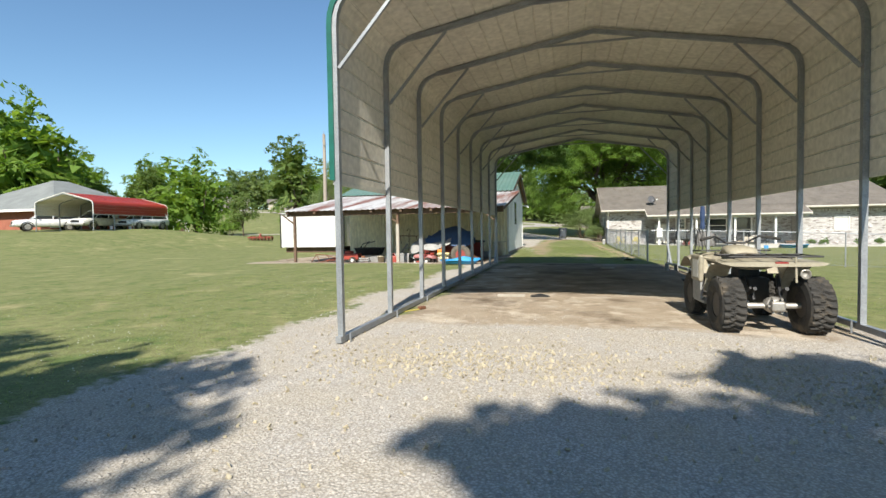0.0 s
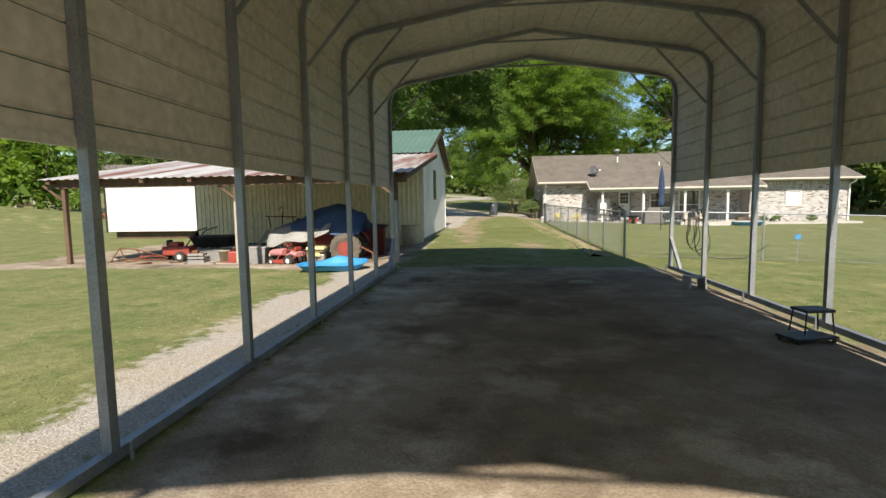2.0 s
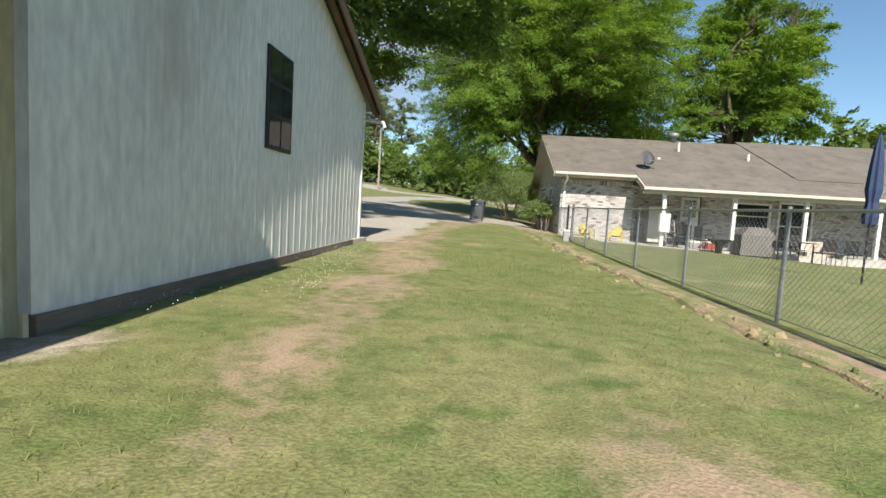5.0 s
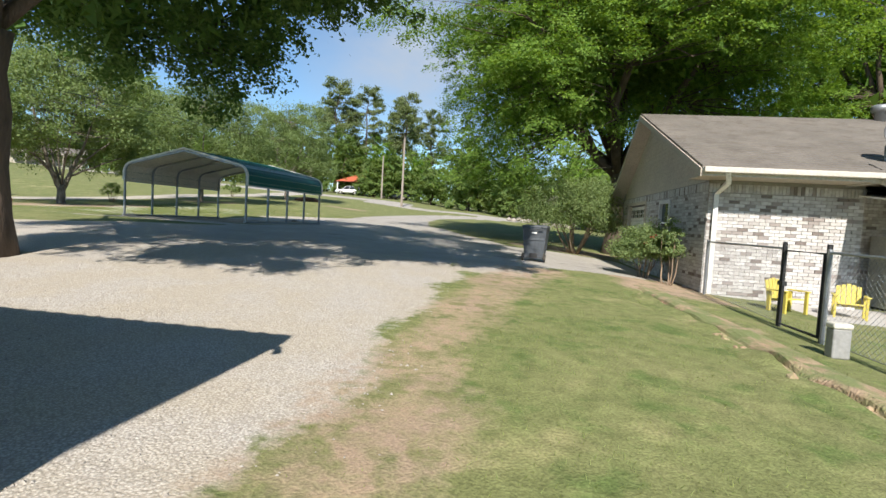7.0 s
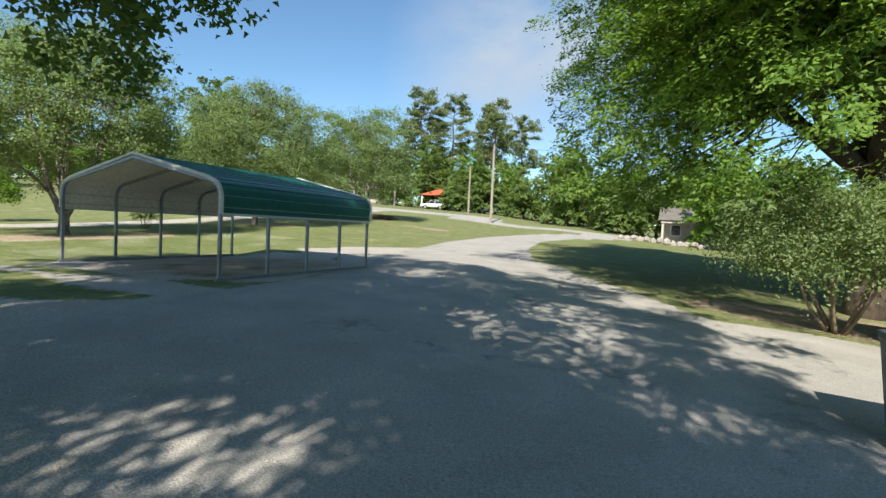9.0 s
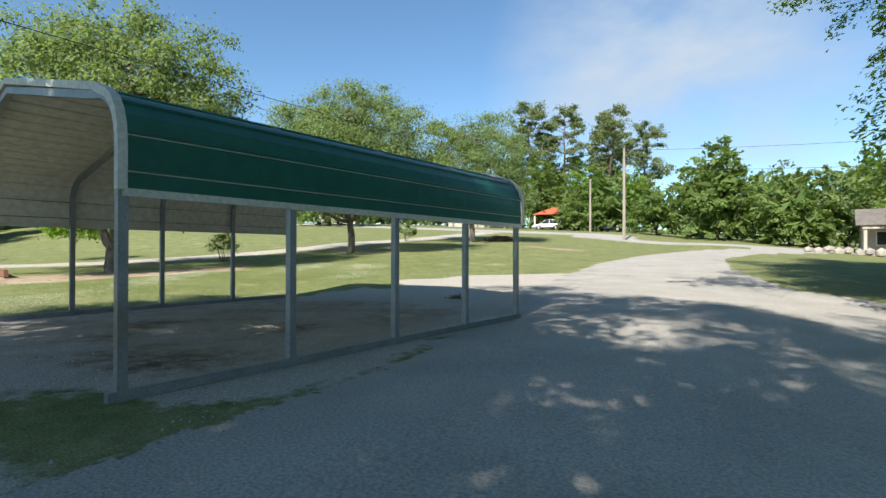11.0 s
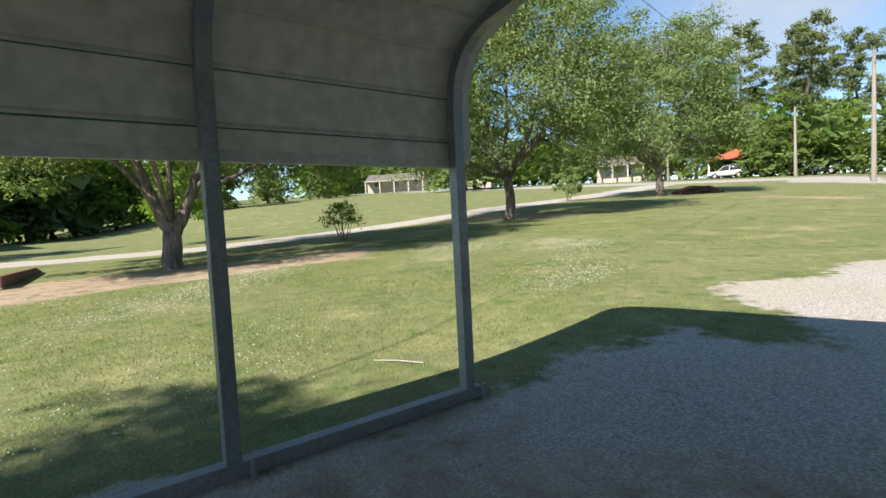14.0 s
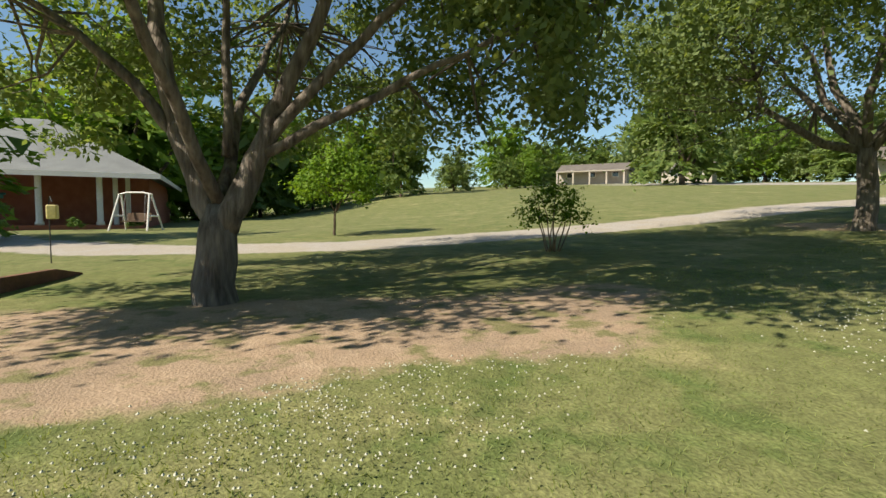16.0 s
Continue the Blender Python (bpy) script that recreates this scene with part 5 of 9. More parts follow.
def row(x0, y0, x1, y1, step, lo, hi, kinds=(0, 1, 2, 3), jitter=2.0):
    n = max(1, int(math.hypot(x1 - x0, y1 - y0) / step))
    for i in range(n + 1):
        t = i / n
        plant(x0 + (x1 - x0) * t + rw.uniform(-jitter, jitter), y0 + (y1 - y0) * t + rw.uniform(-jitter, jitter), rw.choice(kinds), rw.uniform(lo, hi), rw.uniform(0, 360), rw.uniform(0.95, 1.3))


row(-72, 22, -74, 68, 7.5, 0.75, 1.1)
row(-84, 30, -86, 70, 10, 1.0, 1.3)
row(-78, 78, -82, 92, 7, 0.45, 0.6)
row(-100, 100, -150, 150, 11, 0.9, 1.2)
row(-128, 148, -62, 140, 10, 0.8, 1.2)
row(-62, 136, -8, 118, 8, 0.8, 1.15, (0, 2, 3))
row(-104, 122, -66, 152, 7, 1.0, 1.35)
row(-44, 150, 40, 136, 10, 1.0, 1.4, (0, 1, 3))
row(-10, 108, 34, 100, 6.5, 0.7, 1.05)
row(10, 86, 46, 78, 7, 0.7, 1.0, (0, 1, 2))
row(14, 66, 40, 62, 7, 0.9, 1.25, (0, 1))
row(38, 58, 46, 18, 8, 0.8, 1.15)
row(40, 74, 70, 40, 9, 1.0, 1.4)
row(-130, 10, -90, 40, 12, 1.0, 1.5)
row(-120, -30, -60, -50, 24, 1.0, 1.4)
row(-40, -60, 60, -50, 24, 1.0, 1.4)
row(60, -40, 75, 30, 22, 1.0, 1.4)
for x, y, k, s in ((-66, 44, 1, 1.55), (-72, 52, 0, 1.3), (26, 72, 1, 1.0), (31, 34, 2, 0.75), (35, 45, 3, 1.0), (-62, 18, 0, 0.75), (8, 92, 1, 0.85), (-2, 104, 0, 0.8), (20, 84, 2, 0.75), (-61, 99, 3, 1.5), (-38.8, 40.9, 1, 0.78)):
    plant(x, y, k, s, x * 37 % 360, 1.1)
for ob in ROW:
    ob.matrix_basis = pose(-95 - 4 * ROW.index(ob), 50 + 9 * ROW.index(ob), ground_z(-95 - 4 * ROW.index(ob), 50 + 9 * ROW.index(ob)))


def pine(x, y, seed, height):
    """A tall pine: bare trunk, whorled branches and tufts in the upper half."""
    rng = np.random.default_rng(seed)
    ob = thing("pine_tree", x, y, None, rng.uniform(0, 360), "tall pine with a bare trunk and tufted top", "pine tree", "tall pines")
    bm = bmesh.new()
    tube(bm, bend((0, 0, -0.3), (0.3, 0.2, height), rng, 8, 0.012), [0.34, 0.32, 0.29, 0.26, 0.22, 0.18, 0.13, 0.08, 0.04], 9)
    tufts = []
    for i in range(46):
        h = height * (0.42 + 0.57 * (i / 46))
        reach = (1 - abs((h / height - 0.66) / 0.44) ** 2) * height * 0.20 * rng.uniform(0.5, 1.15) + 0.6
        a = rng.uniform(0, 2 * math.pi)
        tip = (math.cos(a) * reach, math.sin(a) * reach, h + rng.uniform(-0.1, 0.5))
        tube(bm, bend((0.3 * h / height, 0.2 * h / height, h - 0.3), tip, rng, 3, 0.08), [0.06, 0.045, 0.03, 0.015], 5, caps=False)
        for k in range(4):
            f = 0.5 + 0.17 * k
            tufts.append((tip[0] * f + rng.normal() * 0.4, tip[1] * f + rng.normal() * 0.4, h + 0.3 + rng.normal() * 0.3))
    part("trunk", bm, BARK, ob, smooth=True)
    cr = new("crown", leaf_mesh("crown", np.array(tufts), rng, 60, 0.5, 0.34, LEAF_C))
    cr.parent = ob
    return ob


p1 = pine(-46.0, 146.0, 51, 27)
for x, y, s, r in ((-39.5, 150, 0.98, 80), (-51, 152, 0.8, 200), (-29, 148, 0.94, 140), (-24, 156, 0.85, 20), (-33, 162, 0.9, 300)):
    c = copy_thing(p1, pose(x, y, ground_z(x, y), 0, 0, r))
    c.scale = (s, s, s)


def shrub(name, x, y, seed, height, radius, leaves, label, clumps=40, per=60, leaf=0.08, stems=6, category="shrub"):
    """A many-stemmed bush."""
    rng = np.random.default_rng(seed)
    ob = thing(name, x, y, None, 0, label, category)
    pts = crown_points(rng, clumps, radius, radius, height * 0.42, height * 0.6, 1.0)
    pts = pts[pts[:, 2] > height * 0.12]
    for i in range(stems):
        a = 2 * math.pi * i / stems + rng.uniform(-0.3, 0.3)
        bm = bmesh.new()
        tube(bm, bend((0.08 * math.cos(a), 0.08 * math.sin(a), -0.1), (radius * 0.55 * math.cos(a), radius * 0.55 * math.sin(a), height * rng.uniform(0.5, 0.85)), rng, 5, 0.06), [0.03 * height / 2, 0.026 * height / 2, 0.022 * height / 2, 0.016 * height / 2, 0.01, 0.006], 6)
        part("stem", bm, BARK_PALE, ob, smooth=True)
    cr = new("crown", leaf_mesh("crown", pts, rng, per, radius * 0.17, leaf, leaves))
    cr.parent = ob
    return ob


BARK_PALE = mat("pale smooth bark", (0.30, 0.225, 0.155), (0.22, 0.16, 0.11), 0.9, 0, 6, 30, 0.3, stretch=(1, 1, 0.3))
shrub("crape_myrtle", 1.15, 47.4, 61, 2.9, 1.75, LEAF_B, "crape myrtle with many pale stems on mulch", 170, 190, 0.058, 11)
rose = shrub("rose_bush", 2.1, 40.5, 62, 1.3, 0.72, LEAF_B, "leafy rose bush with red blooms by the brick wall", 110, 150, 0.045, 7)
for k, (dx, dy, dz) in enumerate(((0.15, -0.45, 1.1), (0.05, -0.42, 1.05), (-0.1, -0.4, 0.9), (0.25, 0.05, 1.2))):
    bm = bmesh.new()
    bmesh.ops.create_icosphere(bm, subdivisions=2, radius=0.05 + 0.008 * (k % 2), matrix=Matrix.Translation((dx, dy, dz)) @ Matrix.Diagonal((1, 1, 0.7, 1)))
    part("bloom", bm, MATS.get("red petals") or mat("red petals", (0.62, 0.05, 0.05), (0.45, 0.03, 0.03), 0.6), rose)
shrub("rose_bush", 2.35, 39.3, 63, 1.5, 0.35, LEAF_B, "slender rose bush at the house corner", 26, 90, 0.045, 4)
shrub("sapling", -26.65, 55.7, 65, 1.25, 0.55, LEAF_D, "small open sapling on the lawn", 60, 34, 0.055, 9)
shrub("sapling", -29.8, 74.5, 66, 1.4, 0.7, LEAF_B, "small open sapling beside the lane", 24, 44, 0.14, 6)
shrub("shrub", -33.5, 39.5, 67, 1.7, 1.0, LEAF_A, "round green shrub on the lawn", 50, 60, 0.12)
shrub("shrub", -41.2, 38.4, 68, 0.9, 0.8, LEAF_D, "yellow-green shrub by the porch", 40, 50, 0.1)
for k, (x, y) in enumerate(((-46.6, 41.5), (-46.8, 44.2), (-46.6, 46.6), (17.4, 37.9), (20.4, 37.8), (18.2, 37.9), (21.6, 37.8))):
    shrub("shrub", x, y, 70 + k, 0.55, 0.3, LEAF_DARKENED, "low clipped shrub at the foot of the wall", 26, 70, 0.05)

# ---- chain-link fence ----


def link_fence(name, x0, y0, x1, y1, posts, label, height=1.12, first=0):
    ob = thing(name, x0, y0, 0, 0, label, "fence")
    ln = math.hypot(x1 - x0, y1 - y0)
    ux, uy = (x1 - x0) / ln, (y1 - y0) / ln
    at = lambda s, h: (ux * s, uy * s, ground_z(x0 + ux * s, y0 + uy * s) + h)
    for k in range(first, posts + 1):
        s = ln * k / posts
        part("post", tubes([[at(s, -0.3), at(s, height + 0.04)]], 0.03 if k in (0, posts) else 0.022, 8), GALV, ob)
    n = posts * 2
    part("top_rail", tubes([[at(ln * k / n, height) for k in range(n + 1)]], 0.019, 6), GALV, ob)
    part("bottom_wire", tubes([[at(ln * k / n, 0.05) for k in range(n + 1)]], 0.004, 4), GALV, ob)
    verts, faces = [], []
    pitch, r = 0.075, 0.0017
    for sign in (1, -1):
        s = -height
        while s < ln + height:
            a, b = (s, 0.04), (s + height, height) if sign > 0 else (s - height, height)
            if sign < 0:
                a = (s, 0.04)
            # clip to the fence's length
            def cut(p, q):
                if q[0] == p[0]:
                    return p
                for lim in (0, ln):
                    if (p[0] - lim) * (q[0] - lim) < 0 and (p[0] < 0 or p[0] > ln):
                        t = (lim - p[0]) / (q[0] - p[0])
                        p = (lim, p[1] + t * (q[1] - p[1]))
                return p
            a2, b2 = cut(a, b), cut(b, a)
            if -1e-6 <= a2[0] <= ln + 1e-6 and -1e-6 <= b2[0] <= ln + 1e-6:
                p, q = Vector(at(*a2)), Vector(at(*b2))
                base = len(verts)
                side = Vector((-uy, ux, 0)) * r
                up = Vector((ux * 0.7, uy * 0.7, 0.7)) * r
                for e in (p, q):
                    verts += [tuple(e + side), tuple(e - side * 0.5 + up), tuple(e - side * 0.5 - up)]
                faces += [(base + i, base + (i + 1) % 3, base + 3 + (i + 1) % 3, base + 3 + i) for i in range(3)]
            s += pitch
    me = bpy.data.meshes.new("mesh_wire")
    me.from_pydata(verts, [], faces)
    me.materials.append(GALV)
    w = tagged(new("mesh_wire", me), kind="stuff")
    w.parent = ob
    return ob


link_fence("chain_link_fence", 2.5, 14.75, 2.55, 33.7, 8, "galvanised chain-link fence along the lane")
link_fence("chain_link_fence", 2.62, 14.72, 20.5, 13.8, 6, "galvanised chain-link fence across the back lawn", first=1)
link_fence("chain_link_fence", 2.62, 34.85, 2.82, 38.3, 1, "short chain-link panel between gate and brick wall")
gate = thing("metal_gate", 2.57, 33.75, None, 0, "narrow chain-link gate in a dark steel frame", "gate")
part("gate_frame", tubes([[(0, 0.08, 0.06), (0, 0.08, 1.1), (0, 0.98, 1.1), (0, 0.98, 0.06), (0, 0.08, 0.06)]], 0.02, 6), BLACK, gate)
part("gate_post", tubes([[(0, 0.0, -0.3), (0, 0.0, 1.22)]], 0.032, 8), BLACK, gate)
part("gate_post", tubes([[(0.02, 1.06, -0.3), (0.02, 1.06, 1.22)]], 0.032, 8), BLACK, gate)
part("latch", boxes((-0.03, 0.03, 0.94, 1.08, 0.6, 0.66)), BLACK, gate)

# ---- trench beside the fence ----
trench = thing("trench", 0, 0, 0, 0, "narrow open trench with tan spoil beside the fence", "trench")
SPOIL = mat("crumbly tan spoil", (0.44, 0.32, 0.21), (0.31, 0.21, 0.135), 0.95, 0, 4, 40, 1.0, stain=(0.17, 0.195, 0.075), stain_scale=2.6, stain_at=0.47)


def trench_strip(offsets, lumpy):
    """A strip along the trench through (offset, height) points, its edges wavering."""
    bm, rows = bmesh.new(), []
    for i in range(223):
        v = 14.85 + i * 0.1
        c = float(trench_x(v))
        g = float(level(c - 0.5, v) * 0.5 + level(c + 0.5, v) * 0.5)
        row = []
        for k, (d, h) in enumerate(offsets):
            edge = k in (0, len(offsets) - 1) and abs(d) > 0.3
            w = 0 if edge else noise.noise(Vector((d * 3, v * 1.9, 0.3))) * lumpy
            row.append(bm.verts.new((c + d + w * 0.7, v, g + (h if edge else h + max(-0.02, w * (1.2 if h > 0 else 0.3))))))
        rows.append(row)
    for a, b in zip(rows, rows[1:]):
        for k in range(len(offsets) - 1):
            bm.faces.new((a[k], a[k + 1], b[k + 1], b[k]))
    return bm


for name, line, lumpy, m in (("cut", [(-0.05, 0.02), (-0.03, -0.012), (0.02, -0.016), (0.045, 0.02)], 0.05, SPOIL), ("turf_edge", [(-0.5, -0.02), (-0.3, 0.006), (-0.05, 0.02)], 0.05, ground.data.materials[0]), ("spoil_bank", [(0.045, 0.02), (0.09, 0.04), (0.14, 0.045), (0.2, 0.02), (0.3, 0.008), (0.5, -0.02)], 0.05, SPOIL)):
    part(name, trench_strip(line, lumpy), m, trench)

bm = bmesh.new()
rc = random.Random(31)
for k in range(420):
    v = rc.uniform(15.2, 36.4)
    c = float(trench_x(v)) + rc.choice((-0.1, 0.12, 0.16)) + rc.gauss(0, 0.06)
    r = rc.uniform(0.012, 0.05) * (1.6 if rc.random() < 0.08 else 1)
    bmesh.ops.create_icosphere(bm, subdivisions=1, radius=r, matrix=Matrix.Translation((c, v, ground_z(c + 0.6, v) + 0.02)) @ Euler((rc.uniform(0, 3), rc.uniform(0, 3), 0)).to_matrix().to_4x4() @ Matrix.Diagonal((1.0, rc.uniform(0.6, 1.4), rc.uniform(0.5, 0.9), 1)))
part("clods", bm, SPOIL, trench)["kind"] = "stuff"

# ---- wheels and machines ----
KHAKI = mat("faded khaki plastic", (0.34, 0.31, 0.235), (0.28, 0.25, 0.185), 0.5, 0, 3, 25, stain=(0.30, 0.24, 0.15), stain_at=0.66)
RED_PAINT = mat("faded red paint", (0.36, 0.065, 0.045), (0.26, 0.05, 0.035), 0.5, 0, 3, 20, 0.05, stain=(0.14, 0.07, 0.05), stain_at=0.63)
PINK_PAINT = mat("sun-bleached red paint", (0.56, 0.27, 0.26), (0.47, 0.19, 0.18), 0.55, 0, 3, 20)
YELLOW_PAINT = mat("pale yellow paint", (0.70, 0.62, 0.30), (0.62, 0.52, 0.22), 0.55, 0, 3, 20, stain=(0.35, 0.28, 0.15), stain_at=0.66)
ORANGE = mat("orange plastic", (0.75, 0.27, 0.04), (0.65, 0.2, 0.03), 0.5)
BLUE_POOL = mat("bright blue plastic", (0.03, 0.22, 0.50), (0.05, 0.30, 0.58), 0.5, 0, 2, 20, spec=0.35)
TARP_BLUE = mat("dark blue tarpaulin", (0.03, 0.065, 0.14), (0.04, 0.09, 0.2), 0.5, 0, 2, 14, 0.3)
TARP_GREY = mat("silver grey tarpaulin", (0.31, 0.31, 0.295), (0.25, 0.25, 0.24), 0.55, 0, 2, 14, 0.3)
GREY_PLASTIC = mat("grey plastic", (0.30, 0.30, 0.29), (0.25, 0.25, 0.24), 0.55, 0, 3, 20)
BIN_GREY = mat("dark grey bin plastic", (0.085, 0.095, 0.105), (0.07, 0.08, 0.09), 0.45, 0, 3, 20)
RUST = mat("rusty iron", (0.22, 0.10, 0.05), (0.14, 0.06, 0.035), 0.85, 0.2, 4, 30, 0.3)
SILVER = mat("dull cast metal", (0.42, 0.40, 0.36), (0.30, 0.28, 0.25), 0.5, 0.6, 5, 30, 0.1)
CREAM_TUB = mat("dirty cream plastic", (0.52, 0.47, 0.36), (0.42, 0.37, 0.27), 0.6, 0, 3, 20, stain=(0.28, 0.22, 0.15), stain_at=0.6)
YELLOW = mat("yellow plastic", (0.60, 0.50, 0.10), (0.50, 0.41, 0.08), 0.45)
DUSTY = mat("dusty tractor rubber", (0.15, 0.13, 0.105), (0.09, 0.08, 0.065), 0.95, 0, 5, 40, 0.3, stain=(0.05, 0.045, 0.04), stain_at=0.62, stain_scale=3)
RED_DULL = mat("dull red tractor paint", (0.31, 0.06, 0.045), (0.21, 0.045, 0.035), 0.65, 0, 3, 20, 0.05, stain=(0.16, 0.09, 0.06), stain_at=0.6)
RIM_DARK = mat("dark wheel rim", (0.06, 0.055, 0.05), (0.09, 0.08, 0.07), 0.6, 0.3)


def wheel(parent, x, y, z, r, w, rim_r, rim_mat, lugs=0, lug_h=0.02, turn=0.0, tyre_label="", rubber=None):
    """A wheel with its axle along x: tyre with tread blocks, rim, hub."""
    m = pose(x, y, z, 0, 90, 0) if not turn else pose(x, y, z, 0, 90, turn)
    bm = bmesh.new()
    h = w / 2
    prof = [(rim_r, -h * 0.8), (rim_r + (r - rim_r) * 0.45, -h), (r * 0.93, -h * 0.92), (r, -h * 0.6), (r, h * 0.6), (r * 0.93, h * 0.92), (rim_r + (r - rim_r) * 0.45, h), (rim_r, h * 0.8), (rim_r * 0.98, 0)]
    n = lugs * 4 if lugs else 28
    if lugs:
        prof = prof[:3] + [(r * 0.985, -h * 0.82), (r, -h * 0.78), (r, -h * 0.45), (r, -h * 0.12), (r, h * 0.12), (r, h * 0.45), (r, h * 0.78), (r * 0.985, h * 0.82)] + prof[5:]

    def tread(q, s, j):
        """Staggered blocks, slanted towards the middle of the tread."""
        if not lugs or q < r or abs(s) > h * 0.8:
            return q
        k = (j + (2 if s > 0 else 0) + (1 if abs(s) < h * 0.2 else 0)) % 4
        return q + lug_h * (1.0 if k < 2 else -0.6)

    rings = [[bm.verts.new((tread(q, s, j) * math.cos(2 * math.pi * j / n), tread(q, s, j) * math.sin(2 * math.pi * j / n), s)) for j in range(n)] for q, s in prof]
    for a, b in zip(rings, rings[1:] + rings[:1]):
        for j in range(n):
            bm.faces.new((a[j], b[j], b[(j + 1) % n], a[(j + 1) % n]))
    bmesh.ops.transform(bm, matrix=m, verts=list(bm.verts))
    bmesh.ops.recalc_face_normals(bm, faces=list(bm.faces))
    t = part("tyre", bm, rubber or RUBBER, parent, tyre_label)
    bm = bmesh.new()
    lathe(bm, [(rim_r * 0.99, -h * 0.75), (rim_r * 0.9, -h * 0.7), (rim_r * 0.55, -h * 0.25), (rim_r * 0.3, -h * 0.4), (rim_r * 0.1, -h * 0.42), (rim_r * 0.1, h * 0.42), (rim_r * 0.3, h * 0.4), (rim_r * 0.55, h * 0.25), (rim_r * 0.9, h * 0.7), (rim_r * 0.99, h * 0.75)], 20, m)
    part("rim", bm, rim_mat, t, smooth=False)
    return t


def loft(bm, rows):
    """A skin through rows of points (closed rings)."""
    rings = [[bm.verts.new(p) for p in row] for row in rows]
    k = len(rings[0])
    for a, b in zip(rings, rings[1:]):
        for j in range(k):
            bm.faces.new((a[j], a[(j + 1) % k], b[(j + 1) % k], b[j]))
    bm.faces.new(list(reversed(rings[0])))
    bm.faces.new(rings[-1])
    bmesh.ops.recalc_face_normals(bm, faces=list(bm.faces))
    return bm


def ring(x, y, z, rx, rz, n=12, power=0.7):
    """A rounded ring across x and z at y."""
    out = []
    for j in range(n):
        a = 2 * math.pi * j / n
        c, s = math.cos(a), math.sin(a)
        out.append((x + rx * math.copysign(abs(c) ** power, c), y, z + rz * math.copysign(abs(s) ** power, s)))
    return out


def fender(bm, cx, cy, cz, r, w, a0, a1, thick=0.02, flat=1.0):
    """A curved mudguard over a wheel, its axle along x."""
    k = 10
    rows = []
    for i in range(k + 1):
        a = radians(a0 + (a1 - a0) * i / k)
        c, s = math.cos(a), math.sin(a)
        rows.append([(cx - w / 2, cy + r * c, cz + r * s * flat), (cx + w / 2, cy + r * c, cz + r * s * flat), (cx + w / 2, cy + (r + thick) * c, cz + (r + thick) * s * flat), (cx - w / 2, cy + (r + thick) * c, cz + (r + thick) * s * flat)])
    return loft(bm, rows)


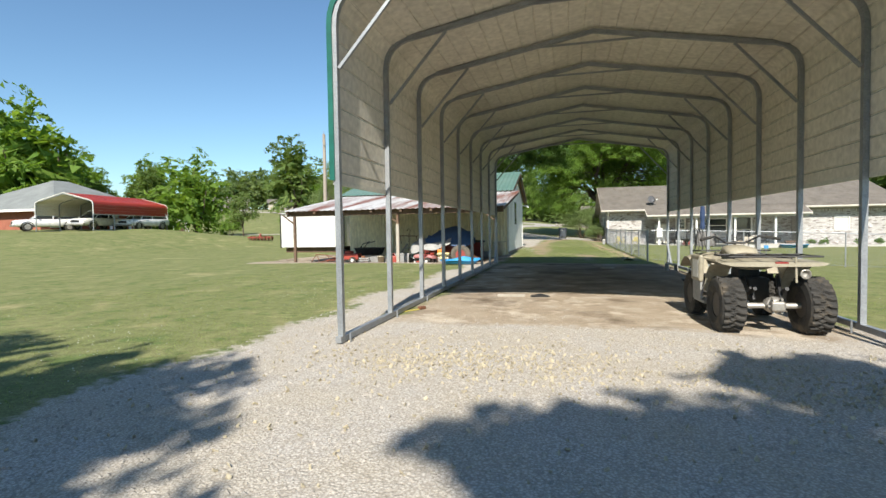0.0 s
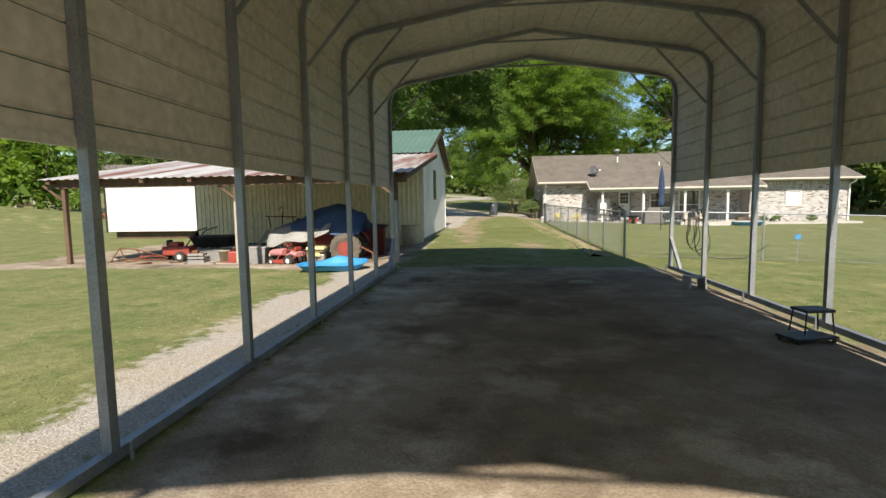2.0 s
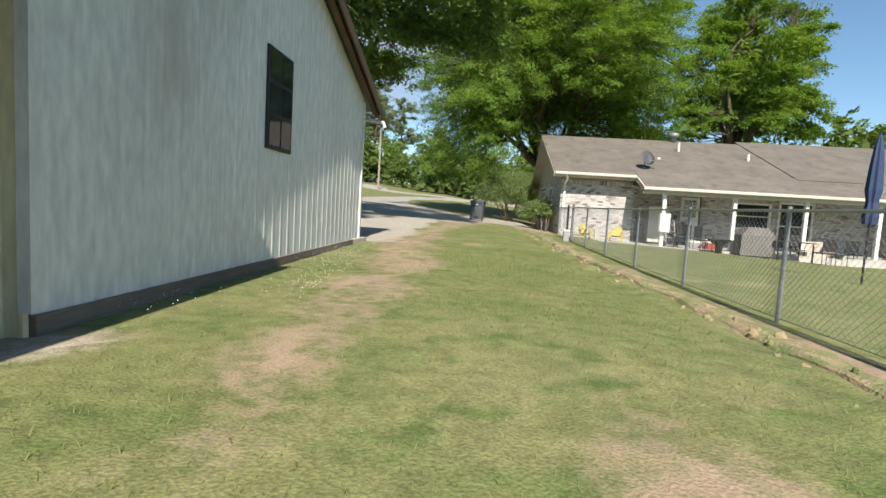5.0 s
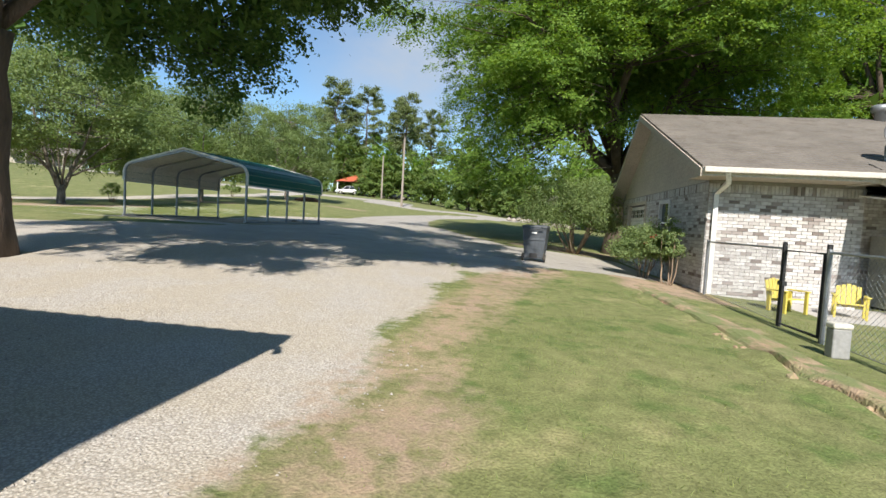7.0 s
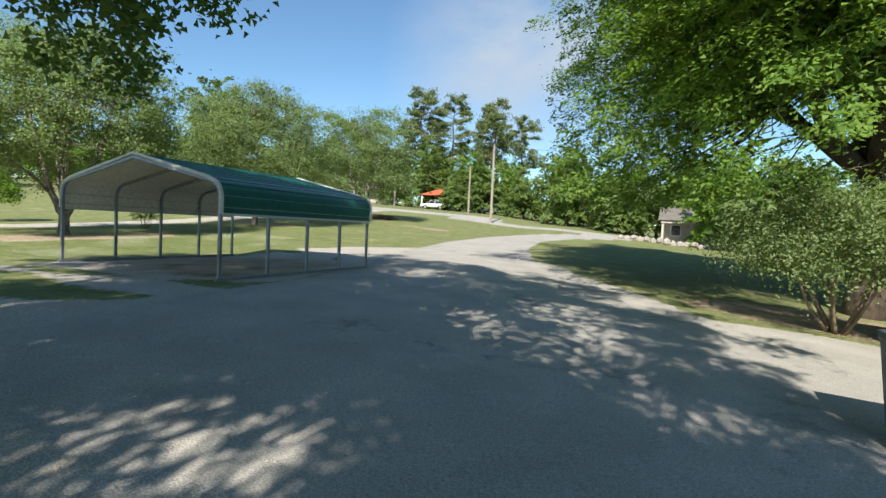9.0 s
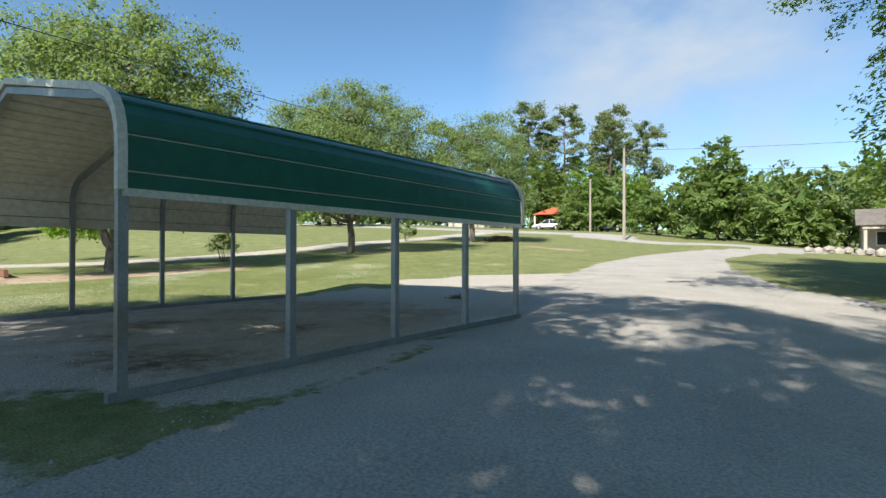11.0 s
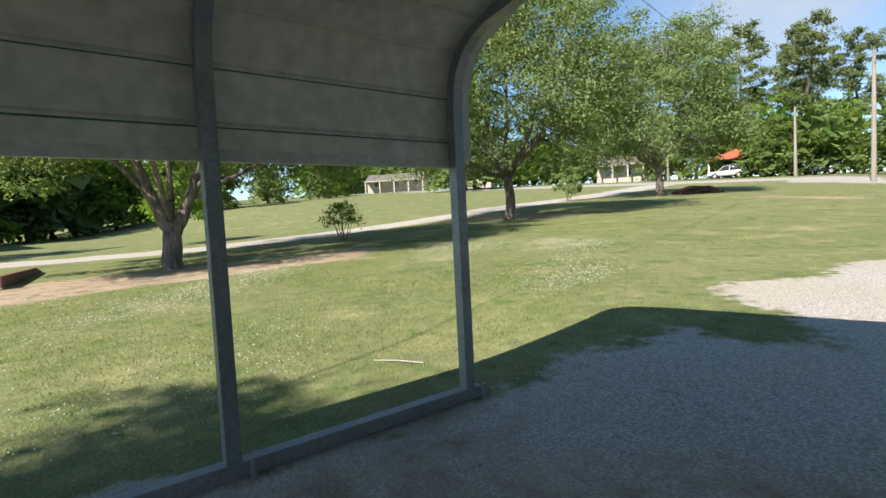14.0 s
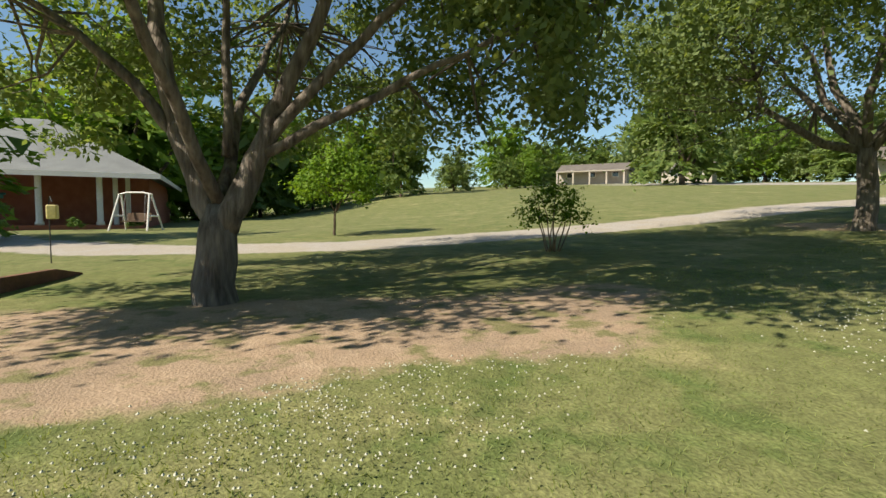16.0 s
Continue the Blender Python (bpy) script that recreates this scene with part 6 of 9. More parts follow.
def atv(x, y, turn):
    ob = thing("quad_bike", x, y, None, turn, "khaki quad bike with knobbly tyres parked on gravel", "quad bike")
    for sx in (-1, 1):
        wheel(ob, sx * 0.43, -0.62, 0.31, 0.305, 0.27, 0.14, RIM_DARK, 24, 0.017)
        wheel(ob, sx * 0.42, 0.62, 0.29, 0.28, 0.19, 0.14, RIM_DARK, 24, 0.014)
    part("rear_axle", tubes([[(-0.4, -0.62, 0.3), (0.4, -0.62, 0.3)]], 0.032), SILVER, ob)
    bm = bmesh.new()
    bmesh.ops.create_uvsphere(bm, u_segments=14, v_segments=10, radius=0.1, matrix=Matrix.Translation((0.06, -0.62, 0.31)) @ Matrix.Diagonal((1.15, 0.85, 0.95, 1)))
    box(bm, -0.01, 0.13, -0.76, -0.5, 0.25, 0.36, bevel=0.02)
    for q in range(6):
        tube(bm, [(0.06 + 0.085 * math.cos(q * 1.047), -0.73, 0.31 + 0.085 * math.sin(q * 1.047)), (0.06 + 0.085 * math.cos(q * 1.047), -0.69, 0.31 + 0.085 * math.sin(q * 1.047))], 0.014, 6)
    part("differential", bm, SILVER, ob)
    part("front_axle", tubes([[(-0.4, 0.62, 0.3), (0.4, 0.62, 0.3)], [(-0.36, 0.58, 0.42), (0.36, 0.58, 0.42)]], 0.025), BLACK, ob)
    part("frame", tubes([[(s * 0.16, -0.7, 0.5), (s * 0.17, -0.3, 0.34), (s * 0.17, 0.35, 0.32), (s * 0.15, 0.75, 0.55)] for s in (-1, 1)] + [[(s * 0.14, -0.62, 0.36), (s * 0.16, -0.45, 0.62)] for s in (-1, 1)], 0.022), BLACK, ob)
    part("engine", boxes((-0.17, 0.17, -0.25, 0.3, 0.3, 0.58), (-0.12, 0.12, -0.1, 0.2, 0.55, 0.68), bevel=0.03), BLACK, ob)
    bm = loft(bmesh.new(), [ring(0, -0.84, 0.765, 0.46, 0.012), ring(0, -0.78, 0.785, 0.54, 0.016), ring(0, -0.45, 0.80, 0.50, 0.022), ring(0, -0.28, 0.77, 0.32, 0.05), ring(0, -0.2, 0.72, 0.2, 0.05)])
    for s in (-1, 1):
        fender(bm, s * 0.42, -0.60, 0.38, 0.40, 0.24, 5, 70, 0.014)
    part("rear_mudguard", bm, KHAKI, ob)
    bm = loft(bmesh.new(), [ring(0, 0.92, 0.7, 0.36, 0.04), ring(0, 0.8, 0.77, 0.50, 0.06), ring(0, 0.55, 0.8, 0.46, 0.06), ring(0, 0.35, 0.76, 0.24, 0.07), ring(0, 0.2, 0.72, 0.16, 0.06)])
    for s in (-1, 1):
        fender(bm, s * 0.44, 0.62, 0.38, 0.40, 0.20, 40, 150, 0.018)
    part("front_mudguard", bm, KHAKI, ob)
    for s in (-1, 1):
        part("side_panel", boxes((s * 0.51 - 0.03, s * 0.51 + 0.03, 0.02, 0.4, 0.5, 0.84), bevel=0.025), KHAKI, ob)
        part("decal", boxes((s * 0.51 + s * 0.031 - 0.002, s * 0.51 + s * 0.031 + 0.002, 0.06, 0.3, 0.55, 0.78)), WHITE, ob, "white sticker panel")
        part("foot_guard", boxes((s * 0.46 - 0.06, s * 0.46 + 0.06, -0.12, 0.34, 0.24, 0.28), (s * 0.5 - 0.02, s * 0.5 + 0.02, 0.04, 0.38, 0.26, 0.51), bevel=0.012), GREY_PLASTIC, ob)
    part("seat", loft(bmesh.new(), [ring(0, -0.32, 0.80, 0.11, 0.03), ring(0, -0.26, 0.82, 0.14, 0.05), ring(0, -0.05, 0.81, 0.14, 0.06), ring(0, 0.13, 0.82, 0.12, 0.05), ring(0, 0.18, 0.82, 0.1, 0.04)]), mat("worn tan vinyl", (0.25, 0.21, 0.15), (0.17, 0.14, 0.10), 0.6, 0, 4, 30), ob, "worn tan vinyl seat", smooth=True)
    part("tank", loft(bmesh.new(), [ring(0, 0.04, 0.84, 0.15, 0.04), ring(0, 0.16, 0.87, 0.19, 0.065), ring(0, 0.4, 0.885, 0.17, 0.07), ring(0, 0.56, 0.85, 0.12, 0.05)]), KHAKI, ob, smooth=True)
    part("rear_rack", tubes([[(-0.46, -0.8, 0.86), (0.46, -0.8, 0.86), (0.46, -0.3, 0.86), (-0.46, -0.3, 0.86), (-0.46, -0.8, 0.86)]] + [[(v, -0.8, 0.86), (v, -0.3, 0.86)] for v in (-0.28, -0.1, 0.1, 0.28)] + [[(v, -0.45, 0.8), (v, -0.5, 0.86)] for v in (-0.3, 0.3)], 0.011, 6), BLACK, ob)
    part("front_rack", tubes([[(-0.42, 0.4, 0.88), (0.42, 0.4, 0.88), (0.38, 0.9, 0.86), (-0.38, 0.9, 0.86), (-0.42, 0.4, 0.88)]] + [[(v, 0.4, 0.88), (v, 0.9, 0.86)] for v in (-0.2, 0, 0.2)], 0.011, 6), BLACK, ob)
    part("handlebar", tubes([[(-0.46, 0.22, 1.03), (-0.26, 0.32, 1.07), (-0.12, 0.38, 0.98), (0.12, 0.38, 0.98), (0.26, 0.32, 1.07), (0.46, 0.22, 1.03)], [(0, 0.38, 1.0), (0, 0.5, 0.8)]], 0.014), BLACK, ob)
    for s in (-1, 1):
        part("grip", tubes([[(s * 0.32, 0.29, 1.058), (s * 0.47, 0.215, 1.028)]], 0.02), RUBBER, ob)
        part("brake_lever", tubes([[(s * 0.2, 0.38, 1.07), (s * 0.38, 0.3, 1.05)]], 0.008), SILVER, ob)
    part("tail_light", boxes((0.0, 0.13, -0.82, -0.78, 0.745, 0.805), bevel=0.012), mat("red lamp glass", (0.22, 0.02, 0.015), None, 0.25), ob, "red lamp lens")
    bm = bmesh.new()
    lathe(bm, [(0.02, 0), (0.045, 0.03), (0.055, 0.06), (0.045, 0.065), (0.03, 0.03), (0.01, 0.025)], 16, pose(0.3, -0.74, 0.67, 90, 0, 0))
    part("exhaust_end", bm, SILVER, ob)
    part("shift_lever", tubes([[(0.2, -0.8, 0.86), (0.2, -0.82, 0.58)]], 0.012), KHAKI, ob)
    return ob


atv(1.77, 2.12, 2)


def tractor(x, y, turn):
    """An old farm tractor with a tarpaulin over it."""
    ob = thing("tractor", x, y, None, turn, "old red farm tractor under a blue and grey tarpaulin", "tractor")
    for s in (-1, 1):
        wheel(ob, s * 0.62, 0.0, 0.48, 0.48, 0.27, 0.25, RED_DULL, 18, 0.028, 0.0, "dust-covered tyre", DUSTY)
    for s in (-1, 1):
        wheel(ob, s * 0.45, 1.75, 0.30, 0.30, 0.15, 0.17, RED_DULL, 0)
    part("axle", tubes([[(-0.55, 0, 0.52), (0.55, 0, 0.52)], [(-0.4, 1.75, 0.3), (0.4, 1.75, 0.3)]], 0.06), RED_PAINT, ob)
    part("body", loft(bmesh.new(), [ring(0, -0.3, 0.62, 0.2, 0.2), ring(0, 0.3, 0.68, 0.2, 0.24), ring(0, 0.9, 0.85, 0.2, 0.28), ring(0, 1.9, 0.85, 0.19, 0.27)]), RED_PAINT, ob)
    part("mudguard", fender(bmesh.new(), 0.58, 0.0, 0.48, 0.56, 0.3, 15, 165, 0.03), RED_DULL, ob)
    part("hitch", tubes([[(-0.2, -0.4, 0.5), (-0.3, -0.85, 0.28)], [(0.2, -0.4, 0.5), (0.3, -0.85, 0.28)], [(-0.34, -0.85, 0.28), (0.34, -0.85, 0.28)], [(-0.25, -0.8, 0.28), (-0.3, -0.85, 0.02)]], 0.03), RUST, ob)
    rng = np.random.default_rng(9)

    def cover(name, y0, y1, peak, wide, low, material):
        bm = bmesh.new()
        rows = []
        ny, nx = 16, 20
        for i in range(ny + 1):
            t = i / ny
            yy = y0 + (y1 - y0) * t
            row = []
            for j in range(nx + 1):
                u = j / nx * 2 - 1
                h = peak(t)
                edge = low(t) + 0.05 * math.sin(9 * t + 4 * u)
                v = abs(u) ** 1.7
                z = h * (1 - v) + edge * v + 0.035 * math.sin(7 * yy + 5 * u) + 0.025 * math.sin(13 * u + 3 * yy)
                row.append(bm.verts.new((wide(t) * math.copysign(abs(u) ** 0.75, u), yy + 0.04 * math.sin(6 * u), z)))
            rows.append(row)
        for a, b in zip(rows, rows[1:]):
            for j in range(nx):
                bm.faces.new((a[j], a[j + 1], b[j + 1], b[j]))
        e = bmesh.ops.extrude_face_region(bm, geom=list(bm.faces))
        bmesh.ops.translate(bm, vec=(0, 0, -0.012), verts=[v for v in e["geom"] if isinstance(v, bmesh.types.BMVert)])
        bmesh.ops.recalc_face_normals(bm, faces=list(bm.faces))
        return part(name, bm, material, ob, smooth=True)

    cover("tarpaulin", -0.6, 1.75, lambda t: 1.56 + 0.38 * math.sin(math.pi * min(1, t * 1.1)) - 0.12 * t, lambda t: 0.72 - 0.1 * t, lambda t: 1.05 - 0.12 * math.sin(5 * t), TARP_BLUE)
    cover("tarpaulin", 0.45, 2.5, lambda t: 1.46 - 0.32 * t * t, lambda t: 0.84 - 0.12 * t, lambda t: 1.05 - 0.4 * min(1.0, 1.6 * t) - 0.05 * math.sin(7 * t), TARP_GREY)
    return ob


tractor(-4.58, 15.42, 95).scale = (0.81, 0.81, 0.81)


def riding_mower(x, y, turn):
    ob = thing("riding_mower", x, y, None, turn, "sun-bleached red riding mower on bare earth", "mower")
    for s in (-1, 1):
        wheel(ob, s * 0.36, -0.45, 0.22, 0.22, 0.2, 0.1, WHITE, 14, 0.01)
        wheel(ob, s * 0.32, 0.5, 0.15, 0.15, 0.12, 0.07, WHITE, 0)
    part("hood", loft(bmesh.new(), [ring(0, 0.0, 0.52, 0.24, 0.13), ring(0, 0.1, 0.53, 0.26, 0.15), ring(0, 0.6, 0.5, 0.25, 0.13), ring(0, 0.72, 0.47, 0.2, 0.1)]), PINK_PAINT, ob)
    part("grille", boxes((-0.2, 0.2, 0.7, 0.74, 0.34, 0.46), bevel=0.01), WHITE, ob)
    part("deck", boxes((-0.46, 0.46, -0.3, 0.32, 0.1, 0.24), bevel=0.04), RED_PAINT, ob)
    part("rear_body", loft(bmesh.new(), [ring(0, -0.75, 0.45, 0.3, 0.08), ring(0, -0.5, 0.52, 0.34, 0.1), ring(0, -0.2, 0.4, 0.25, 0.08)]), PINK_PAINT, ob)
    part("seat", boxes((-0.18, 0.18, -0.6, -0.22, 0.58, 0.64), (-0.18, 0.18, -0.66, -0.58, 0.6, 0.76), bevel=0.03), RED_PAINT, ob)
    part("steering_column", tubes([[(0, 0.0, 0.5), (0, -0.12, 0.82)]], 0.03), RED_PAINT, ob)
    bm = bmesh.new()
    tube(bm, [(0.17 * math.cos(a), -0.13 + 0.15 * math.sin(a), 0.84 + 0.07 * math.sin(a)) for a in np.linspace(0, 2 * math.pi, 20, endpoint=False)], 0.016, 6, close=True)
    part("steering_wheel", bm, RED_PAINT, ob)
    return ob


riding_mower(-5.85, 14.2, 70).scale = (0.62, 0.62, 0.62)


def generator(x, y, turn):
    ob = thing("generator", x, y, None, turn, "pale yellow portable generator in a tube frame", "generator")
    part("frame", tubes([[(s * 0.34, -0.25, 0.05), (s * 0.34, -0.25, 0.5), (s * 0.34, 0.25, 0.5), (s * 0.34, 0.25, 0.05), (s * 0.34, -0.25, 0.05)] for s in (-1, 1)] + [[(-0.34, v, h), (0.34, v, h)] for v, h in ((-0.25, 0.05), (0.25, 0.05), (-0.25, 0.5), (0.25, 0.5))], 0.016), BLACK, ob)
    part("tank", boxes((-0.3, 0.3, -0.22, 0.22, 0.42, 0.6), bevel=0.05), YELLOW_PAINT, ob)
    part("badge", boxes((-0.16, 0.16, -0.245, -0.235, 0.3, 0.42), bevel=0.01), YELLOW_PAINT, ob)
    part("motor", boxes((-0.28, 0.02, -0.16, 0.16, 0.1, 0.4), (0.04, 0.28, -0.14, 0.14, 0.12, 0.36), bevel=0.03), SILVER, ob)
    return ob


generator(-5.08, 14.25, 5).scale = (0.78, 0.78, 0.78)
sack = thing("fuel_can", -5.3, 14.5, None, 0, "orange plastic fuel can behind the generator", "fuel can")
part("body", boxes((-0.14, 0.14, -0.1, 0.1, 0.45, 0.82), bevel=0.05), ORANGE, sack)
part("stand", boxes((-0.2, 0.2, -0.12, 0.12, 0.0, 0.45), bevel=0.02), RUST, sack)
sack.scale = (0.65, 0.65, 0.75)
part("spout", tubes([[(0.08, 0, 0.8), (0.16, -0.03, 1.0)]], 0.02), ORANGE, sack)


def kiddie_pool(x, y, turn):
    ob = thing("wading_pool", x, y, None, turn, "bright blue plastic wading pool, tipped and folded", "wading pool")
    bm = bmesh.new()
    n, rings = 36, []
    for k, (r, z) in enumerate(((0.02, 0.05), (0.55, 0.05), (0.62, 0.12), (0.70, 0.30), (0.76, 0.31), (0.77, 0.28), (0.72, 0.27), (0.64, 0.09), (0.56, 0.025), (0.02, 0.025))):
        row = []
        for j in range(n):
            a = 2 * math.pi * j / n
            w = 1 + 0.03 * math.sin(10 * a) * (0.1 < z < 0.3)
            xx, yy = r * w * math.cos(a), r * w * math.sin(a)
            fold = abs(xx) ** 1.5 * 0.07 + 0.20 * max(0.0, yy) * math.exp(-((xx - 0.25) / 0.35) ** 2)
            row.append(bm.verts.new((xx * 0.95, yy * 0.55, z * 0.42 + fold * r / 0.76 + 0.03 * math.sin(3 * a + 1) * r)))
        rings.append(row)
    for a, b in zip(rings, rings[1:]):
        for j in range(n):
            bm.faces.new((a[j], a[(j + 1) % n], b[(j + 1) % n], b[j]))
    bmesh.ops.recalc_face_normals(bm, faces=list(bm.faces))
    part("shell", bm, BLUE_POOL, ob, smooth=True)
    return ob


kiddie_pool(-3.95, 12.1, 30)


def tote(x, y, turn, label, body, lid, size=(0.6, 0.42, 0.4)):
    ob = thing("storage_tote", x, y, None, turn, label, "storage tote")
    w, d, h = size
    bm = bmesh.new()
    loft(bm, [[(-w * .43, -d * .43, 0), (w * .43, -d * .43, 0), (w * .43, d * .43, 0), (-w * .43, d * .43, 0)], [(-w * .5, -d * .5, h), (w * .5, -d * .5, h), (w * .5, d * .5, h), (-w * .5, d * .5, h)]])
    part("body", bm, body, ob)
    part("lid", boxes((-w * .53, w * .53, -d * .53, d * .53, h, h + 0.05), bevel=0.015), lid, ob)
    return ob


tote(-7.0, 14.95, 8, "grey plastic storage tote with a lid on bare earth", GREY_PLASTIC, GREY_PLASTIC)
tote(-8.6, 15.7, -5, "flat grey storage tote beside the post", GREY_PLASTIC, GREY_PLASTIC, (0.8, 0.5, 0.28))
tote(-7.7, 16.5, 12, "dark green lidded box under the lean-to", mat("dark green plastic", (0.03, 0.06, 0.045), None, 0.6), mat("green lid plastic", (0.06, 0.1, 0.08), None, 0.5), (1.0, 0.6, 0.35))
can = thing("gas_can", -7.3, 14.5, None, 12, "faded red metal can on bare earth", "gas can")
part("body", boxes((-0.2, 0.2, -0.13, 0.13, 0, 0.36), bevel=0.03), RED_PAINT, can)
part("handle", tubes([[(-0.1, 0, 0.36), (-0.1, 0, 0.44), (0.1, 0, 0.44), (0.1, 0, 0.36)]], 0.012), RED_PAINT, can)
bm = bmesh.new()
lathe(bm, [(0.24, 0), (0.27, 0.06), (0.29, 0.62), (0.31, 0.64), (0.31, 0.68), (0.27, 0.68), (0.25, 0.1), (0.02, 0.08)], 22)
tub = thing("waste_barrel", -3.45, 18.75, None, 0, "dirty cream plastic barrel by the barn corner", "barrel")
part("body", bm, CREAM_TUB, tub, smooth=True)
part("rim", (lambda b: (tube(b, [(0.3 * math.cos(a), 0.3 * math.sin(a), 0.67) for a in np.linspace(0, 2 * math.pi, 22, endpoint=False)], 0.018, 6, close=True), b)[1])(bmesh.new()), GREY_PLASTIC, tub)
bm = bmesh.new()
lathe(bm, [(0.30, 0), (0.33, 0.2), (0.34, 0.34), (0.36, 0.36), (0.33, 0.36), (0.3, 0.05), (0.02, 0.04)], 22, Matrix.Diagonal((1.5, 0.9, 1, 1)))
tank = thing("wash_tub", -4.35, 18.7, None, 0, "galvanised wash tub against the barn wall", "tub")
part("body", bm, GALV, tank, smooth=True)
chest = thing("tool_chest", -4.35, 16.9, None, 8, "dark red chest with a black sloping lid", "chest")
part("body", boxes((-0.42, 0.42, -0.35, 0.35, 0, 0.85), bevel=0.02), mat("dark red boards", (0.19, 0.03, 0.022), (0.13, 0.02, 0.016), 0.7, 0, 2, 20, 0.2), chest)
part("lid", prism(bmesh.new(), [(-0.5, 0.85), (0.5, 0.85), (0.5, 0.9), (-0.5, 1.02)], -0.42, 0.42), BLACK, chest)
dolly = thing("hand_truck", -7.35, 15.9, None, 20, "weathered wooden hand truck leaning on boxes", "hand truck")
for s in (-1, 1):
    part("rail", tubes([[(-0.32, s * 0.16, 0.02), (0.25, s * 0.14, 0.82)]], 0.035, square=True), GREY_WOOD, dolly)
for t in (0.25, 0.55, 0.9):
    part("rung", tubes([[(-0.32 + 0.57 * t, -0.16, 0.02 + 0.8 * t), (-0.32 + 0.57 * t, 0.16, 0.02 + 0.8 * t)]], 0.02, square=True), GREY_WOOD, dolly)
part("handle", tubes([[(0.1, -0.15, 0.62), (0.42, -0.15, 0.66), (0.42, 0.15, 0.66), (0.1, 0.15, 0.62)]], 0.016), SILVER, dolly)
rack = thing("tool_rack", -8.0, 18.9, None, 0, "rusty iron stand with hooks against the barn wall", "tool rack")
part("post", tubes([[(0, 0, -0.02), (0.02, 0.05, 1.25)]], 0.02), RUST, rack)
part("arm", tubes([[(-0.55, 0, 1.15), (0.55, 0.02, 1.12)], [(-0.45, 0, 1.15), (-0.38, 0, 0.75)], [(0.4, 0, 1.13), (0.5, 0, 0.7)]], 0.018), RUST, rack)
part("hook", tubes([[(0.02, 0.05, 1.2), (0.08, 0.05, 1.4), (0.0, 0.05, 1.48), (-0.08, 0.05, 1.38)]], 0.014), RUST, rack)


def tiller(x, y, turn):
    ob = thing("tiller", x, y, None, turn, "red garden tiller with black wheels on bare earth", "tiller")
    part("body", boxes((-0.42, 0.42, -0.2, 0.2, 0.16, 0.42), bevel=0.04), RED_PAINT, ob)
    part("engine", boxes((-0.26, 0.06, -0.14, 0.14, 0.4, 0.54), bevel=0.04), RED_PAINT, ob)
    part("air_filter", boxes((-0.36, -0.24, -0.1, 0.06, 0.38, 0.6), bevel=0.03), BLACK, ob)
    part("handle", tubes([[(0.3, -0.16, 0.4), (0.7, -0.2, 0.85), (1.05, -0.24, 0.95)], [(0.3, 0.16, 0.4), (0.7, 0.2, 0.85), (1.05, 0.24, 0.95)]], 0.018), BLACK, ob)
    wheel(ob, 0.2, -0.28, 0.14, 0.14, 0.09, 0.07, WHITE, 10, 0.01, 90)
    wheel(ob, 0.2, 0.28, 0.14, 0.14, 0.09, 0.07, WHITE, 10, 0.01, 90)
    part("tines", tubes([[(-0.5, 0, 0.1), (-0.95, 0.1, 0.2), (-1.3, 0.15, 0.05)], [(-0.5, -0.1, 0.15), (-1.2, -0.12, 0.12)]], 0.025), RED_PAINT, ob)
    return ob


tiller(-9.6, 15.6, -4)
cart = thing("yard_cart", -9.2, 16.8, None, 6, "black plastic yard cart behind the tiller", "cart")
part("tray", loft(bmesh.new(), [[(-0.5, -0.3, 0.3), (0.5, -0.3, 0.3), (0.5, 0.3, 0.3), (-0.5, 0.3, 0.3)], [(-0.62, -0.4, 0.62), (0.62, -0.4, 0.62), (0.62, 0.4, 0.62), (-0.62, 0.4, 0.62)]]), BLACK, cart)
part("rim", tubes([[(-0.62, -0.4, 0.62), (0.62, -0.4, 0.62), (0.62, 0.4, 0.62), (-0.62, 0.4, 0.62), (-0.62, -0.4, 0.62)]], 0.02), BLACK, cart)
for s in (-1, 1):
    wheel(cart, -0.2, s * 0.36, 0.16, 0.16, 0.08, 0.08, WHITE, 0, 0.01, 90)
tree("young_tree", -30.5, 37.3, 71, 4.1, 1.25, 0.9, 0.06, LEAF_E, "young leafy tree on the open lawn", 70, 60, 0.26, 0.13, 5, low=0.5)
harrow = thing("disc_harrow", -26.4, 33.9, None, 20, "rusty red disc harrow standing on the lawn", "harrow")
part("frame", tubes([[(-1.3, -0.4, 0.42), (1.3, -0.3, 0.42)], [(-1.3, 0.5, 0.42), (1.3, 0.6, 0.42)], [(-0.9, -0.4, 0.42), (-0.9, 0.5, 0.42)], [(0.9, -0.3, 0.42), (0.9, 0.6, 0.42)], [(0, -0.4, 0.42), (0.1, -0.2, 0.8), (0, 0.5, 0.42)]], 0.05, square=True), RED_PAINT, harrow)
for k in range(7):
    for yy in (-0.38, 0.52):
        bm = bmesh.new()
        lathe(bm, [(0.02, -0.01), (0.2, 0.0), (0.28, 0.05), (0.28, 0.06), (0.2, 0.015), (0.02, 0.01)], 14, pose(-1.2 + 0.4 * k, yy, 0.26, 0, 90, 12 if yy < 0 else -12))
        part("disc", bm, RED_PAINT if k % 2 else RUST, harrow)
part("axle", tubes([[(-1.3, -0.38, 0.26), (1.3, -0.38, 0.26)], [(-1.3, 0.52, 0.26), (1.3, 0.52, 0.26)], [(-1.0, -0.38, 0.26), (-1.0, -0.4, 0.42)], [(1.0, 0.52, 0.26), (1.0, 0.55, 0.42)]], 0.025), RUST, harrow)
harrow.scale = (0.75, 0.75, 0.75)
bike = thing("iron_frame", -10.6, 15.0, None, 10, "rusty bent iron frame lying on the ground", "scrap iron")
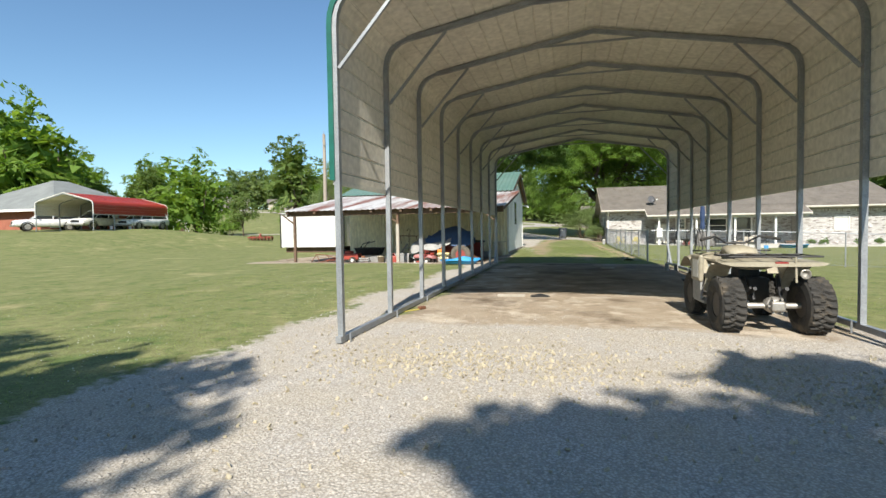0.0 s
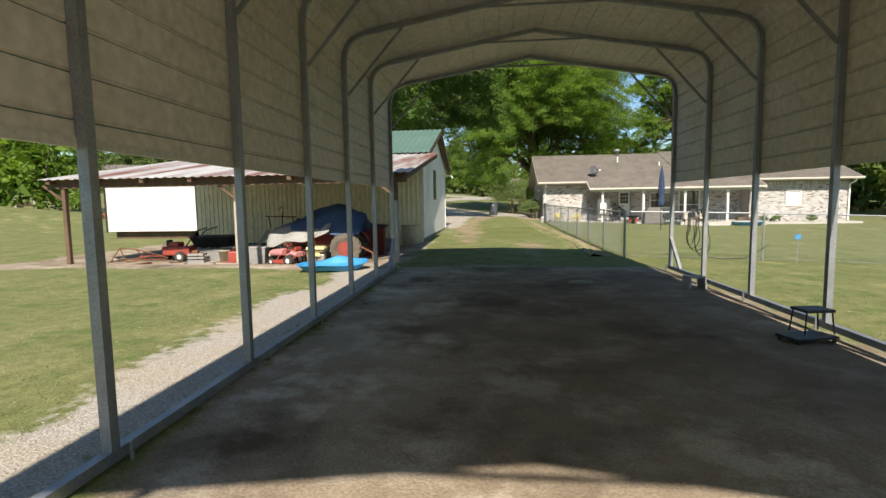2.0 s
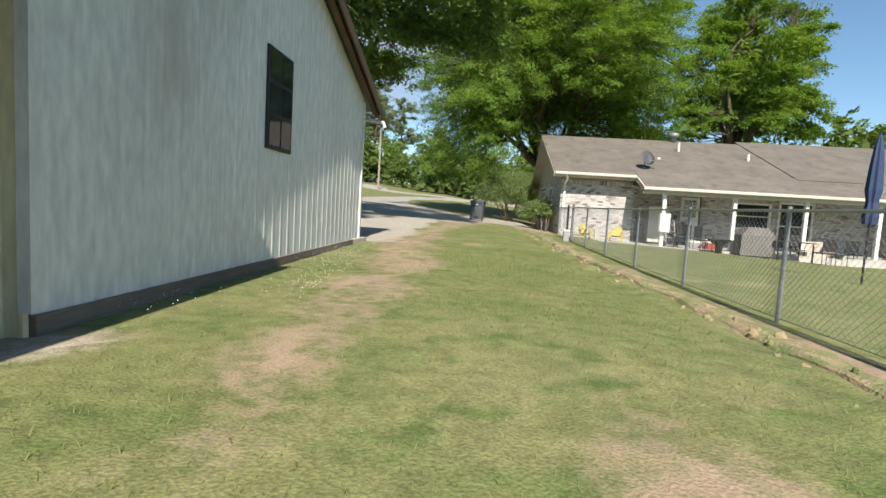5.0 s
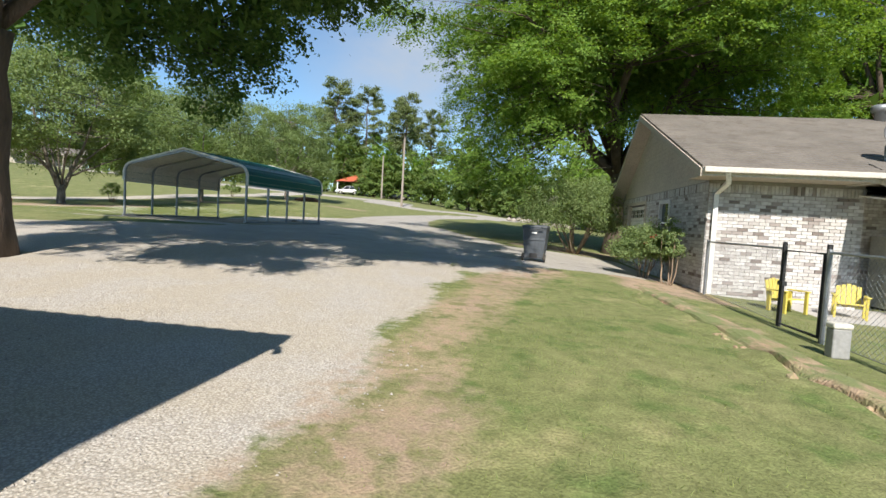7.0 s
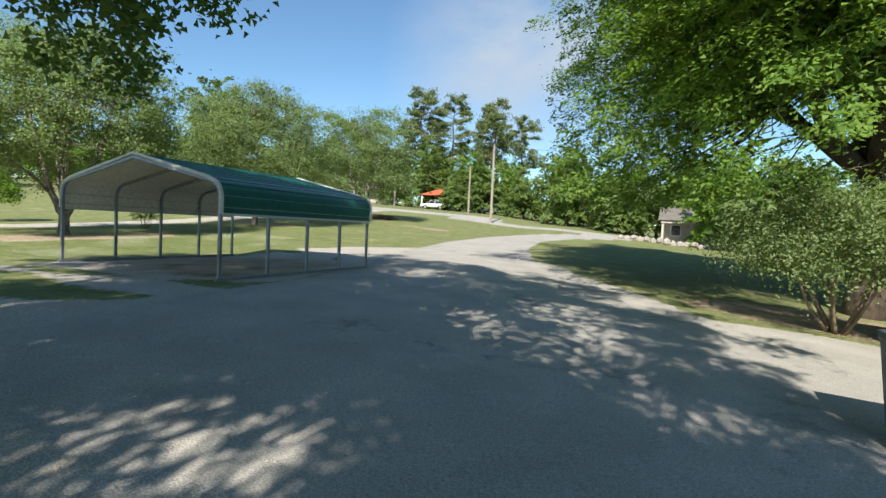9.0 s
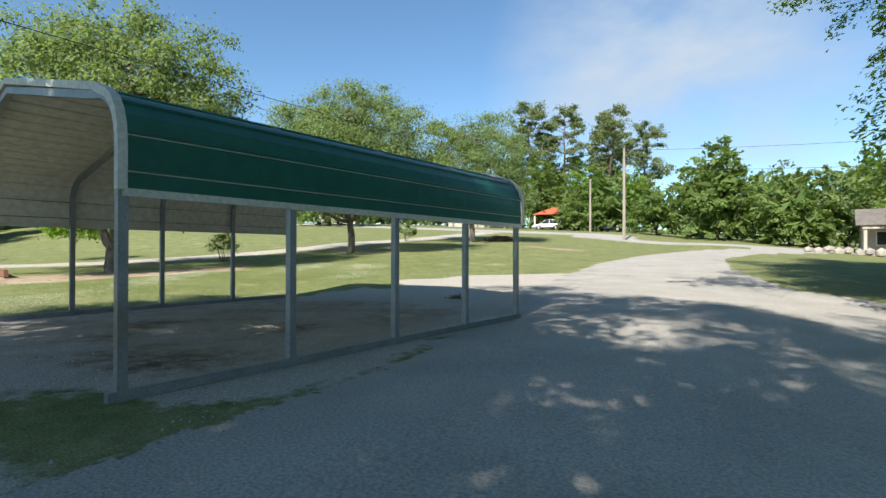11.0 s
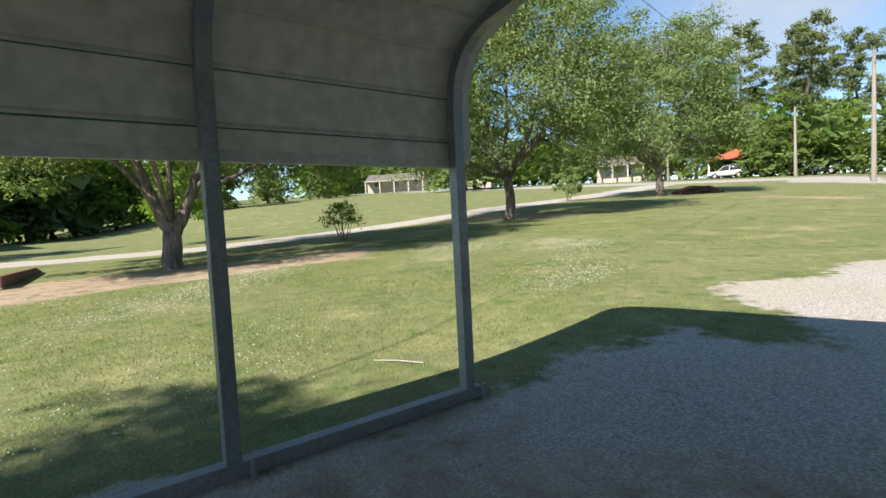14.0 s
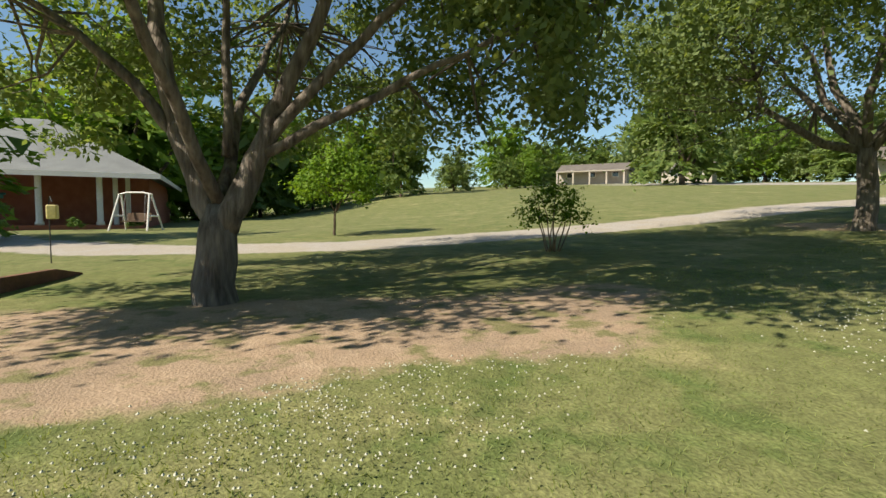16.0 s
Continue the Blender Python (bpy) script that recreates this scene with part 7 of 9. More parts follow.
part("frame", tubes([[(-0.6, 0, 0.03), (-0.35, 0.05, 0.42), (0.1, 0, 0.38), (0.35, 0.05, 0.08), (-0.2, 0.02, 0.05), (-0.35, 0.05, 0.42)], [(0.1, 0, 0.38), (0.9, 0.1, 0.12)], [(-0.6, 0.2, 0.03), (0.6, 0.1, 0.2)]], 0.016), RUST, bike)
for k, (x, y, r, mt) in enumerate(((-8.0, 14.0, 4, GREY_WOOD), (-7.85, 14.3, 9, GREY_WOOD))):
    plank = thing("board", x, y, None, r, "short weathered board lying on bare earth", "board", "boards by the lean-to")
    part("plank", boxes((-0.35, 0.35, -0.07, 0.07, 0.0, 0.035), bevel=0.004), mt, plank)
for k in range(9):
    b = thing("loose_brick", -7.9 + 0.17 * (k % 4) + 0.03 * k, 14.75 + 0.14 * (k // 4), ground_z(-7.6, 14.85) + 0.0, 37 * k % 90, "loose red brick on bare earth", "brick", "loose bricks")
    part("block", boxes((-0.1, 0.1, -0.05, 0.05, 0, 0.062), bevel=0.006), RED_BRICK, b)

for k, (x, y, r, ln) in enumerate(((-9.2, 14.3, 20, 0.5), (-8.9, 14.6, -35, 0.7), (-10.1, 14.4, 70, 0.45), (-7.2, 14.1, -12, 0.6), (-6.6, 14.6, 40, 0.4), (-10.9, 15.6, 5, 0.9), (-8.3, 14.9, 82, 0.5))):
    plank = thing("board", x, y, None, r, "short weathered board lying on bare earth", "board", "boards by the lean-to")
    part("plank", boxes((-ln, ln, -0.05 - 0.01 * (k % 3), 0.05, 0.0, 0.03 + 0.012 * (k % 2)), bevel=0.004), (GREY_WOOD, OLD_WOOD, RUST)[k % 3], plank)


def bucket(x, y, m, label, tip=0):
    ob = thing("bucket", x, y, None, 30, label, "bucket")
    bm = bmesh.new()
    lathe(bm, [(0.11, 0), (0.145, 0.3), (0.155, 0.3), (0.155, 0.32), (0.135, 0.32), (0.1, 0.02), (0.02, 0.02)], 18, pose(0, 0, 0.13 if tip else 0, tip, 0, 0))
    part("body", bm, m, ob, smooth=True)
    part("bail", tubes([[(0.15 * math.cos(q), 0.02, 0.3 + 0.12 * math.sin(q)) for q in np.linspace(0, math.pi, 10)]], 0.005, 5), BLACK, ob) if not tip else None
    return ob


bucket(-8.1, 15.3, CREAM_TUB, "dirty cream plastic bucket on bare earth")
bucket(-6.05, 14.4, RED_DULL, "dull red bucket tipped on its side", 84)
bucket(-10.4, 16.2, BLACK, "black plastic bucket under the lean-to")
for x, y, r, sz in ((-8.8, 15.15, 12, 0.42), (-7.75, 15.6, -20, 0.5)):
    crate = thing("plastic_crate", x, y, None, r, "open grey plastic crate of oddments", "crate")
    for u0, u1, v0, v1 in ((-1, 1, -0.7, -0.66), (-1, 1, 0.66, 0.7), (-1, -0.95, -0.66, 0.66), (0.95, 1, -0.66, 0.66)):
        for q in range(3):
            part("slat", boxes((u0 * sz / 2, u1 * sz / 2, v0 * sz / 2, v1 * sz / 2, 0.02 + 0.09 * q, 0.08 + 0.09 * q)), GREY_PLASTIC, crate)
    part("base", boxes((-sz / 2, sz / 2, -0.35 * sz, 0.35 * sz, 0.0, 0.02)), GREY_PLASTIC, crate)
    part("filling", boxes((-sz * 0.3, sz * 0.1, -0.2 * sz, 0.15 * sz, 0.02, 0.34), (0.0, sz * 0.35, -0.1 * sz, 0.25 * sz, 0.02, 0.27), bevel=0.03), RUST, crate)

# ---- small things in the long carport ----
plank = thing("board", -1.35, 3.98, None, 2, "short pale plank on the carport floor", "board")
part("plank", boxes((-0.24, 0.24, -0.045, 0.045, 0.0, 0.04), bevel=0.004), GREY_WOOD, plank)
chip = thing("roof_scrap", -0.86, 4.02, None, 14, "dark scrap of shingle on the floor", "scrap")
part("scrap", prism(bmesh.new(), [(-0.16, 0.0), (0.17, 0.0), (0.15, 0.02), (0.02, 0.05), (-0.14, 0.02)], -0.06, 0.07), BLACK, chip)
stool = thing("step_stool", 2.48, 10.4, None, 12, "grey plastic step stool beside the base rail", "stool")
part("top", boxes((-0.2, 0.2, -0.14, 0.14, 0.2, 0.235), bevel=0.012), GREY_PLASTIC, stool)
for s in (-1, 1):
    part("leg", loft(bmesh.new(), [[(s * 0.19 - 0.02, -0.15, 0), (s * 0.19 + 0.02, -0.15, 0), (s * 0.19 + 0.02, 0.15, 0), (s * 0.19 - 0.02, 0.15, 0)], [(s * 0.17 - 0.02, -0.13, 0.2), (s * 0.17 + 0.02, -0.13, 0.2), (s * 0.17 + 0.02, 0.13, 0.2), (s * 0.17 - 0.02, 0.13, 0.2)]]), GREY_PLASTIC, stool)
stool.scale = (0.72, 0.72, 0.85)
seat = thing("low_stool", 2.46, 7.42, None, 8, "low black padded stool on thin legs", "stool")
part("pad", boxes((-0.2, 0.2, -0.15, 0.15, 0.36, 0.4), bevel=0.015), BLACK, seat)
for sx in (-1, 1):
    for sy in (-1, 1):
        part("leg", tubes([[(sx * 0.17, sy * 0.12, 0.37), (sx * 0.2, sy * 0.14, 0.09)]], 0.01), BLACK, seat)
seat.scale = (0.75, 0.75, 0.8)
creeper = thing("mechanic_creeper", 2.38, 7.35, None, 15, "black wheeled creeper board under the stool", "creeper")
part("board", boxes((-0.36, 0.36, -0.2, 0.2, 0.045, 0.08), bevel=0.01), BLACK, creeper)
for sx in (-1, 1):
    for sy in (-1, 1):
        part("caster", boxes((sx * 0.3 - 0.02, sx * 0.3 + 0.02, sy * 0.16 - 0.02, sy * 0.16 + 0.02, 0.0, 0.045)), BLACK, creeper)
creeper.scale = (0.66, 0.66, 0.8)
rope = thing("rope", 0.72, 10.75, None, 0, "loop of pale rope lying on the floor", "rope")
bm = bmesh.new()
for k in range(2):
    tube(bm, [((0.14 + 0.04 * k) * math.cos(a) + 0.08 * k, (0.10 + 0.03 * k) * math.sin(a), 0.012 + 0.006 * k) for a in np.linspace(0, 2 * math.pi, 26, endpoint=False)], 0.009, 5, close=True)
part("coil", bm, GREY_WOOD, rope)
strap = thing("ratchet_strap", -2.62, 2.15, None, 58, "yellow ratchet strap lying on gravel", "strap")
part("web", boxes((-0.22, 0.15, -0.018, 0.018, 0.004, 0.012)), YELLOW, strap)
part("buckle", boxes((0.15, 0.27, -0.035, 0.035, 0.0, 0.045), bevel=0.01), RUST, strap)
# hose on the cross fence
hose = thing("garden_hose", 4.1, 14.60, None, 0, "dark garden hose looped over the chain-link fence", "hose")
bm = bmesh.new()
for k in range(5):
    wide, low = 0.10 + 0.03 * (k * 2 % 5), 0.34 - 0.065 * k
    loop = []
    for a in np.linspace(0, 2 * math.pi, 30, endpoint=False):
        c, s = math.cos(a), math.sin(a)
        top = 1.2 if s > 0 else 0
        loop.append((0.05 * k - 0.1 + wide * c * (1.0 if s < 0 else 0.72) + 0.06 * (1 - s) * 0.5 * (k - 2) * 0.3, -0.02 * k + 0.02 * c, (low + 1.2) / 2 + (1.2 - low) / 2 * math.copysign(abs(s) ** 0.75, s)))
    tube(bm, loop, 0.009, 6, close=True)
tube(bm, [(0.1, -0.1, 0.1), (0.5, -0.12, 0.03), (1.1, -0.05, 0.03), (1.6, -0.1, 0.35)], 0.009, 6)
part("coil", bm, BLACK, hose)
stake = thing("stake", 6.2, 14.3, None, 0, "thin stake with a blue ribbon", "stake")
part("rod", tubes([[(0, 0, -0.2), (0, 0, 0.75)]], 0.014), GALV, stake)
part("ribbon", boxes((-0.06, 0.07, -0.01, 0.012, 0.55, 0.66), bevel=0.004), BLUE_POOL, stake)

# ---- patio things ----
slab = tagged(new("porch_slab", (lambda me: me)(bpy.data.meshes.new("porch_slab"))), "pale concrete porch slab along the house front", "slab", kind="structure")
bm = boxes((4.3, 16.9, 36.45, 38.6, -0.9, -0.19), (5.9, 16.8, 38.6, 39.86, -0.9, -0.19), (16.9, 23.3, 37.4, 38.6, -1.0, -0.32))
bm.to_mesh(slab.data)
bm.free()
slab.data.materials.append(mat("pale concrete", (0.48, 0.46, 0.42), (0.42, 0.40, 0.36), 0.9, 0, 1.2, 30, 0.2))


def adirondack(x, y, turn):
    ob = thing("garden_chair", x, y, None, turn, "yellow plastic slatted garden chair by the brick wall", "chair", "yellow garden chairs")
    part("seat", boxes((-0.25, 0.25, -0.25, 0.25, 0.3, 0.34), bevel=0.012, m=Matrix.Rotation(radians(-8), 4, "X")), YELLOW, ob)
    for k in range(5):
        part("back_slat", boxes((-0.25 + 0.102 * k, -0.16 + 0.102 * k, 0.24, 0.27, 0.3, 0.88 - 0.03 * abs(k - 2)), bevel=0.008, m=Matrix.Rotation(radians(-14), 4, "X")), YELLOW, ob)
    for s in (-1, 1):
        part("armrest", boxes((s * 0.31 - 0.05, s * 0.31 + 0.05, -0.28, 0.3, 0.52, 0.55), bevel=0.01), YELLOW, ob)
        part("leg", boxes((s * 0.3 - 0.025, s * 0.3 + 0.025, -0.26, -0.18, 0, 0.52), bevel=0.006), YELLOW, ob)
        part("leg", boxes((s * 0.3 - 0.025, s * 0.3 + 0.025, 0.18, 0.28, 0, 0.5), bevel=0.006), YELLOW, ob)
    return ob


adirondack(3.75, 36.9, 20).scale = (0.76, 0.76, 0.76)
adirondack(4.9, 37.1, -25).scale = (0.76, 0.76, 0.76)
frz = thing("upright_freezer", 7.15, 39.3, -0.19, 0, "cream upright freezer on the porch slab", "freezer")
part("body", boxes((-0.42, 0.42, -0.32, 0.32, 0.05, 1.62), bevel=0.02), TRIM, frz)
part("door", boxes((-0.42, 0.42, -0.37, -0.325, 0.08, 1.6), bevel=0.012), TRIM, frz)
part("handle", boxes((0.32, 0.36, -0.41, -0.37, 0.8, 1.2), bevel=0.01), SILVER, frz)
boxp = thing("meter_box", 6.66, 36.93, 0.3, 0, "white electrical box on the porch post", "electrical box")
part("body", boxes((-0.2, 0.2, -0.14, 0.05, 0.1, 0.82), bevel=0.012), WHITE, boxp)
part("cover", boxes((-0.17, 0.17, -0.155, -0.14, 0.14, 0.78), bevel=0.006), WHITE, boxp)
grill = thing("grill", 9.7, 36.1, None, 0, "barbecue grill under a grey cloth cover", "grill")
part("cover", loft(bmesh.new(), [[(-0.62, -0.3, 0.05), (0.62, -0.3, 0.05), (0.62, 0.3, 0.05), (-0.62, 0.3, 0.05)], [(-0.6, -0.28, 0.8), (0.6, -0.28, 0.8), (0.6, 0.28, 0.8), (-0.6, 0.28, 0.8)], [(-0.35, -0.2, 1.1), (0.35, -0.2, 1.1), (0.35, 0.22, 1.1), (-0.35, 0.22, 1.1)]]), mat("grey cloth cover", (0.16, 0.15, 0.14), (0.12, 0.11, 0.1), 0.8, 0, 3, 20, 0.3), grill)
umb = thing("patio_umbrella", 7.45, 27.6, None, 0, "closed navy patio umbrella on a pole", "umbrella")
part("pole", tubes([[(0, 0, -0.1), (0, 0, 3.12)]], 0.02), BLACK, umb)
bm = bmesh.new()
n = 16
rings = []
for r, z in ((0.10, 1.25), (0.12, 1.4), (0.085, 1.7), (0.12, 1.95), (0.10, 2.4), (0.065, 2.85), (0.015, 3.1)):
    rings.append([((r * (1 + 0.25 * (j % 2))) * math.cos(2 * math.pi * j / n), (r * (1 + 0.25 * (j % 2))) * math.sin(2 * math.pi * j / n), z) for j in range(n)])
part("canopy", loft(bm, rings), mat("navy cloth", (0.025, 0.045, 0.10), (0.035, 0.06, 0.13), 0.8, 0, 3, 20), umb)
table = thing("patio_table", 10.9, 36.0, None, 0, "dark metal patio table", "table")
part("tabletop", boxes((-0.7, 0.7, -0.45, 0.45, 0.68, 0.71), bevel=0.01), BLACK, table)
for sx in (-1, 1):
    for sy in (-1, 1):
        part("leg", tubes([[(sx * 0.6, sy * 0.38, 0), (sx * 0.6, sy * 0.38, 0.69)]], 0.02), BLACK, table)


def patio_chair(x, y, turn):
    ob = thing("patio_chair", x, y, None, turn, "dark metal patio chair by the porch", "chair", "patio chairs")
    part("seat", boxes((-0.24, 0.24, -0.24, 0.24, 0.4, 0.44), bevel=0.015), BLACK, ob)
    part("backrest", boxes((-0.24, 0.24, 0.22, 0.26, 0.5, 0.95), bevel=0.015), BLACK, ob)
    for sx in (-1, 1):
        part("leg", tubes([[(sx * 0.23, -0.22, 0), (sx * 0.23, -0.22, 0.62), (sx * 0.23, 0.24, 0.64), (sx * 0.23, 0.26, 0)]], 0.014), BLACK, ob)
    return ob


for x, y, r in ((8.0, 36.4, 100), (10.5, 36.8, 10), (11.6, 36.8, -10), (11.7, 35.3, 180), (13.0, 36.5, 70), (7.4, 36.9, -40), (13.9, 36.9, 0)):
    patio_chair(x, y, r)
sofa = thing("wicker_sofa", 12.6, 36.9, None, 0, "tan wicker sofa on the porch edge", "sofa")
part("base", boxes((-0.7, 0.7, -0.35, 0.35, 0.1, 0.42), bevel=0.03), TAN_SIDING, sofa)
part("backrest", boxes((-0.7, 0.7, 0.25, 0.38, 0.42, 0.8), bevel=0.03), TAN_SIDING, sofa)
pool2 = thing("wading_pool", 15.6, 36.2, None, 0, "small turquoise wading pool on the lawn", "wading pool")
bm = bmesh.new()
lathe(bm, [(0.75, 0), (0.85, 0.22), (0.9, 0.24), (0.87, 0.25), (0.72, 0.04), (0.02, 0.03)], 24)
part("shell", bm, BLUE_POOL, pool2, smooth=True)
cabinet = thing("firewood_stack", 16.2, 37.7, None, 0, "low stack of split firewood by the brick wall", "firewood")
bm = bmesh.new()
for k in range(21):
    tube(bm, [(-0.55 + 0.16 * (k % 7), -0.2, 0.08 + 0.16 * (k // 7)), (-0.55 + 0.16 * (k % 7), 0.2, 0.08 + 0.16 * (k // 7))], 0.075, 7)
part("logs", bm, OLD_WOOD, cabinet)
heater = thing("fire_pit", 8.4, 36.0, None, 0, "dark round fire bowl with a red can on it", "fire bowl")
bm = bmesh.new()
lathe(bm, [(0.1, 0.0), (0.14, 0.3), (0.42, 0.5), (0.45, 0.52), (0.4, 0.5), (0.02, 0.36)], 18)
part("bowl", bm, BLACK, heater, smooth=True)


def hand_truck(x, y, turn):
    ob = thing("hand_truck", x, y, None, turn, "grey tubular hand truck leaning on the porch", "hand truck")
    part("frame", tubes([[(-0.19, -0.1, 0.16), (-0.19, 0.1, 0.95), (-0.12, 0.15, 1.12), (0.12, 0.15, 1.12), (0.19, 0.1, 0.95), (0.19, -0.1, 0.16)]] + [[(-0.19, -0.1 + 0.25 * h, 0.16 + h), (0.19, -0.1 + 0.25 * h, 0.16 + h)] for h in (0.2, 0.45, 0.7)], 0.016), SILVER, ob)
    part("toe_plate", boxes((-0.2, 0.2, -0.36, -0.1, 0.03, 0.05)), SILVER, ob)
    for s in (-1, 1):
        wheel(ob, s * 0.24, -0.02, 0.13, 0.13, 0.06, 0.06, SILVER)
    return ob


def cool_box(x, y, turn, size, paint, label):
    ob = thing("cool_box", x, y, None, turn, label, "cool box")
    part("body", boxes((-0.3, 0.3, -0.18, 0.18, 0.0, 0.32), bevel=0.03), paint, ob)
    part("lid", boxes((-0.31, 0.31, -0.19, 0.19, 0.325, 0.4), bevel=0.025), WHITE, ob, "white lid")
    part("handle", tubes([[(-0.33, 0, 0.2), (-0.34, 0, 0.45), (0.34, 0, 0.45), (0.33, 0, 0.2)]], 0.012), WHITE, ob)
    ob.scale = (size, size, size)
    return ob


def wire_rack(x, y, turn):
    ob = thing("wire_rack", x, y, None, turn, "black wire shelf rack with dark pots against the porch wall", "rack")
    for u in (-0.55, 0.55):
        for v in (-0.15, 0.15):
            part("post", tubes([[(u, v, 0), (u, v, 1.15)]], 0.014, 6), BLACK, ob)
    for h in (0.15, 0.5, 0.85, 1.12):
        part("shelf", tubes([[(-0.55, v, h), (0.55, v, h)] for v in (-0.15, -0.05, 0.05, 0.15)] + [[(u, -0.15, h), (u, 0.15, h)] for u in (-0.5, -0.25, 0, 0.25, 0.5)], 0.008, 5), BLACK, ob)
    return ob


hand_truck(7.25, 37.75, 8)
cool_box(8.75, 37.35, 12, 1.0, RED_PAINT, "faded red cool box with a white lid on the porch")
cool_box(8.3, 37.9, -6, 0.8, GREY_PLASTIC, "small grey cool box with a white lid on the porch")
wire_rack(8.05, 39.55, 0)
for k, (px, pz) in enumerate(((-0.35, 0.87), (0.05, 0.52), (0.35, 0.87), (-0.3, 0.17), (0.3, 0.17), (0.0, 1.14))):
    pot = thing("plant_pot", 8.05 + px, 39.55, ground_z(8.05, 39.55) + pz + 0.008, 0, "dark plastic plant pot on the wire rack", "plant pot", "pots on the porch rack")
    bm = bmesh.new()
    lathe(bm, [(0.02, 0.0), (0.07, 0.0), (0.1, 0.16), (0.108, 0.16), (0.108, 0.185), (0.095, 0.185), (0.09, 0.15), (0.02, 0.14)], 14)
    part("pot", bm, BIN_GREY, pot, smooth=True)
ub = thing("utility_box", 2.25, 32.9, None, 0, "grey plastic utility pedestal at the fence", "utility box")
part("body", boxes((-0.09, 0.09, -0.07, 0.07, 0, 0.32), bevel=0.015), GREY_PLASTIC, ub)
part("cap", boxes((-0.1, 0.1, -0.08, 0.08, 0.32, 0.38), bevel=0.02), TRIM, ub)


def wheelie_bin(x, y, turn):
    ob = thing("wheeled_bin", x, y, None, turn, "dark grey wheeled bin on the drive", "bin")
    part("body", loft(bmesh.new(), [[(-0.25, -0.26, 0.08), (0.25, -0.26, 0.08), (0.25, 0.26, 0.08), (-0.25, 0.26, 0.08)], [(-0.28, -0.3, 0.45), (0.28, -0.3, 0.45), (0.28, 0.3, 0.45), (-0.28, 0.3, 0.45)], [(-0.32, -0.36, 0.98), (0.32, -0.36, 0.98), (0.32, 0.36, 0.98), (-0.32, 0.36, 0.98)]]), BIN_GREY, ob)
    part("rim", boxes((-0.335, 0.335, -0.375, 0.375, 0.95, 1.0), bevel=0.015), BIN_GREY, ob)
    part("lid", loft(bmesh.new(), [[(-0.34, -0.4, 1.0), (0.34, -0.4, 1.0), (0.34, 0.4, 1.0), (-0.34, 0.4, 1.0)], [(-0.33, -0.38, 1.04), (0.33, -0.38, 1.04), (0.33, 0.38, 1.04), (-0.33, 0.38, 1.04)], [(-0.24, -0.28, 1.07), (0.24, -0.28, 1.07), (0.24, 0.28, 1.07), (-0.24, 0.28, 1.07)]]), BIN_GREY, ob)
    part("handle", tubes([[(-0.25, -0.44, 0.96), (0.25, -0.44, 0.96)]], 0.016), BIN_GREY, ob)
    for s in (-1, 1):
        wheel(ob, s * 0.29, -0.26, 0.12, 0.12, 0.06, 0.06, GREY_PLASTIC, 0)
    part("axle", tubes([[(-0.28, -0.26, 0.12), (0.28, -0.26, 0.12)]], 0.012), BLACK, ob)
    part("foot_bar", boxes((-0.1, 0.1, -0.31, -0.27, 0.09, 0.24), bevel=0.008), BLACK, ob)
    part("label_plate", boxes((-0.07, 0.07, -0.372, -0.366, 0.82, 0.86)), WHITE, ob, "small white sticker")
    part("grab_bar", boxes((-0.26, 0.26, -0.335, -0.31, 0.62, 0.68), bevel=0.008), BIN_GREY, ob)
    return ob


wheelie_bin(-0.66, 40.62, -10).scale = (0.97, 0.97, 0.9)

# ---- beyond the lane: brick house, red carport, swing ----
west = thing("house", -50, 41, None, 0, "long red brick house with white porch columns and grey hip roof", "house")
g = ground_z(-50, 42)
ROOF_GREY = mat("grey green shingles", (0.22, 0.235, 0.225), (0.17, 0.18, 0.175), 0.9, 0, 1, 40, 0.3)
world_part("wall", boxes((-57, -44.6, 34.6, 47.4, g - 0.5, g + 2.32)), RED_BRICK, west)
world_part("porch_floor", boxes((-44.6, -42.2, 38.5, 47.4, g - 0.4, g + 0.18)), RED_BRICK, west)
for y in (40.6, 43.05, 45.5):
    bm = bmesh.new()
    lathe(bm, [(0.19, 0), (0.19, 0.12), (0.14, 0.16), (0.13, 1.98), (0.17, 2.04), (0.17, 2.16)], 16, Matrix.Translation((-42.5, y, g + 0.18)))
    world_part("column", bm, WHITE, west, smooth=True)
for x, y in ((-43.6, 46.0), (-44.0, 46.5)):
    world_part("column", boxes((x - 0.1, x + 0.1, y - 0.1, y + 0.1, g + 0.1, g + 2.3)), WHITE, west)
bm = bmesh.new()
ez = g + 2.35
v = [bm.verts.new(p) for p in ((-57.6, 33.8, ez), (-41.8, 33.8, ez), (-41.8, 48.2, ez), (-57.6, 48.2, ez), (-49.8, 40.2, ez + 3.0), (-49.6, 41.8, ez + 3.0))]
for f in ((0, 1, 4), (1, 2, 5, 4), (2, 3, 5), (3, 0, 4, 5), (3, 2, 1, 0)):
    bm.faces.new([v[i] for i in f])
bmesh.ops.recalc_face_normals(bm, faces=list(bm.faces))
world_part("roof", bm, ROOF_GREY, west)
world_part("fascia", boxes((-57.65, -41.75, 33.75, 33.8, ez - 0.2, ez), (-41.8, -41.75, 33.8, 48.2, ez - 0.2, ez), (-57.65, -41.75, 48.2, 48.25, ez - 0.2, ez)), WHITE, west)
for y0 in (35.6, 37.4):
    w = world_part("window", boxes((-44.6, -44.52, y0 - 0.08, y0 + 1.18, g + 0.8, g + 2.1)), WHITE, west)
    pn = boxes((-44.52, -44.5, y0, y0 + 1.1, g + 0.88, g + 2.02))
    bmesh.ops.transform(pn, matrix=west.matrix_basis.inverted(), verts=list(pn.verts))
    part("pane", pn, GLASS_DARK, w)

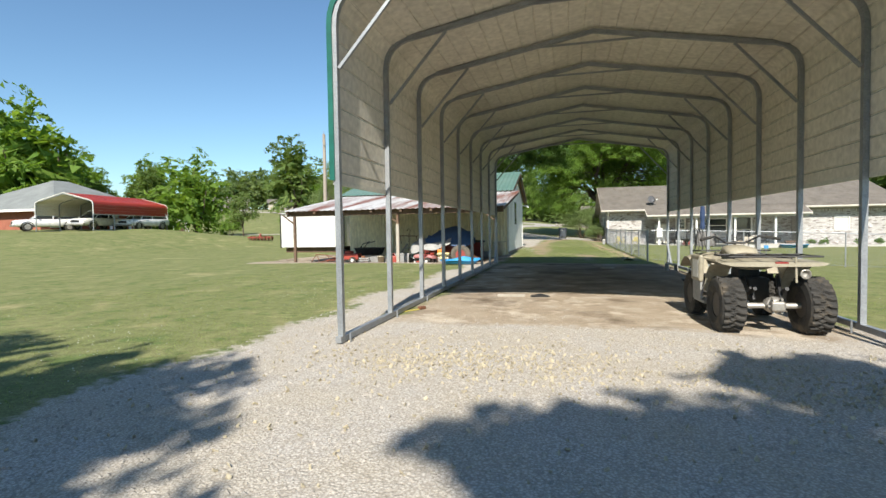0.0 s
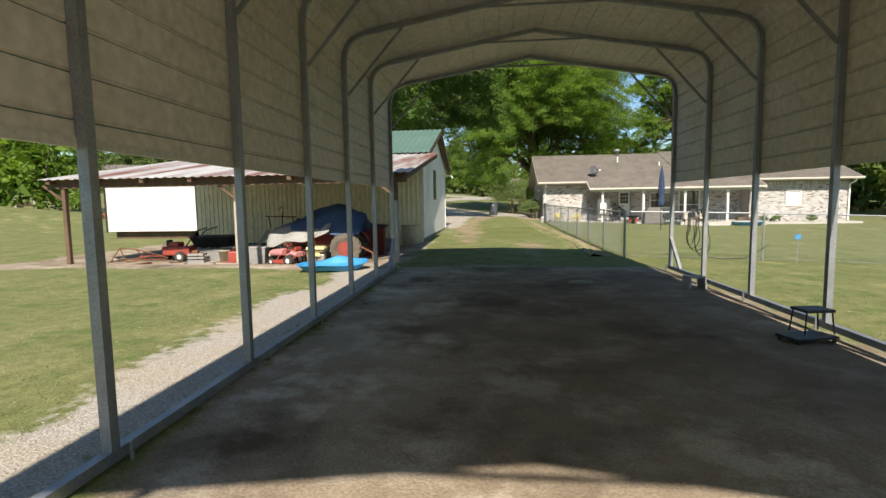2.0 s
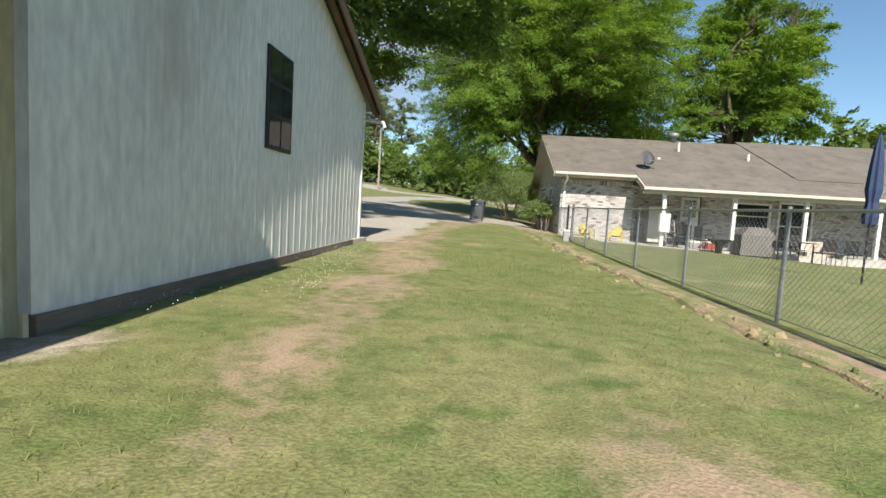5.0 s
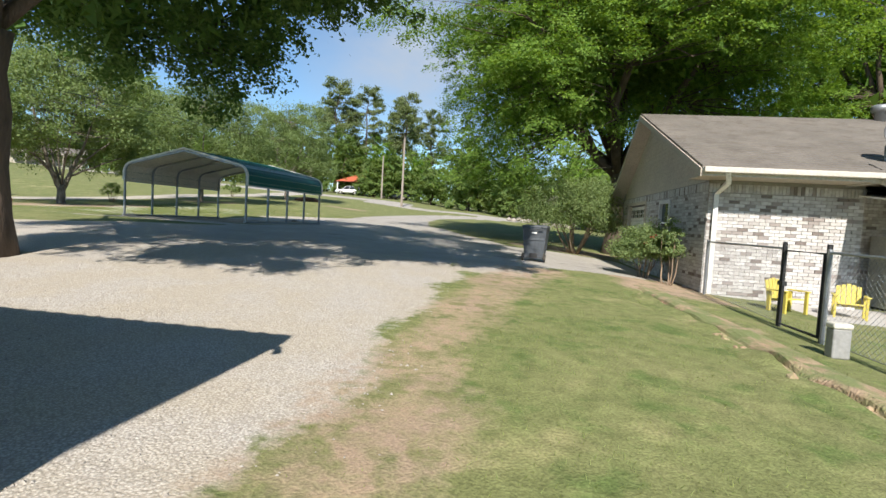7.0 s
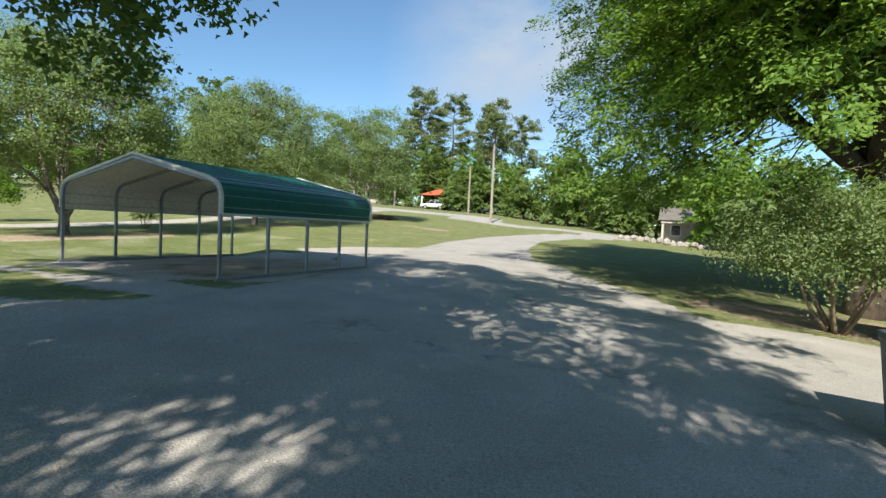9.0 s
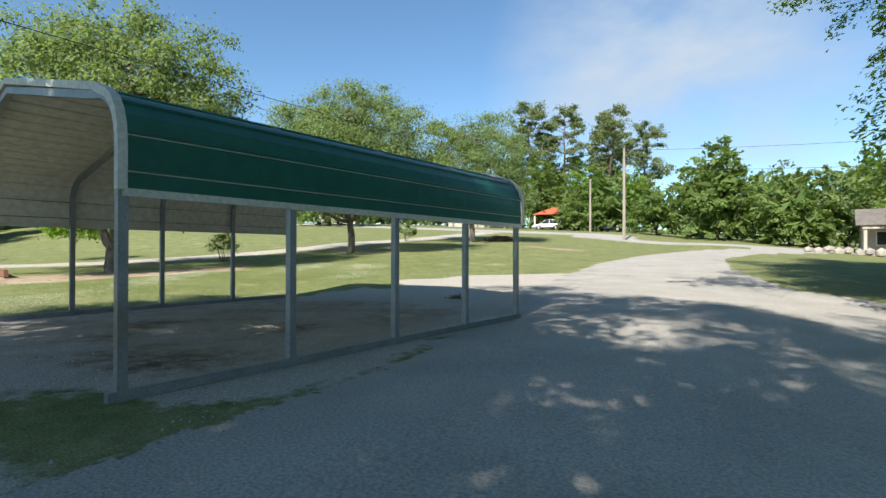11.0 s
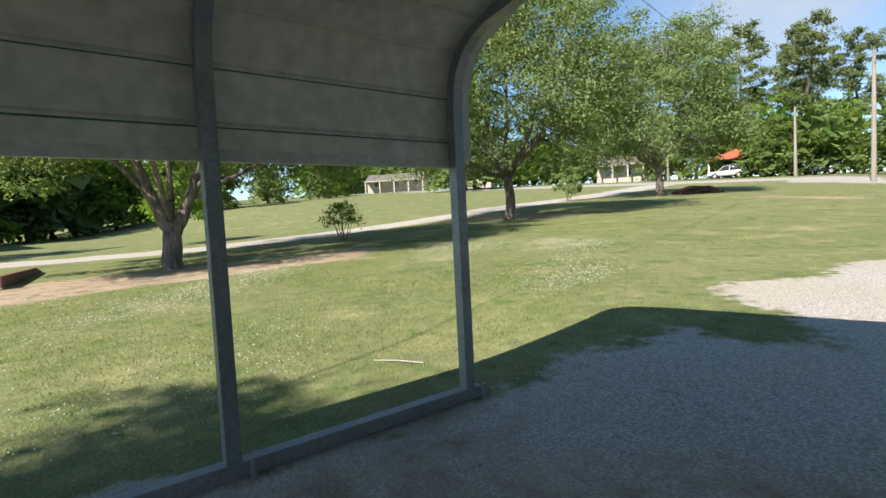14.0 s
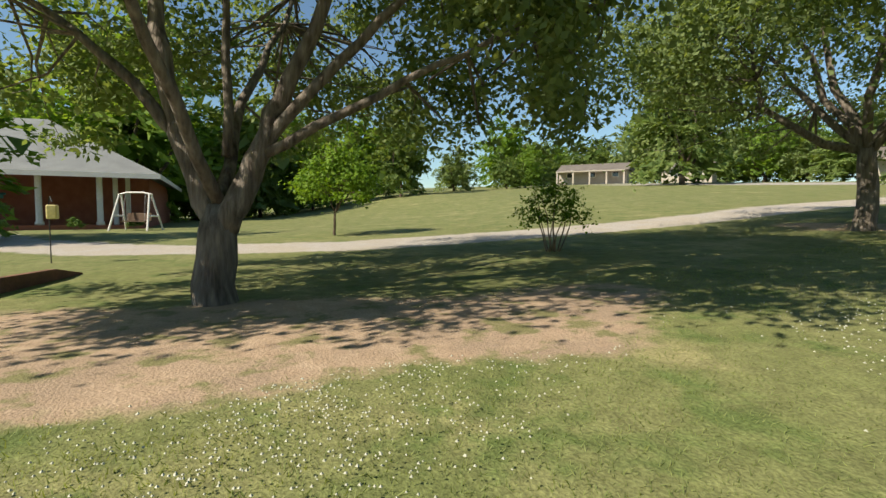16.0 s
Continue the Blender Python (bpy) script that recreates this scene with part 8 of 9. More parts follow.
west.matrix_basis = Matrix.Translation((-6.4, -0.7, 0)) @ west.matrix_basis @ Matrix.Diagonal((1, 1, 1.18, 1))

RED_SHEET = mat("red painted steel", (0.42, 0.05, 0.03), (0.36, 0.04, 0.025), 0.45, 0, 1, 9)
carport("carport", -40.6, 27.9, ground_z(-40, 30), 6, 2.7, 2.1, 3.1, 5, 2.2, 1.35, RED_SHEET, "red steel carport sheltering parked vehicles", brace=False)
CAR_WHITE = mat("white car paint", (0.72, 0.72, 0.71), (0.68, 0.68, 0.67), 0.25, 0, 1, 5, spec=0.6)


def vehicle(x, y, turn, paint, label, category, pickup=False):
    """A parked vehicle, its nose along +y: rounded body, glazed cabin, wheels in dark arches."""
    ob = thing("pickup_truck" if pickup else "car", x, y, None, turn, label, category)
    for sx in (-1, 1):
        for yy in (-1.45, 1.5):
            wheel(ob, sx * 0.80, yy, 0.37, 0.37, 0.24, 0.22, SILVER, 0)
    sec = lambda v, z0, z1, half: ring(0, v, (z0 + z1) / 2, half, (z1 - z0) / 2, 16, 0.35)
    back = 1.02 if pickup else 1.08
    part("body", loft(bmesh.new(), [sec(-2.5, 0.55, back - 0.08, 0.80), sec(-2.42, 0.42, back, 0.88), sec(-0.9, 0.36, 1.05, 0.92), sec(1.0, 0.36, 1.05, 0.92), sec(1.9, 0.38, 1.0, 0.90), sec(2.35, 0.42, 0.93, 0.84), sec(2.46, 0.5, 0.84, 0.74)]), paint, ob, smooth=True)
    y0, y1 = (-0.95, -0.75) if pickup else (-2.35, -2.05)
    part("cabin", loft(bmesh.new(), [ring(0, v, 1.0 + h / 2, w, h / 2, 16, 0.4) for v, h, w in ((y0, 0.1, 0.78), (y1, 0.66, 0.70), (-0.2, 0.72, 0.70), (0.35, 0.66, 0.68), (1.2, 0.08, 0.76))]), GLASS_DARK, ob, "dark glazed cabin", smooth=True)
    part("roof_panel", loft(bmesh.new(), [ring(0, v, z, w, 0.03, 16, 0.4) for v, z, w in ((y1 - 0.02, 1.66, 0.66), (-0.3, 1.72, 0.70), (0.4, 1.67, 0.66))]), paint, ob, smooth=True)
    for s in (-1, 1):
        part("pillar", tubes([[(s * 0.77, 1.16, 1.05), (s * 0.69, 0.38, 1.66)]], 0.04), paint, ob)
        part("pillar", tubes([[(s * 0.79, -0.3, 1.02), (s * 0.70, -0.34, 1.68)]], 0.045), paint, ob)
        part("pillar", tubes([[(s * 0.79, y0 + 0.05, 1.02), (s * 0.68, y1, 1.66)]], 0.06), paint, ob)
        part("headlight", boxes((s * 0.62 - 0.15, s * 0.62 + 0.15, 2.36, 2.45, 0.70, 0.86), bevel=0.03), SILVER, ob)
        part("mirror", boxes((s * 0.98 - 0.08, s * 0.98 + 0.08, 0.75, 0.85, 1.08, 1.22), bevel=0.02), BLACK, ob)
        for yy in (-1.45, 1.5):
            bm = bmesh.new()
            tube(bm, [(s * 0.905, yy + 0.43 * math.cos(q), 0.37 + 0.43 * math.sin(q)) for q in np.linspace(-0.1, math.pi + 0.1, 14)], 0.035, 6)
            part("wheel_arch", bm, BLACK, ob)
    part("grille", boxes((-0.42, 0.42, 2.40, 2.48, 0.62, 0.84), bevel=0.02), BLACK, ob)
    part("bumper", boxes((-0.86, 0.86, 2.36, 2.54, 0.40, 0.56), bevel=0.04), SILVER, ob)
    return ob


vehicle(-41.3, 31.6, 186, CAR_WHITE, "white pickup truck parked under the red carport", "truck", True)
vehicle(-39.4, 34.6, 184, CAR_WHITE, "white car parked under the red carport", "car")
vehicle(-45.6, 30.4, 150, CAR_WHITE, "white off-road car parked on the lawn", "car")

plaque = thing("wall_plaque", -50.93, 40.2, ground_z(-50, 42) + 1.7, 0, "teal plaque hung on the red brick porch wall", "plaque")
part("board", boxes((0.0, 0.04, -0.22, 0.22, -0.18, 0.1), (0.0, 0.04, -0.32, 0.32, 0.0, 0.1), bevel=0.01), mat("teal paint", (0.08, 0.30, 0.27), (0.06, 0.24, 0.22), 0.6), plaque)
swing = thing("porch_swing", -46.0, 46.7, None, 62, "white A-frame garden swing with a brown bench", "swing")
for s in (-1, 1):
    part("end_frame", tubes([[(s * 0.95, -0.6, 0), (s * 0.75, -0.06, 1.75)], [(s * 0.95, 0.6, 0), (s * 0.75, 0.06, 1.75)], [(s * 0.9, -0.36, 0.7), (s * 0.9, 0.36, 0.7)]], 0.045), WHITE, swing)
part("top_beam", tubes([[(-0.85, 0, 1.72), (-0.4, 0, 1.82), (0.4, 0, 1.82), (0.85, 0, 1.72)]], 0.04), WHITE, swing)
part("bench", boxes((-0.62, 0.62, -0.25, 0.25, 0.42, 0.47), (-0.62, 0.62, 0.22, 0.27, 0.47, 0.85), bevel=0.01), OLD_WOOD, swing)
for s in (-1, 1):
    part("chain", tubes([[(s * 0.55, v, 0.45), (s * 0.5, 0, 1.78)] for v in (-0.2, 0.2)], 0.008, 5), GALV, swing)
swing.scale = (0.96, 0.96, 0.96)
bed = thing("planter_border", -26.6, 47.85, None, 0, "low dark timber planter border", "planter")
part("board", prism(bmesh.new(), [(-1.7, 0.0), (2.2, 0.0), (2.2, 0.2), (-1.0, 0.17), (-1.65, 0.05)], -0.05, 0.05, m=pose(0, 0, 0, 0, 0, -14)), mat("dark red timber", (0.22, 0.10, 0.065), (0.15, 0.07, 0.045), 0.85, 0, 3, 30, 0.3), bed)
hook = thing("shepherd_hook", -30.3, 47.4, None, 0, "black garden hook with a small lantern", "garden hook")
part("rod", tubes([[(0, 0, -0.1), (0, 0, 1.1), (0.1, 0.05, 1.2), (0.2, 0.1, 1.1)]], 0.01), BLACK, hook)
part("lantern", boxes((0.12, 0.28, 0.02, 0.18, 0.8, 1.05), bevel=0.02), YELLOW_PAINT, hook)
twig = thing("stick", -15.84, 48.95, None, 24, "bleached stick lying in the grass", "stick")
part("wood", tubes([[(-0.28, 0, 0.02), (0.0, 0.02, 0.035), (0.3, 0, 0.03)]], 0.012), GREY_WOOD, twig)
twig.scale = (0.68, 0.45, 0.45)
heap = thing("leaf_heap", -11.70, 49.84, None, 10, "small heap of dry leaves on gravel", "leaf heap")
me = leaf_mesh("leaves", np.array([(0.2 * math.cos(k * 2.4) * (k / 12), 0.1 * math.sin(k * 2.4) * (k / 12), 0.035 - 0.002 * k) for k in range(12)]), np.random.default_rng(4), 20, 0.035, 0.035, mat("dry leaves", (0.30, 0.25, 0.15), (0.16, 0.125, 0.075), 0.9))
lv = new("leaves", me)
lv.parent = heap
mound = thing("mulch_mound", -24.0, 79.5, None, 0, "dark mound of mulch on the lawn", "mulch")
bm = bmesh.new()
bmesh.ops.create_icosphere(bm, subdivisions=4, radius=1.0)
for vtx in bm.verts:
    n = noise.noise(vtx.co * 2.2) * 0.18
    vtx.co = Vector((vtx.co.x * 2.4, vtx.co.y * 1.6, max(-0.2, vtx.co.z) * 0.75)) * (1 + n)
part("mound", bm, mat("dark mulch", (0.06, 0.035, 0.022), (0.04, 0.022, 0.015), 0.95, 0, 4, 30, 0.6), mound)
mound.scale = (0.6, 0.6, 0.6)

# ---- poles, wires, far buildings ----


def pole(x, y, height, arms=True):
    ob = thing("utility_pole", x, y, None, 10, "weathered timber utility pole with wires", "utility pole", "utility poles")
    part("shaft", tube(bmesh.new(), [(0, 0, -0.5), (0, 0, height * 0.5), (0, 0, height)], [0.17, 0.145, 0.11], 10), POLE_WOOD, ob)
    if arms:
        part("cap", tubes([[(0, 0, height), (0, 0, height + 0.25)]], 0.03), GALV, ob)
        part("bracket", tubes([[(-0.02, -0.12, height - 0.9), (0.3, -0.3, height - 0.8)]], 0.03), GALV, ob)
    return ob


pole(-16.9, 95.0, 9.4)
pole(-43.0, 125.0, 9.5)
pole(-25.0, 114.0, 12.2 - ground_z(-25, 114), False)
pole(-18.6, 31.0, 8.6)
pole(30, 90, 9.4)


def wire(p, q, sag, label, r=0.014):
    ob = thing("power_line", 0, 0, 0, 0, label, "cable")
    p, q = Vector(p), Vector(q)
    part("cable", tubes([[tuple(p.lerp(q, i / 16) - Vector((0, 0, sag * 4 * (i / 16) * (1 - i / 16)))) for i in range(17)]], r, 4), BLACK, ob)


zp = ground_z(-16.9, 95)
wire((-16.9, 95, zp + 9.2), (-43, 125, ground_z(-43, 125) + 9.3), 0.5, "overhead power line between timber poles")
wire((-16.9, 95, zp + 9.2), (30, 90, ground_z(30, 90) + 9.2), 0.7, "overhead power line along the street")
wire((-16.9, 95, zp + 7.2), (30, 90, ground_z(30, 90) + 7.2), 0.7, "overhead telephone line along the street")
wire((-25.0, 114, 12.0), (-13.5, 27.9, 3.6), 0.6, "service cable from the street to the barn", 0.008)


def cottage(x, y, turn, w, d, h, wall, roof_mat, label, floors=1, porch=False, z=None):
    ob = thing("house", x, y, z, turn, label, "house")
    part("wall", boxes((-w / 2, w / 2, -d / 2, d / 2, -1.0, h)), wall, ob)
    bm = bmesh.new()
    prism(bm, [(-d / 2 - 0.5, h), (d / 2 + 0.5, h), (0, h + d * 0.24)], -w / 2 - 0.4, w / 2 + 0.4, axis_x=True)
    part("roof", bm, roof_mat, ob)
    n = max(2, int(w / 3))
    for f in range(floors):
        for k in range(n):
            u = -w / 2 + w * (k + 0.5) / n
            z0 = h / floors * f + 0.9
            wd = part("window", boxes((u - 0.55, u + 0.55, -d / 2 - 0.04, -d / 2, z0, z0 + 1.3)), WHITE, ob)
            part("pane", boxes((u - 0.46, u + 0.46, -d / 2 - 0.05, -d / 2 - 0.04, z0 + 0.08, z0 + 1.22)), GLASS_DARK, wd)
    if porch:
        part("porch_roof", boxes((-w / 2, w / 2, -d / 2 - 2.2, -d / 2, h * 0.86, h * 0.86 + 0.15)), wall, ob)
        for k in range(5):
            u = -w / 2 + 0.2 + (w - 0.4) * k / 4
            part("column", boxes((u - 0.12, u + 0.12, -d / 2 - 2.1, -d / 2 - 1.9, -0.5, h * 0.86)), wall, ob)
    return ob


PALE_WALL = mat("pale painted wall", (0.44, 0.40, 0.33), (0.38, 0.34, 0.28), 0.7, 0, 1, 15)
cottage(-87, 109, 38, 11, 6, 2.0, PALE_WALL, SHINGLE, "low pale hilltop house with a porch", porch=True)
cottage(-75, 117, 30, 7, 5, 1.9, PALE_WALL, SHINGLE, "small pale hilltop house")
cottage(-52, 132, 20, 10, 7, 3.0, PALE_WALL, SHINGLE, "low pale house across the street", 1, True)
cottage(9, 101, -8, 12, 7, 2.7, PALE_WALL, SHINGLE, "low house with a pale porch among trees", porch=True)
canopy = thing("pavilion", -33, 128, None, 10, "open pavilion with a red hip roof across the street", "pavilion")
bm = bmesh.new()
v = [bm.verts.new(p) for p in ((-5, -3.5, 2.6), (5, -3.5, 2.6), (5, 3.5, 2.6), (-5, 3.5, 2.6), (-1.5, 0, 4.2), (1.5, 0, 4.2))]
for f in ((0, 1, 5, 4), (1, 2, 5), (2, 3, 4, 5), (3, 0, 4), (3, 2, 1, 0)):
    bm.faces.new([v[i] for i in f])
part("roof", bm, mat("orange red roofing", (0.5, 0.13, 0.07), (0.42, 0.1, 0.05), 0.6), canopy)
for sx in (-1, 1):
    for sy in (-1, 1):
        part("post", boxes((sx * 4.6 - 0.1, sx * 4.6 + 0.1, sy * 3.1 - 0.1, sy * 3.1 + 0.1, -0.6, 2.6)), WHITE, canopy)
vehicle(-34.5, 124, 95, CAR_WHITE, "white car parked beside the pavilion", "car")
vehicle(-29, 125, 95, mat("dark car paint", (0.04, 0.05, 0.06), None, 0.25, 0, 1, 5, spec=0.6), "dark car parked beside the pavilion", "car")
vehicle(-24.5, 124, 90, MATS["dark car paint"], "dark car parked along the street", "car")
wall = thing("stone_wall", 8, 88, None, 0, "low rough stone wall along the street", "wall")
bm = bmesh.new()
for k in range(60):
    x = -10 + 0.62 * k
    bmesh.ops.create_icosphere(bm, subdivisions=1, radius=0.42, matrix=Matrix.Translation((x, -0.1 * k + 3 + rw.uniform(-0.2, 0.2), rw.uniform(0.05, 0.4) + ground_z(8 + x, 91 - 0.1 * k) - ground_z(8, 88))) @ Matrix.Diagonal((rw.uniform(0.8, 1.3), 0.7, rw.uniform(0.6, 1.0), 1)))
part("stones", bm, mat("pale field stone", (0.38, 0.34, 0.29), (0.26, 0.23, 0.2), 0.9, 0, 2, 20, 0.4), wall)["kind"] = "stuff"

# ---- grass blades, clover, loose gravel ----


def scatter(n, x0, x1, y0, y1, rng):
    return rng.uniform(x0, x1, n), rng.uniform(y0, y1, n)


def build_grass():
    rng = np.random.default_rng(8)
    xs, ys = [], []
    for n, x0, x1, y0, y1 in ((60000, -3.4, 3.4, 13, 38), (40000, -2.6, 1.8, 21, 28), (40000, -21.5, -15.6, 47, 54), (30000, -9, -3.6, -5, 12.5), (20000, 2.8, 7, 3, 16), (90000, -24, -15.4, 43.5, 62), (24000, -16, -9, 49.5, 60), (12000, 2.6, 6, 15, 36)):
        a, b = scatter(n, x0, x1, y0, y1, rng)
        xs.append(a)
        ys.append(b)
    x, y = np.concatenate(xs), np.concatenate(ys)
    m = masks(x, y)
    bare = np.maximum(np.maximum(m[0], m[1]), np.maximum(m[2] * 1.0, np.maximum(m[3], m[4])))
    patch = 0.5 + 0.5 * np.sin(x * 1.1 + 1.7 * np.sin(y * 0.7)) * np.cos(y * 0.9 + np.sin(x * 1.3))
    keep = (rng.uniform(size=len(x)) > bare * 1.15) & (rng.uniform(size=len(x)) < 0.35 + 0.65 * patch)
    keep &= ~((x > -13.2) & (x < -3.0) & (y > 19.3) & (y < 27.6))
    x, y, patch = x[keep], y[keep], patch[keep]
    n = len(x)
    z = level(x, y)
    h = rng.uniform(0.014, 0.032, n) * (0.7 + 0.6 * patch)
    a = rng.uniform(0, 2 * np.pi, n)
    w = rng.uniform(0.002, 0.0045, n)
    lean = rng.normal(size=(n, 2)) * 0.018
    p = np.stack([x, y, z - 0.004], -1)
    side = np.stack([np.cos(a) * w, np.sin(a) * w, np.zeros(n)], -1)
    tip = p + np.stack([lean[:, 0], lean[:, 1], h], -1)
    verts = np.stack([p - side, p + side, tip], 1).reshape(-1, 3)
    tagged(new("grass", tri_mesh("grass", verts, 3, GRASS_BLADE)), "short mown grass blades", "grass", kind="stuff")
    # clover heads
    rng = np.random.default_rng(18)
    xs, ys = [], []
    for n, x0, x1, y0, y1 in ((2600, -10, -3.8, -4, 12), (5000, -3.2, -1.9, 20, 27.4), (34000, -22.5, -15.8, 44, 56), (400, 3, 8, 3, 14)):
        a, b = scatter(n, x0, x1, y0, y1, rng)
        xs.append(a)
        ys.append(b)
    x, y = np.concatenate(xs), np.concatenate(ys)
    m = masks(x, y)
    drift = np.sin(x * 0.8 + 2 * np.sin(y * 0.5)) * np.cos(y * 0.6 + 1.2) + 0.5 * np.sin(x * 2.1 + y * 1.4)
    keep = (np.maximum(m[1], np.maximum(m[2], m[3])) < 0.3) & (rng.uniform(size=len(x)) < np.clip(0.16 + 0.62 * drift, 0.01, 0.95))
    x, y = x[keep], y[keep]
    n = len(x)
    c = np.stack([x, y, level(x, y) + rng.uniform(0.035, 0.075, n)], -1)
    r = rng.uniform(0.0045, 0.009, n)[:, None]
    d = np.array([(1, 0, 0), (0, 1, 0), (-1, 0, 0), (0, -1, 0), (0, 0, 1), (0, 0, -1)], float)
    tri = [(0, 1, 4), (1, 2, 4), (2, 3, 4), (3, 0, 4)]
    verts = np.stack([np.stack([c + d[i] * r for i in t], 1) for t in tri], 1).reshape(-1, 3)
    tagged(new("clover", tri_mesh("clover", verts, 3, CLOVER)), "small white clover heads in the lawn", "clover", kind="stuff")
    # loose stones
    rng = np.random.default_rng(28)
    xs, ys = [], []
    for n, x0, x1, y0, y1 in ((17000, -3.8, 4.5, -4.8, 2.2), (1500, -3.6, -2.75, 0, 12.5), (8000, -8.5, -1.8, 27.5, 38.8), (3500, -15.4, -9.2, 43, 50), (2500, -9.8, -7.6, 42, 49)):
        a, b = scatter(n, x0, x1, y0, y1, rng)
        xs.append(a)
        ys.append(b)
    x, y = np.concatenate(xs), np.concatenate(ys)
    m = masks(x, y)
    keep = rng.uniform(size=len(x)) < m[1] * (1 - m[2]) + 0.03
    x, y = x[keep], y[keep]
    n = len(x)
    c = np.stack([x, y, level(x, y) + 0.002], -1)
    r = (rng.uniform(0.005, 0.015, n) * np.where(y < 2, rng.uniform(0.7, 1.5, n), 1.0))[:, None, None]
    wob = d[None] * rng.uniform(0.6, 1.3, (n, 6, 1)) * r
    wob[:, :, 2] *= 0.7
    verts = np.stack([np.stack([c + wob[:, i] for i in t], 1) for t in tri], 1).reshape(-1, 3)
    tagged(new("gravel", tri_mesh("gravel", verts, 3, STONES)), "loose pale gravel stones", "gravel", kind="stuff")
    # pale wood chips strewn by the carport's front leg
    rng = np.random.default_rng(38)
    x = np.concatenate([rng.normal(-1.2, 0.75, 800), rng.normal(1.9, 0.8, 700), rng.uniform(-3.4, 3.6, 500)])
    y = np.concatenate([rng.normal(-0.5, 0.36, 800), rng.normal(-0.8, 0.36, 700), rng.uniform(-2.8, 0.8, 500)])
    n = len(x)
    c = np.stack([x, y, level(x, y) + 0.007], -1)
    a = rng.uniform(0, 2 * np.pi, n)
    lng, wid = rng.uniform(0.006, 0.018, n), rng.uniform(0.004, 0.010, n)
    u = np.stack([np.cos(a) * lng, np.sin(a) * lng, rng.normal(size=n) * 0.008], -1)
    v = np.stack([-np.sin(a) * wid, np.cos(a) * wid, rng.normal(size=n) * 0.006], -1)
    up = np.array((0, 0, 0.006))
    top, low = [c - u - v * 0.7 + up, c + u * 0.9 - v + up, c + u + v * 0.8 + up, c - u * 0.8 + v + up], [c - u - v * 0.7 - up, c + u * 0.9 - v - up, c + u + v * 0.8 - up, c - u * 0.8 + v - up]
    quads = [top] + [[top[i], low[i], low[(i + 1) % 4], top[(i + 1) % 4]] for i in range(4)]
    verts = np.stack([np.stack(q, 1) for q in quads], 1).reshape(-1, 3)
    tagged(new("wood_chips", tri_mesh("wood_chips", verts, 4, CHIPS)), "pale yellow wood chips strewn over the gravel", "wood chips", kind="stuff")


CHIPS = mat("fresh wood chips", (0.45, 0.39, 0.27), (0.32, 0.28, 0.205), 0.9, 0, 14, 60)
STONES = mat("pale gravel stones", (0.42, 0.385, 0.335), (0.27, 0.245, 0.21), 0.9, 0, 30, 80, coord="Object")
build_grass()

# ---- bricks of the house ----


def brick_mat(name, per_object):
    m = bpy.data.materials.new(name)
    m.use_nodes = True
    t = m.node_tree
    b = t.nodes["Principled BSDF"]
    rnd = t.nodes.new("ShaderNodeObjectInfo" if per_object else "ShaderNodeNewGeometry").outputs["Random" if per_object else "Random Per Island"]
    ramp = t.nodes.new("ShaderNodeValToRGB")
    ramp.color_ramp.interpolation = "CONSTANT"
    stops = [(0.0, (0.52, 0.505, 0.485)), (0.3, (0.60, 0.585, 0.565)), (0.55, (0.43, 0.405, 0.385)), (0.72, (0.30, 0.265, 0.245)), (0.82, (0.47, 0.45, 0.425)), (0.94, (0.17, 0.14, 0.125))]
    while len(ramp.color_ramp.elements) < len(stops):
        ramp.color_ramp.elements.new(0.5)
    for e, (at, c) in zip(ramp.color_ramp.elements, stops):
        e.position, e.color = at, (*c, 1)
    t.links.new(rnd, ramp.inputs["Fac"])
    co = t.nodes.new("ShaderNodeNewGeometry")
    n = t.nodes.new("ShaderNodeTexNoise")
    n.inputs["Scale"].default_value = 14
    n.inputs["Detail"].default_value = 5
    t.links.new(co.outputs["Position"], n.inputs["Vector"])
    mr = t.nodes.new("ShaderNodeMapRange")
    mr.inputs["From Min"].default_value, mr.inputs["From Max"].default_value = 0.4, 0.66
    t.links.new(n.outputs["Fac"], mr.inputs["Value"])
    mx = t.nodes.new("ShaderNodeMixRGB")
    mx.inputs["Color2"].default_value = (0.27, 0.235, 0.21, 1)
    h = t.nodes.new("ShaderNodeMath")
    h.operation = "MULTIPLY"
    h.inputs[1].default_value = 0.4
    t.links.new(mr.outputs["Result"], h.inputs[0])
    t.links.new(h.outputs["Value"], mx.inputs["Fac"])
    t.links.new(ramp.outputs["Color"], mx.inputs["Color1"])
    t.links.new(mx.outputs["Color"], b.inputs["Base Color"])
    b.inputs["Roughness"].default_value = 0.9
    bp = t.nodes.new("ShaderNodeBump")
    bp.inputs["Strength"].default_value = 0.4
    bp.inputs["Distance"].default_value = 0.01
    t.links.new(n.outputs["Fac"], bp.inputs["Height"])
    t.links.new(bp.outputs["Normal"], b.inputs["Normal"])
    return m


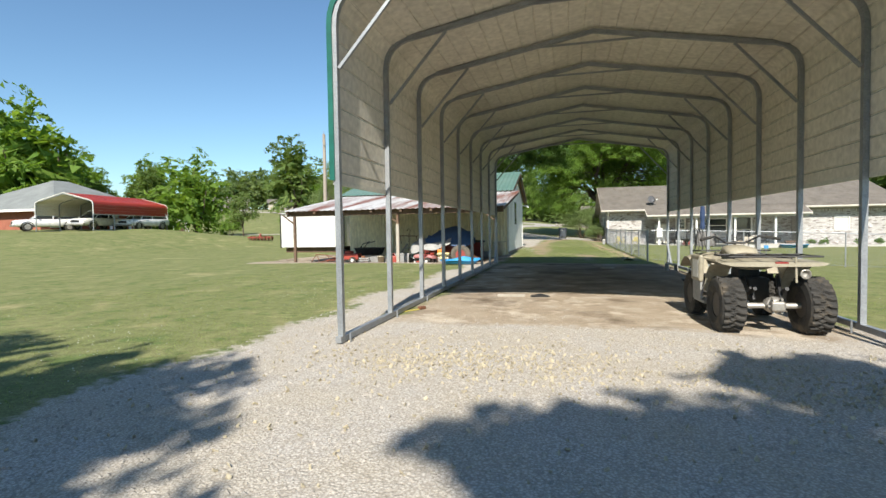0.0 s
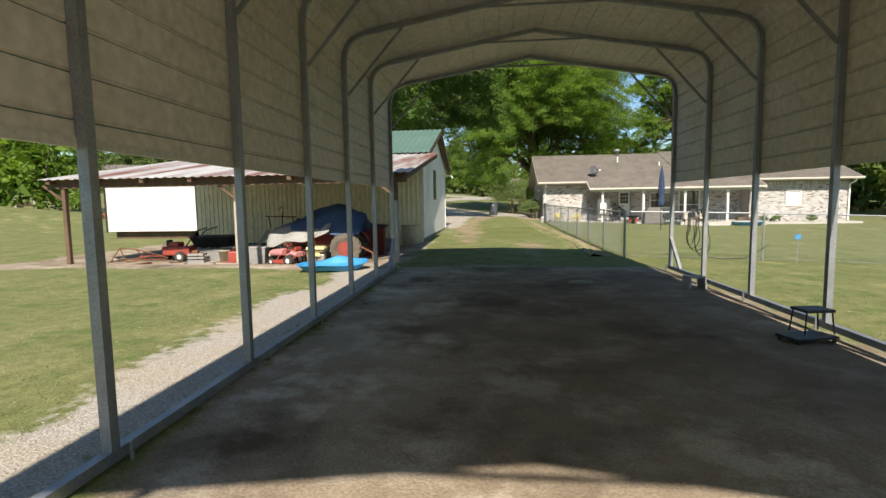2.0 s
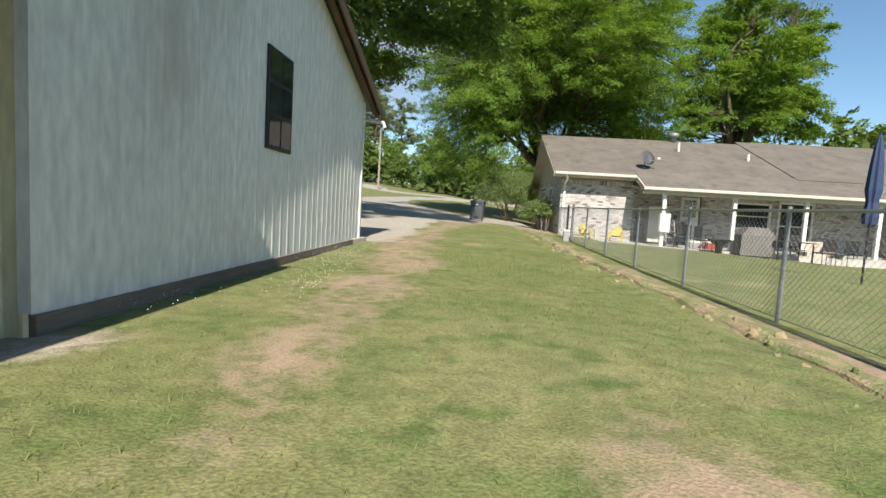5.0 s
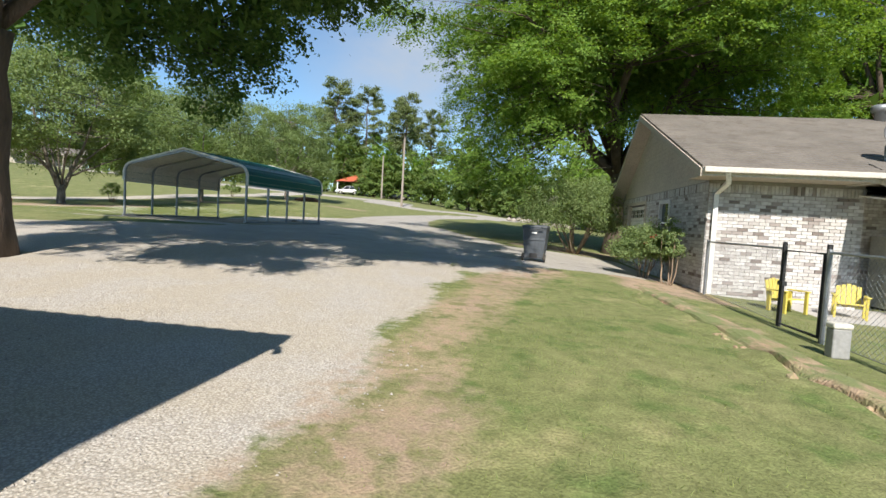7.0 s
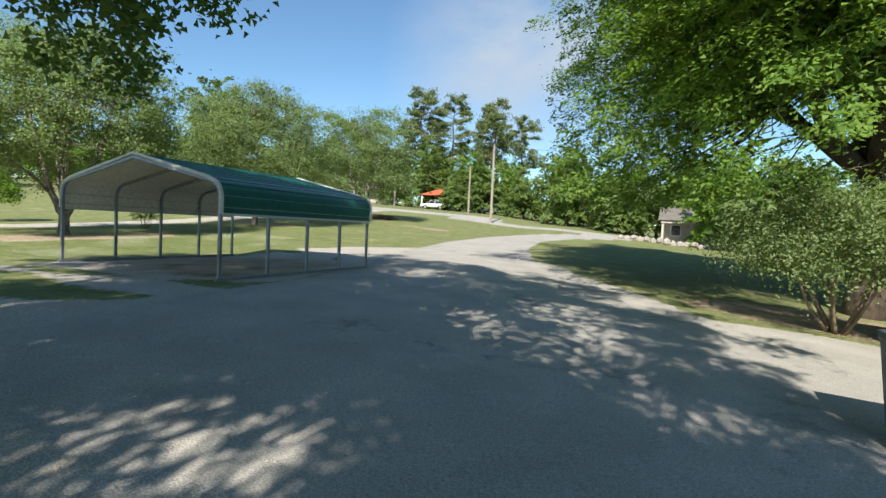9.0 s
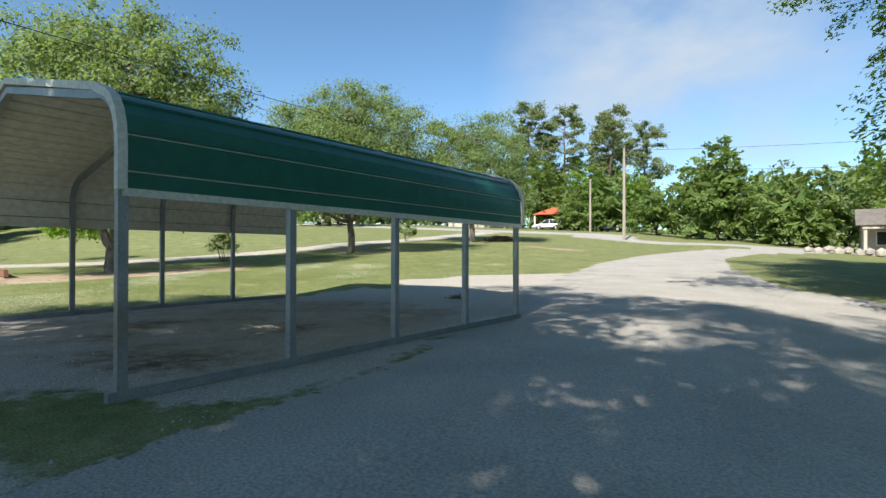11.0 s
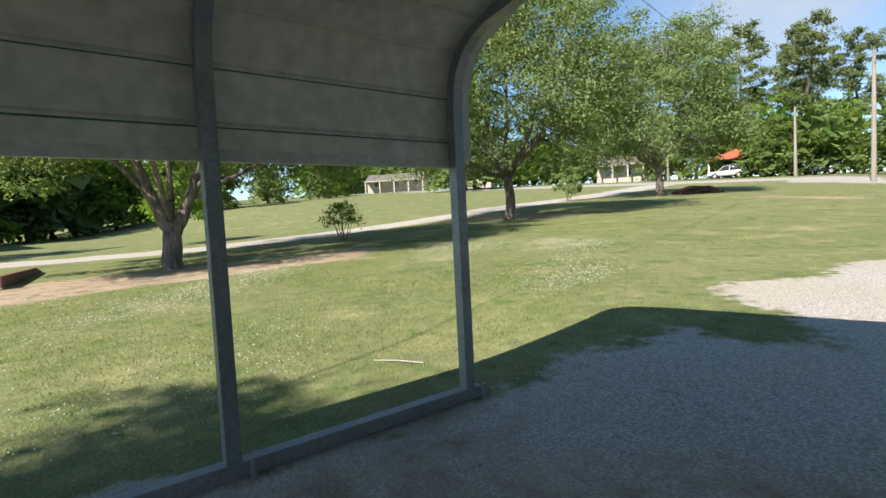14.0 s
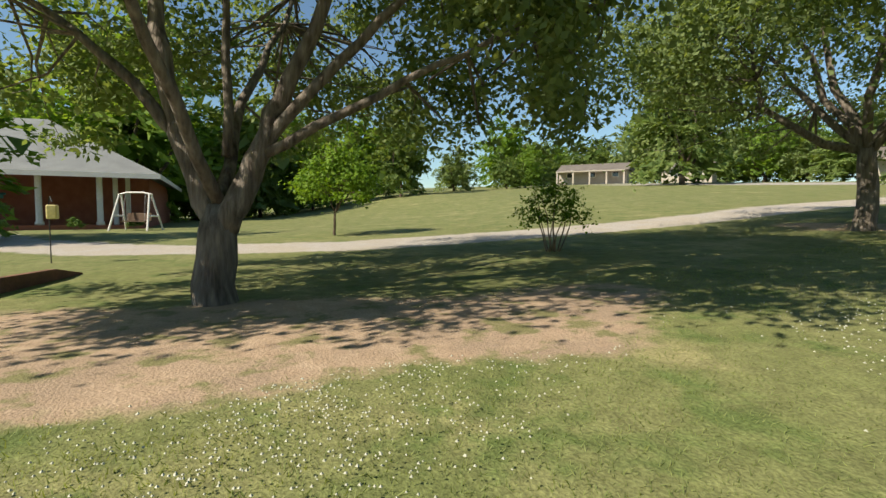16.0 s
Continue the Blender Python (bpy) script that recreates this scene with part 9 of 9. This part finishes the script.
def lay_bricks():
    """Courses of brick over the front and gable walls: those at the near corner are pieces of their own, the rest one joined part."""
    L, H, J = 0.2, 0.062, 0.011
    spots = []
    for wall_name, u0, u1, z0, z1, holes in (("front", HX0 + 0.012, HX1, -0.75, 2.17, FRONT_HOLES), ("side", HY0 + 0.012, HY1, -0.35, 2.2, SIDE_HOLES)):
        z, row_no = z0, 0
        while z + H < z1:
            u = u0 + (0 if row_no % 2 else -0.1)
            while u < u1:
                a, b = max(u, u0), min(u + L, u1)
                free = not any(h[0] < b and a < h[1] and h[2] < z + H and z < h[3] for h in holes)
                if b - a > 0.04 and free:
                    spots.append((wall_name, a, b, z, z + H))
                u += L + J
            z += H + J
            row_no += 1
        # upright top course
        u = u0
        while u + H < u1:
            spots.append((wall_name, u, u + H, z1 + 0.012, z1 + 0.19))
            u += H + J
    rng = random.Random(12)
    near = [s for s in spots if s[0] == "side" and s[1] < 41.2 and 0.15 < s[3] and abs(s[2] - s[1] - L) < 0.002][:300]
    nearset = set(near)
    bm = boxes((-L / 2, L / 2, -0.012, 0.012, -H / 2, H / 2))
    me = bpy.data.meshes.new("brick")
    bm.to_mesh(me)
    bm.free()
    me.materials.append(brick_mat("whitewashed brick piece", True))
    inv = house.matrix_basis.inverted()
    side_wall = [o for o in house.children if o.name.startswith("gable_wall")][0]
    for s in near:
        m = inv @ pose(HX0 + 0.004 + rng.uniform(0, 0.004), (s[1] + s[2]) / 2, (s[3] + s[4]) / 2, 0, 0, 90)
        share("brick", me, side_wall, m)
    verts, faces = [], []
    for s in spots:
        if s in nearset:
            continue
        o = rng.uniform(0, 0.004)
        base = len(verts)
        for d in (o, 0.02):
            for a, z in ((s[1], s[3]), (s[2], s[3]), (s[2], s[4]), (s[1], s[4])):
                p = (a, front_y((s[1] + s[2]) / 2) + d - 0.006, z) if s[0] == "front" else (HX0 + d - 0.006, a, z)
                verts.append((p[0] - HX0, p[1] - HY0, p[2]))
        faces += [tuple(base + i for i in f) for f in ((0, 1, 2, 3), (0, 4, 5, 1), (1, 5, 6, 2), (2, 6, 7, 3), (3, 7, 4, 0))]
    me2 = bpy.data.meshes.new("brickwork")
    me2.from_pydata(verts, [], faces)
    me2.materials.append(brick_mat("whitewashed brickwork", False))
    ob = tagged(new("brickwork", me2), kind="stuff")
    ob.parent = house


lay_bricks()
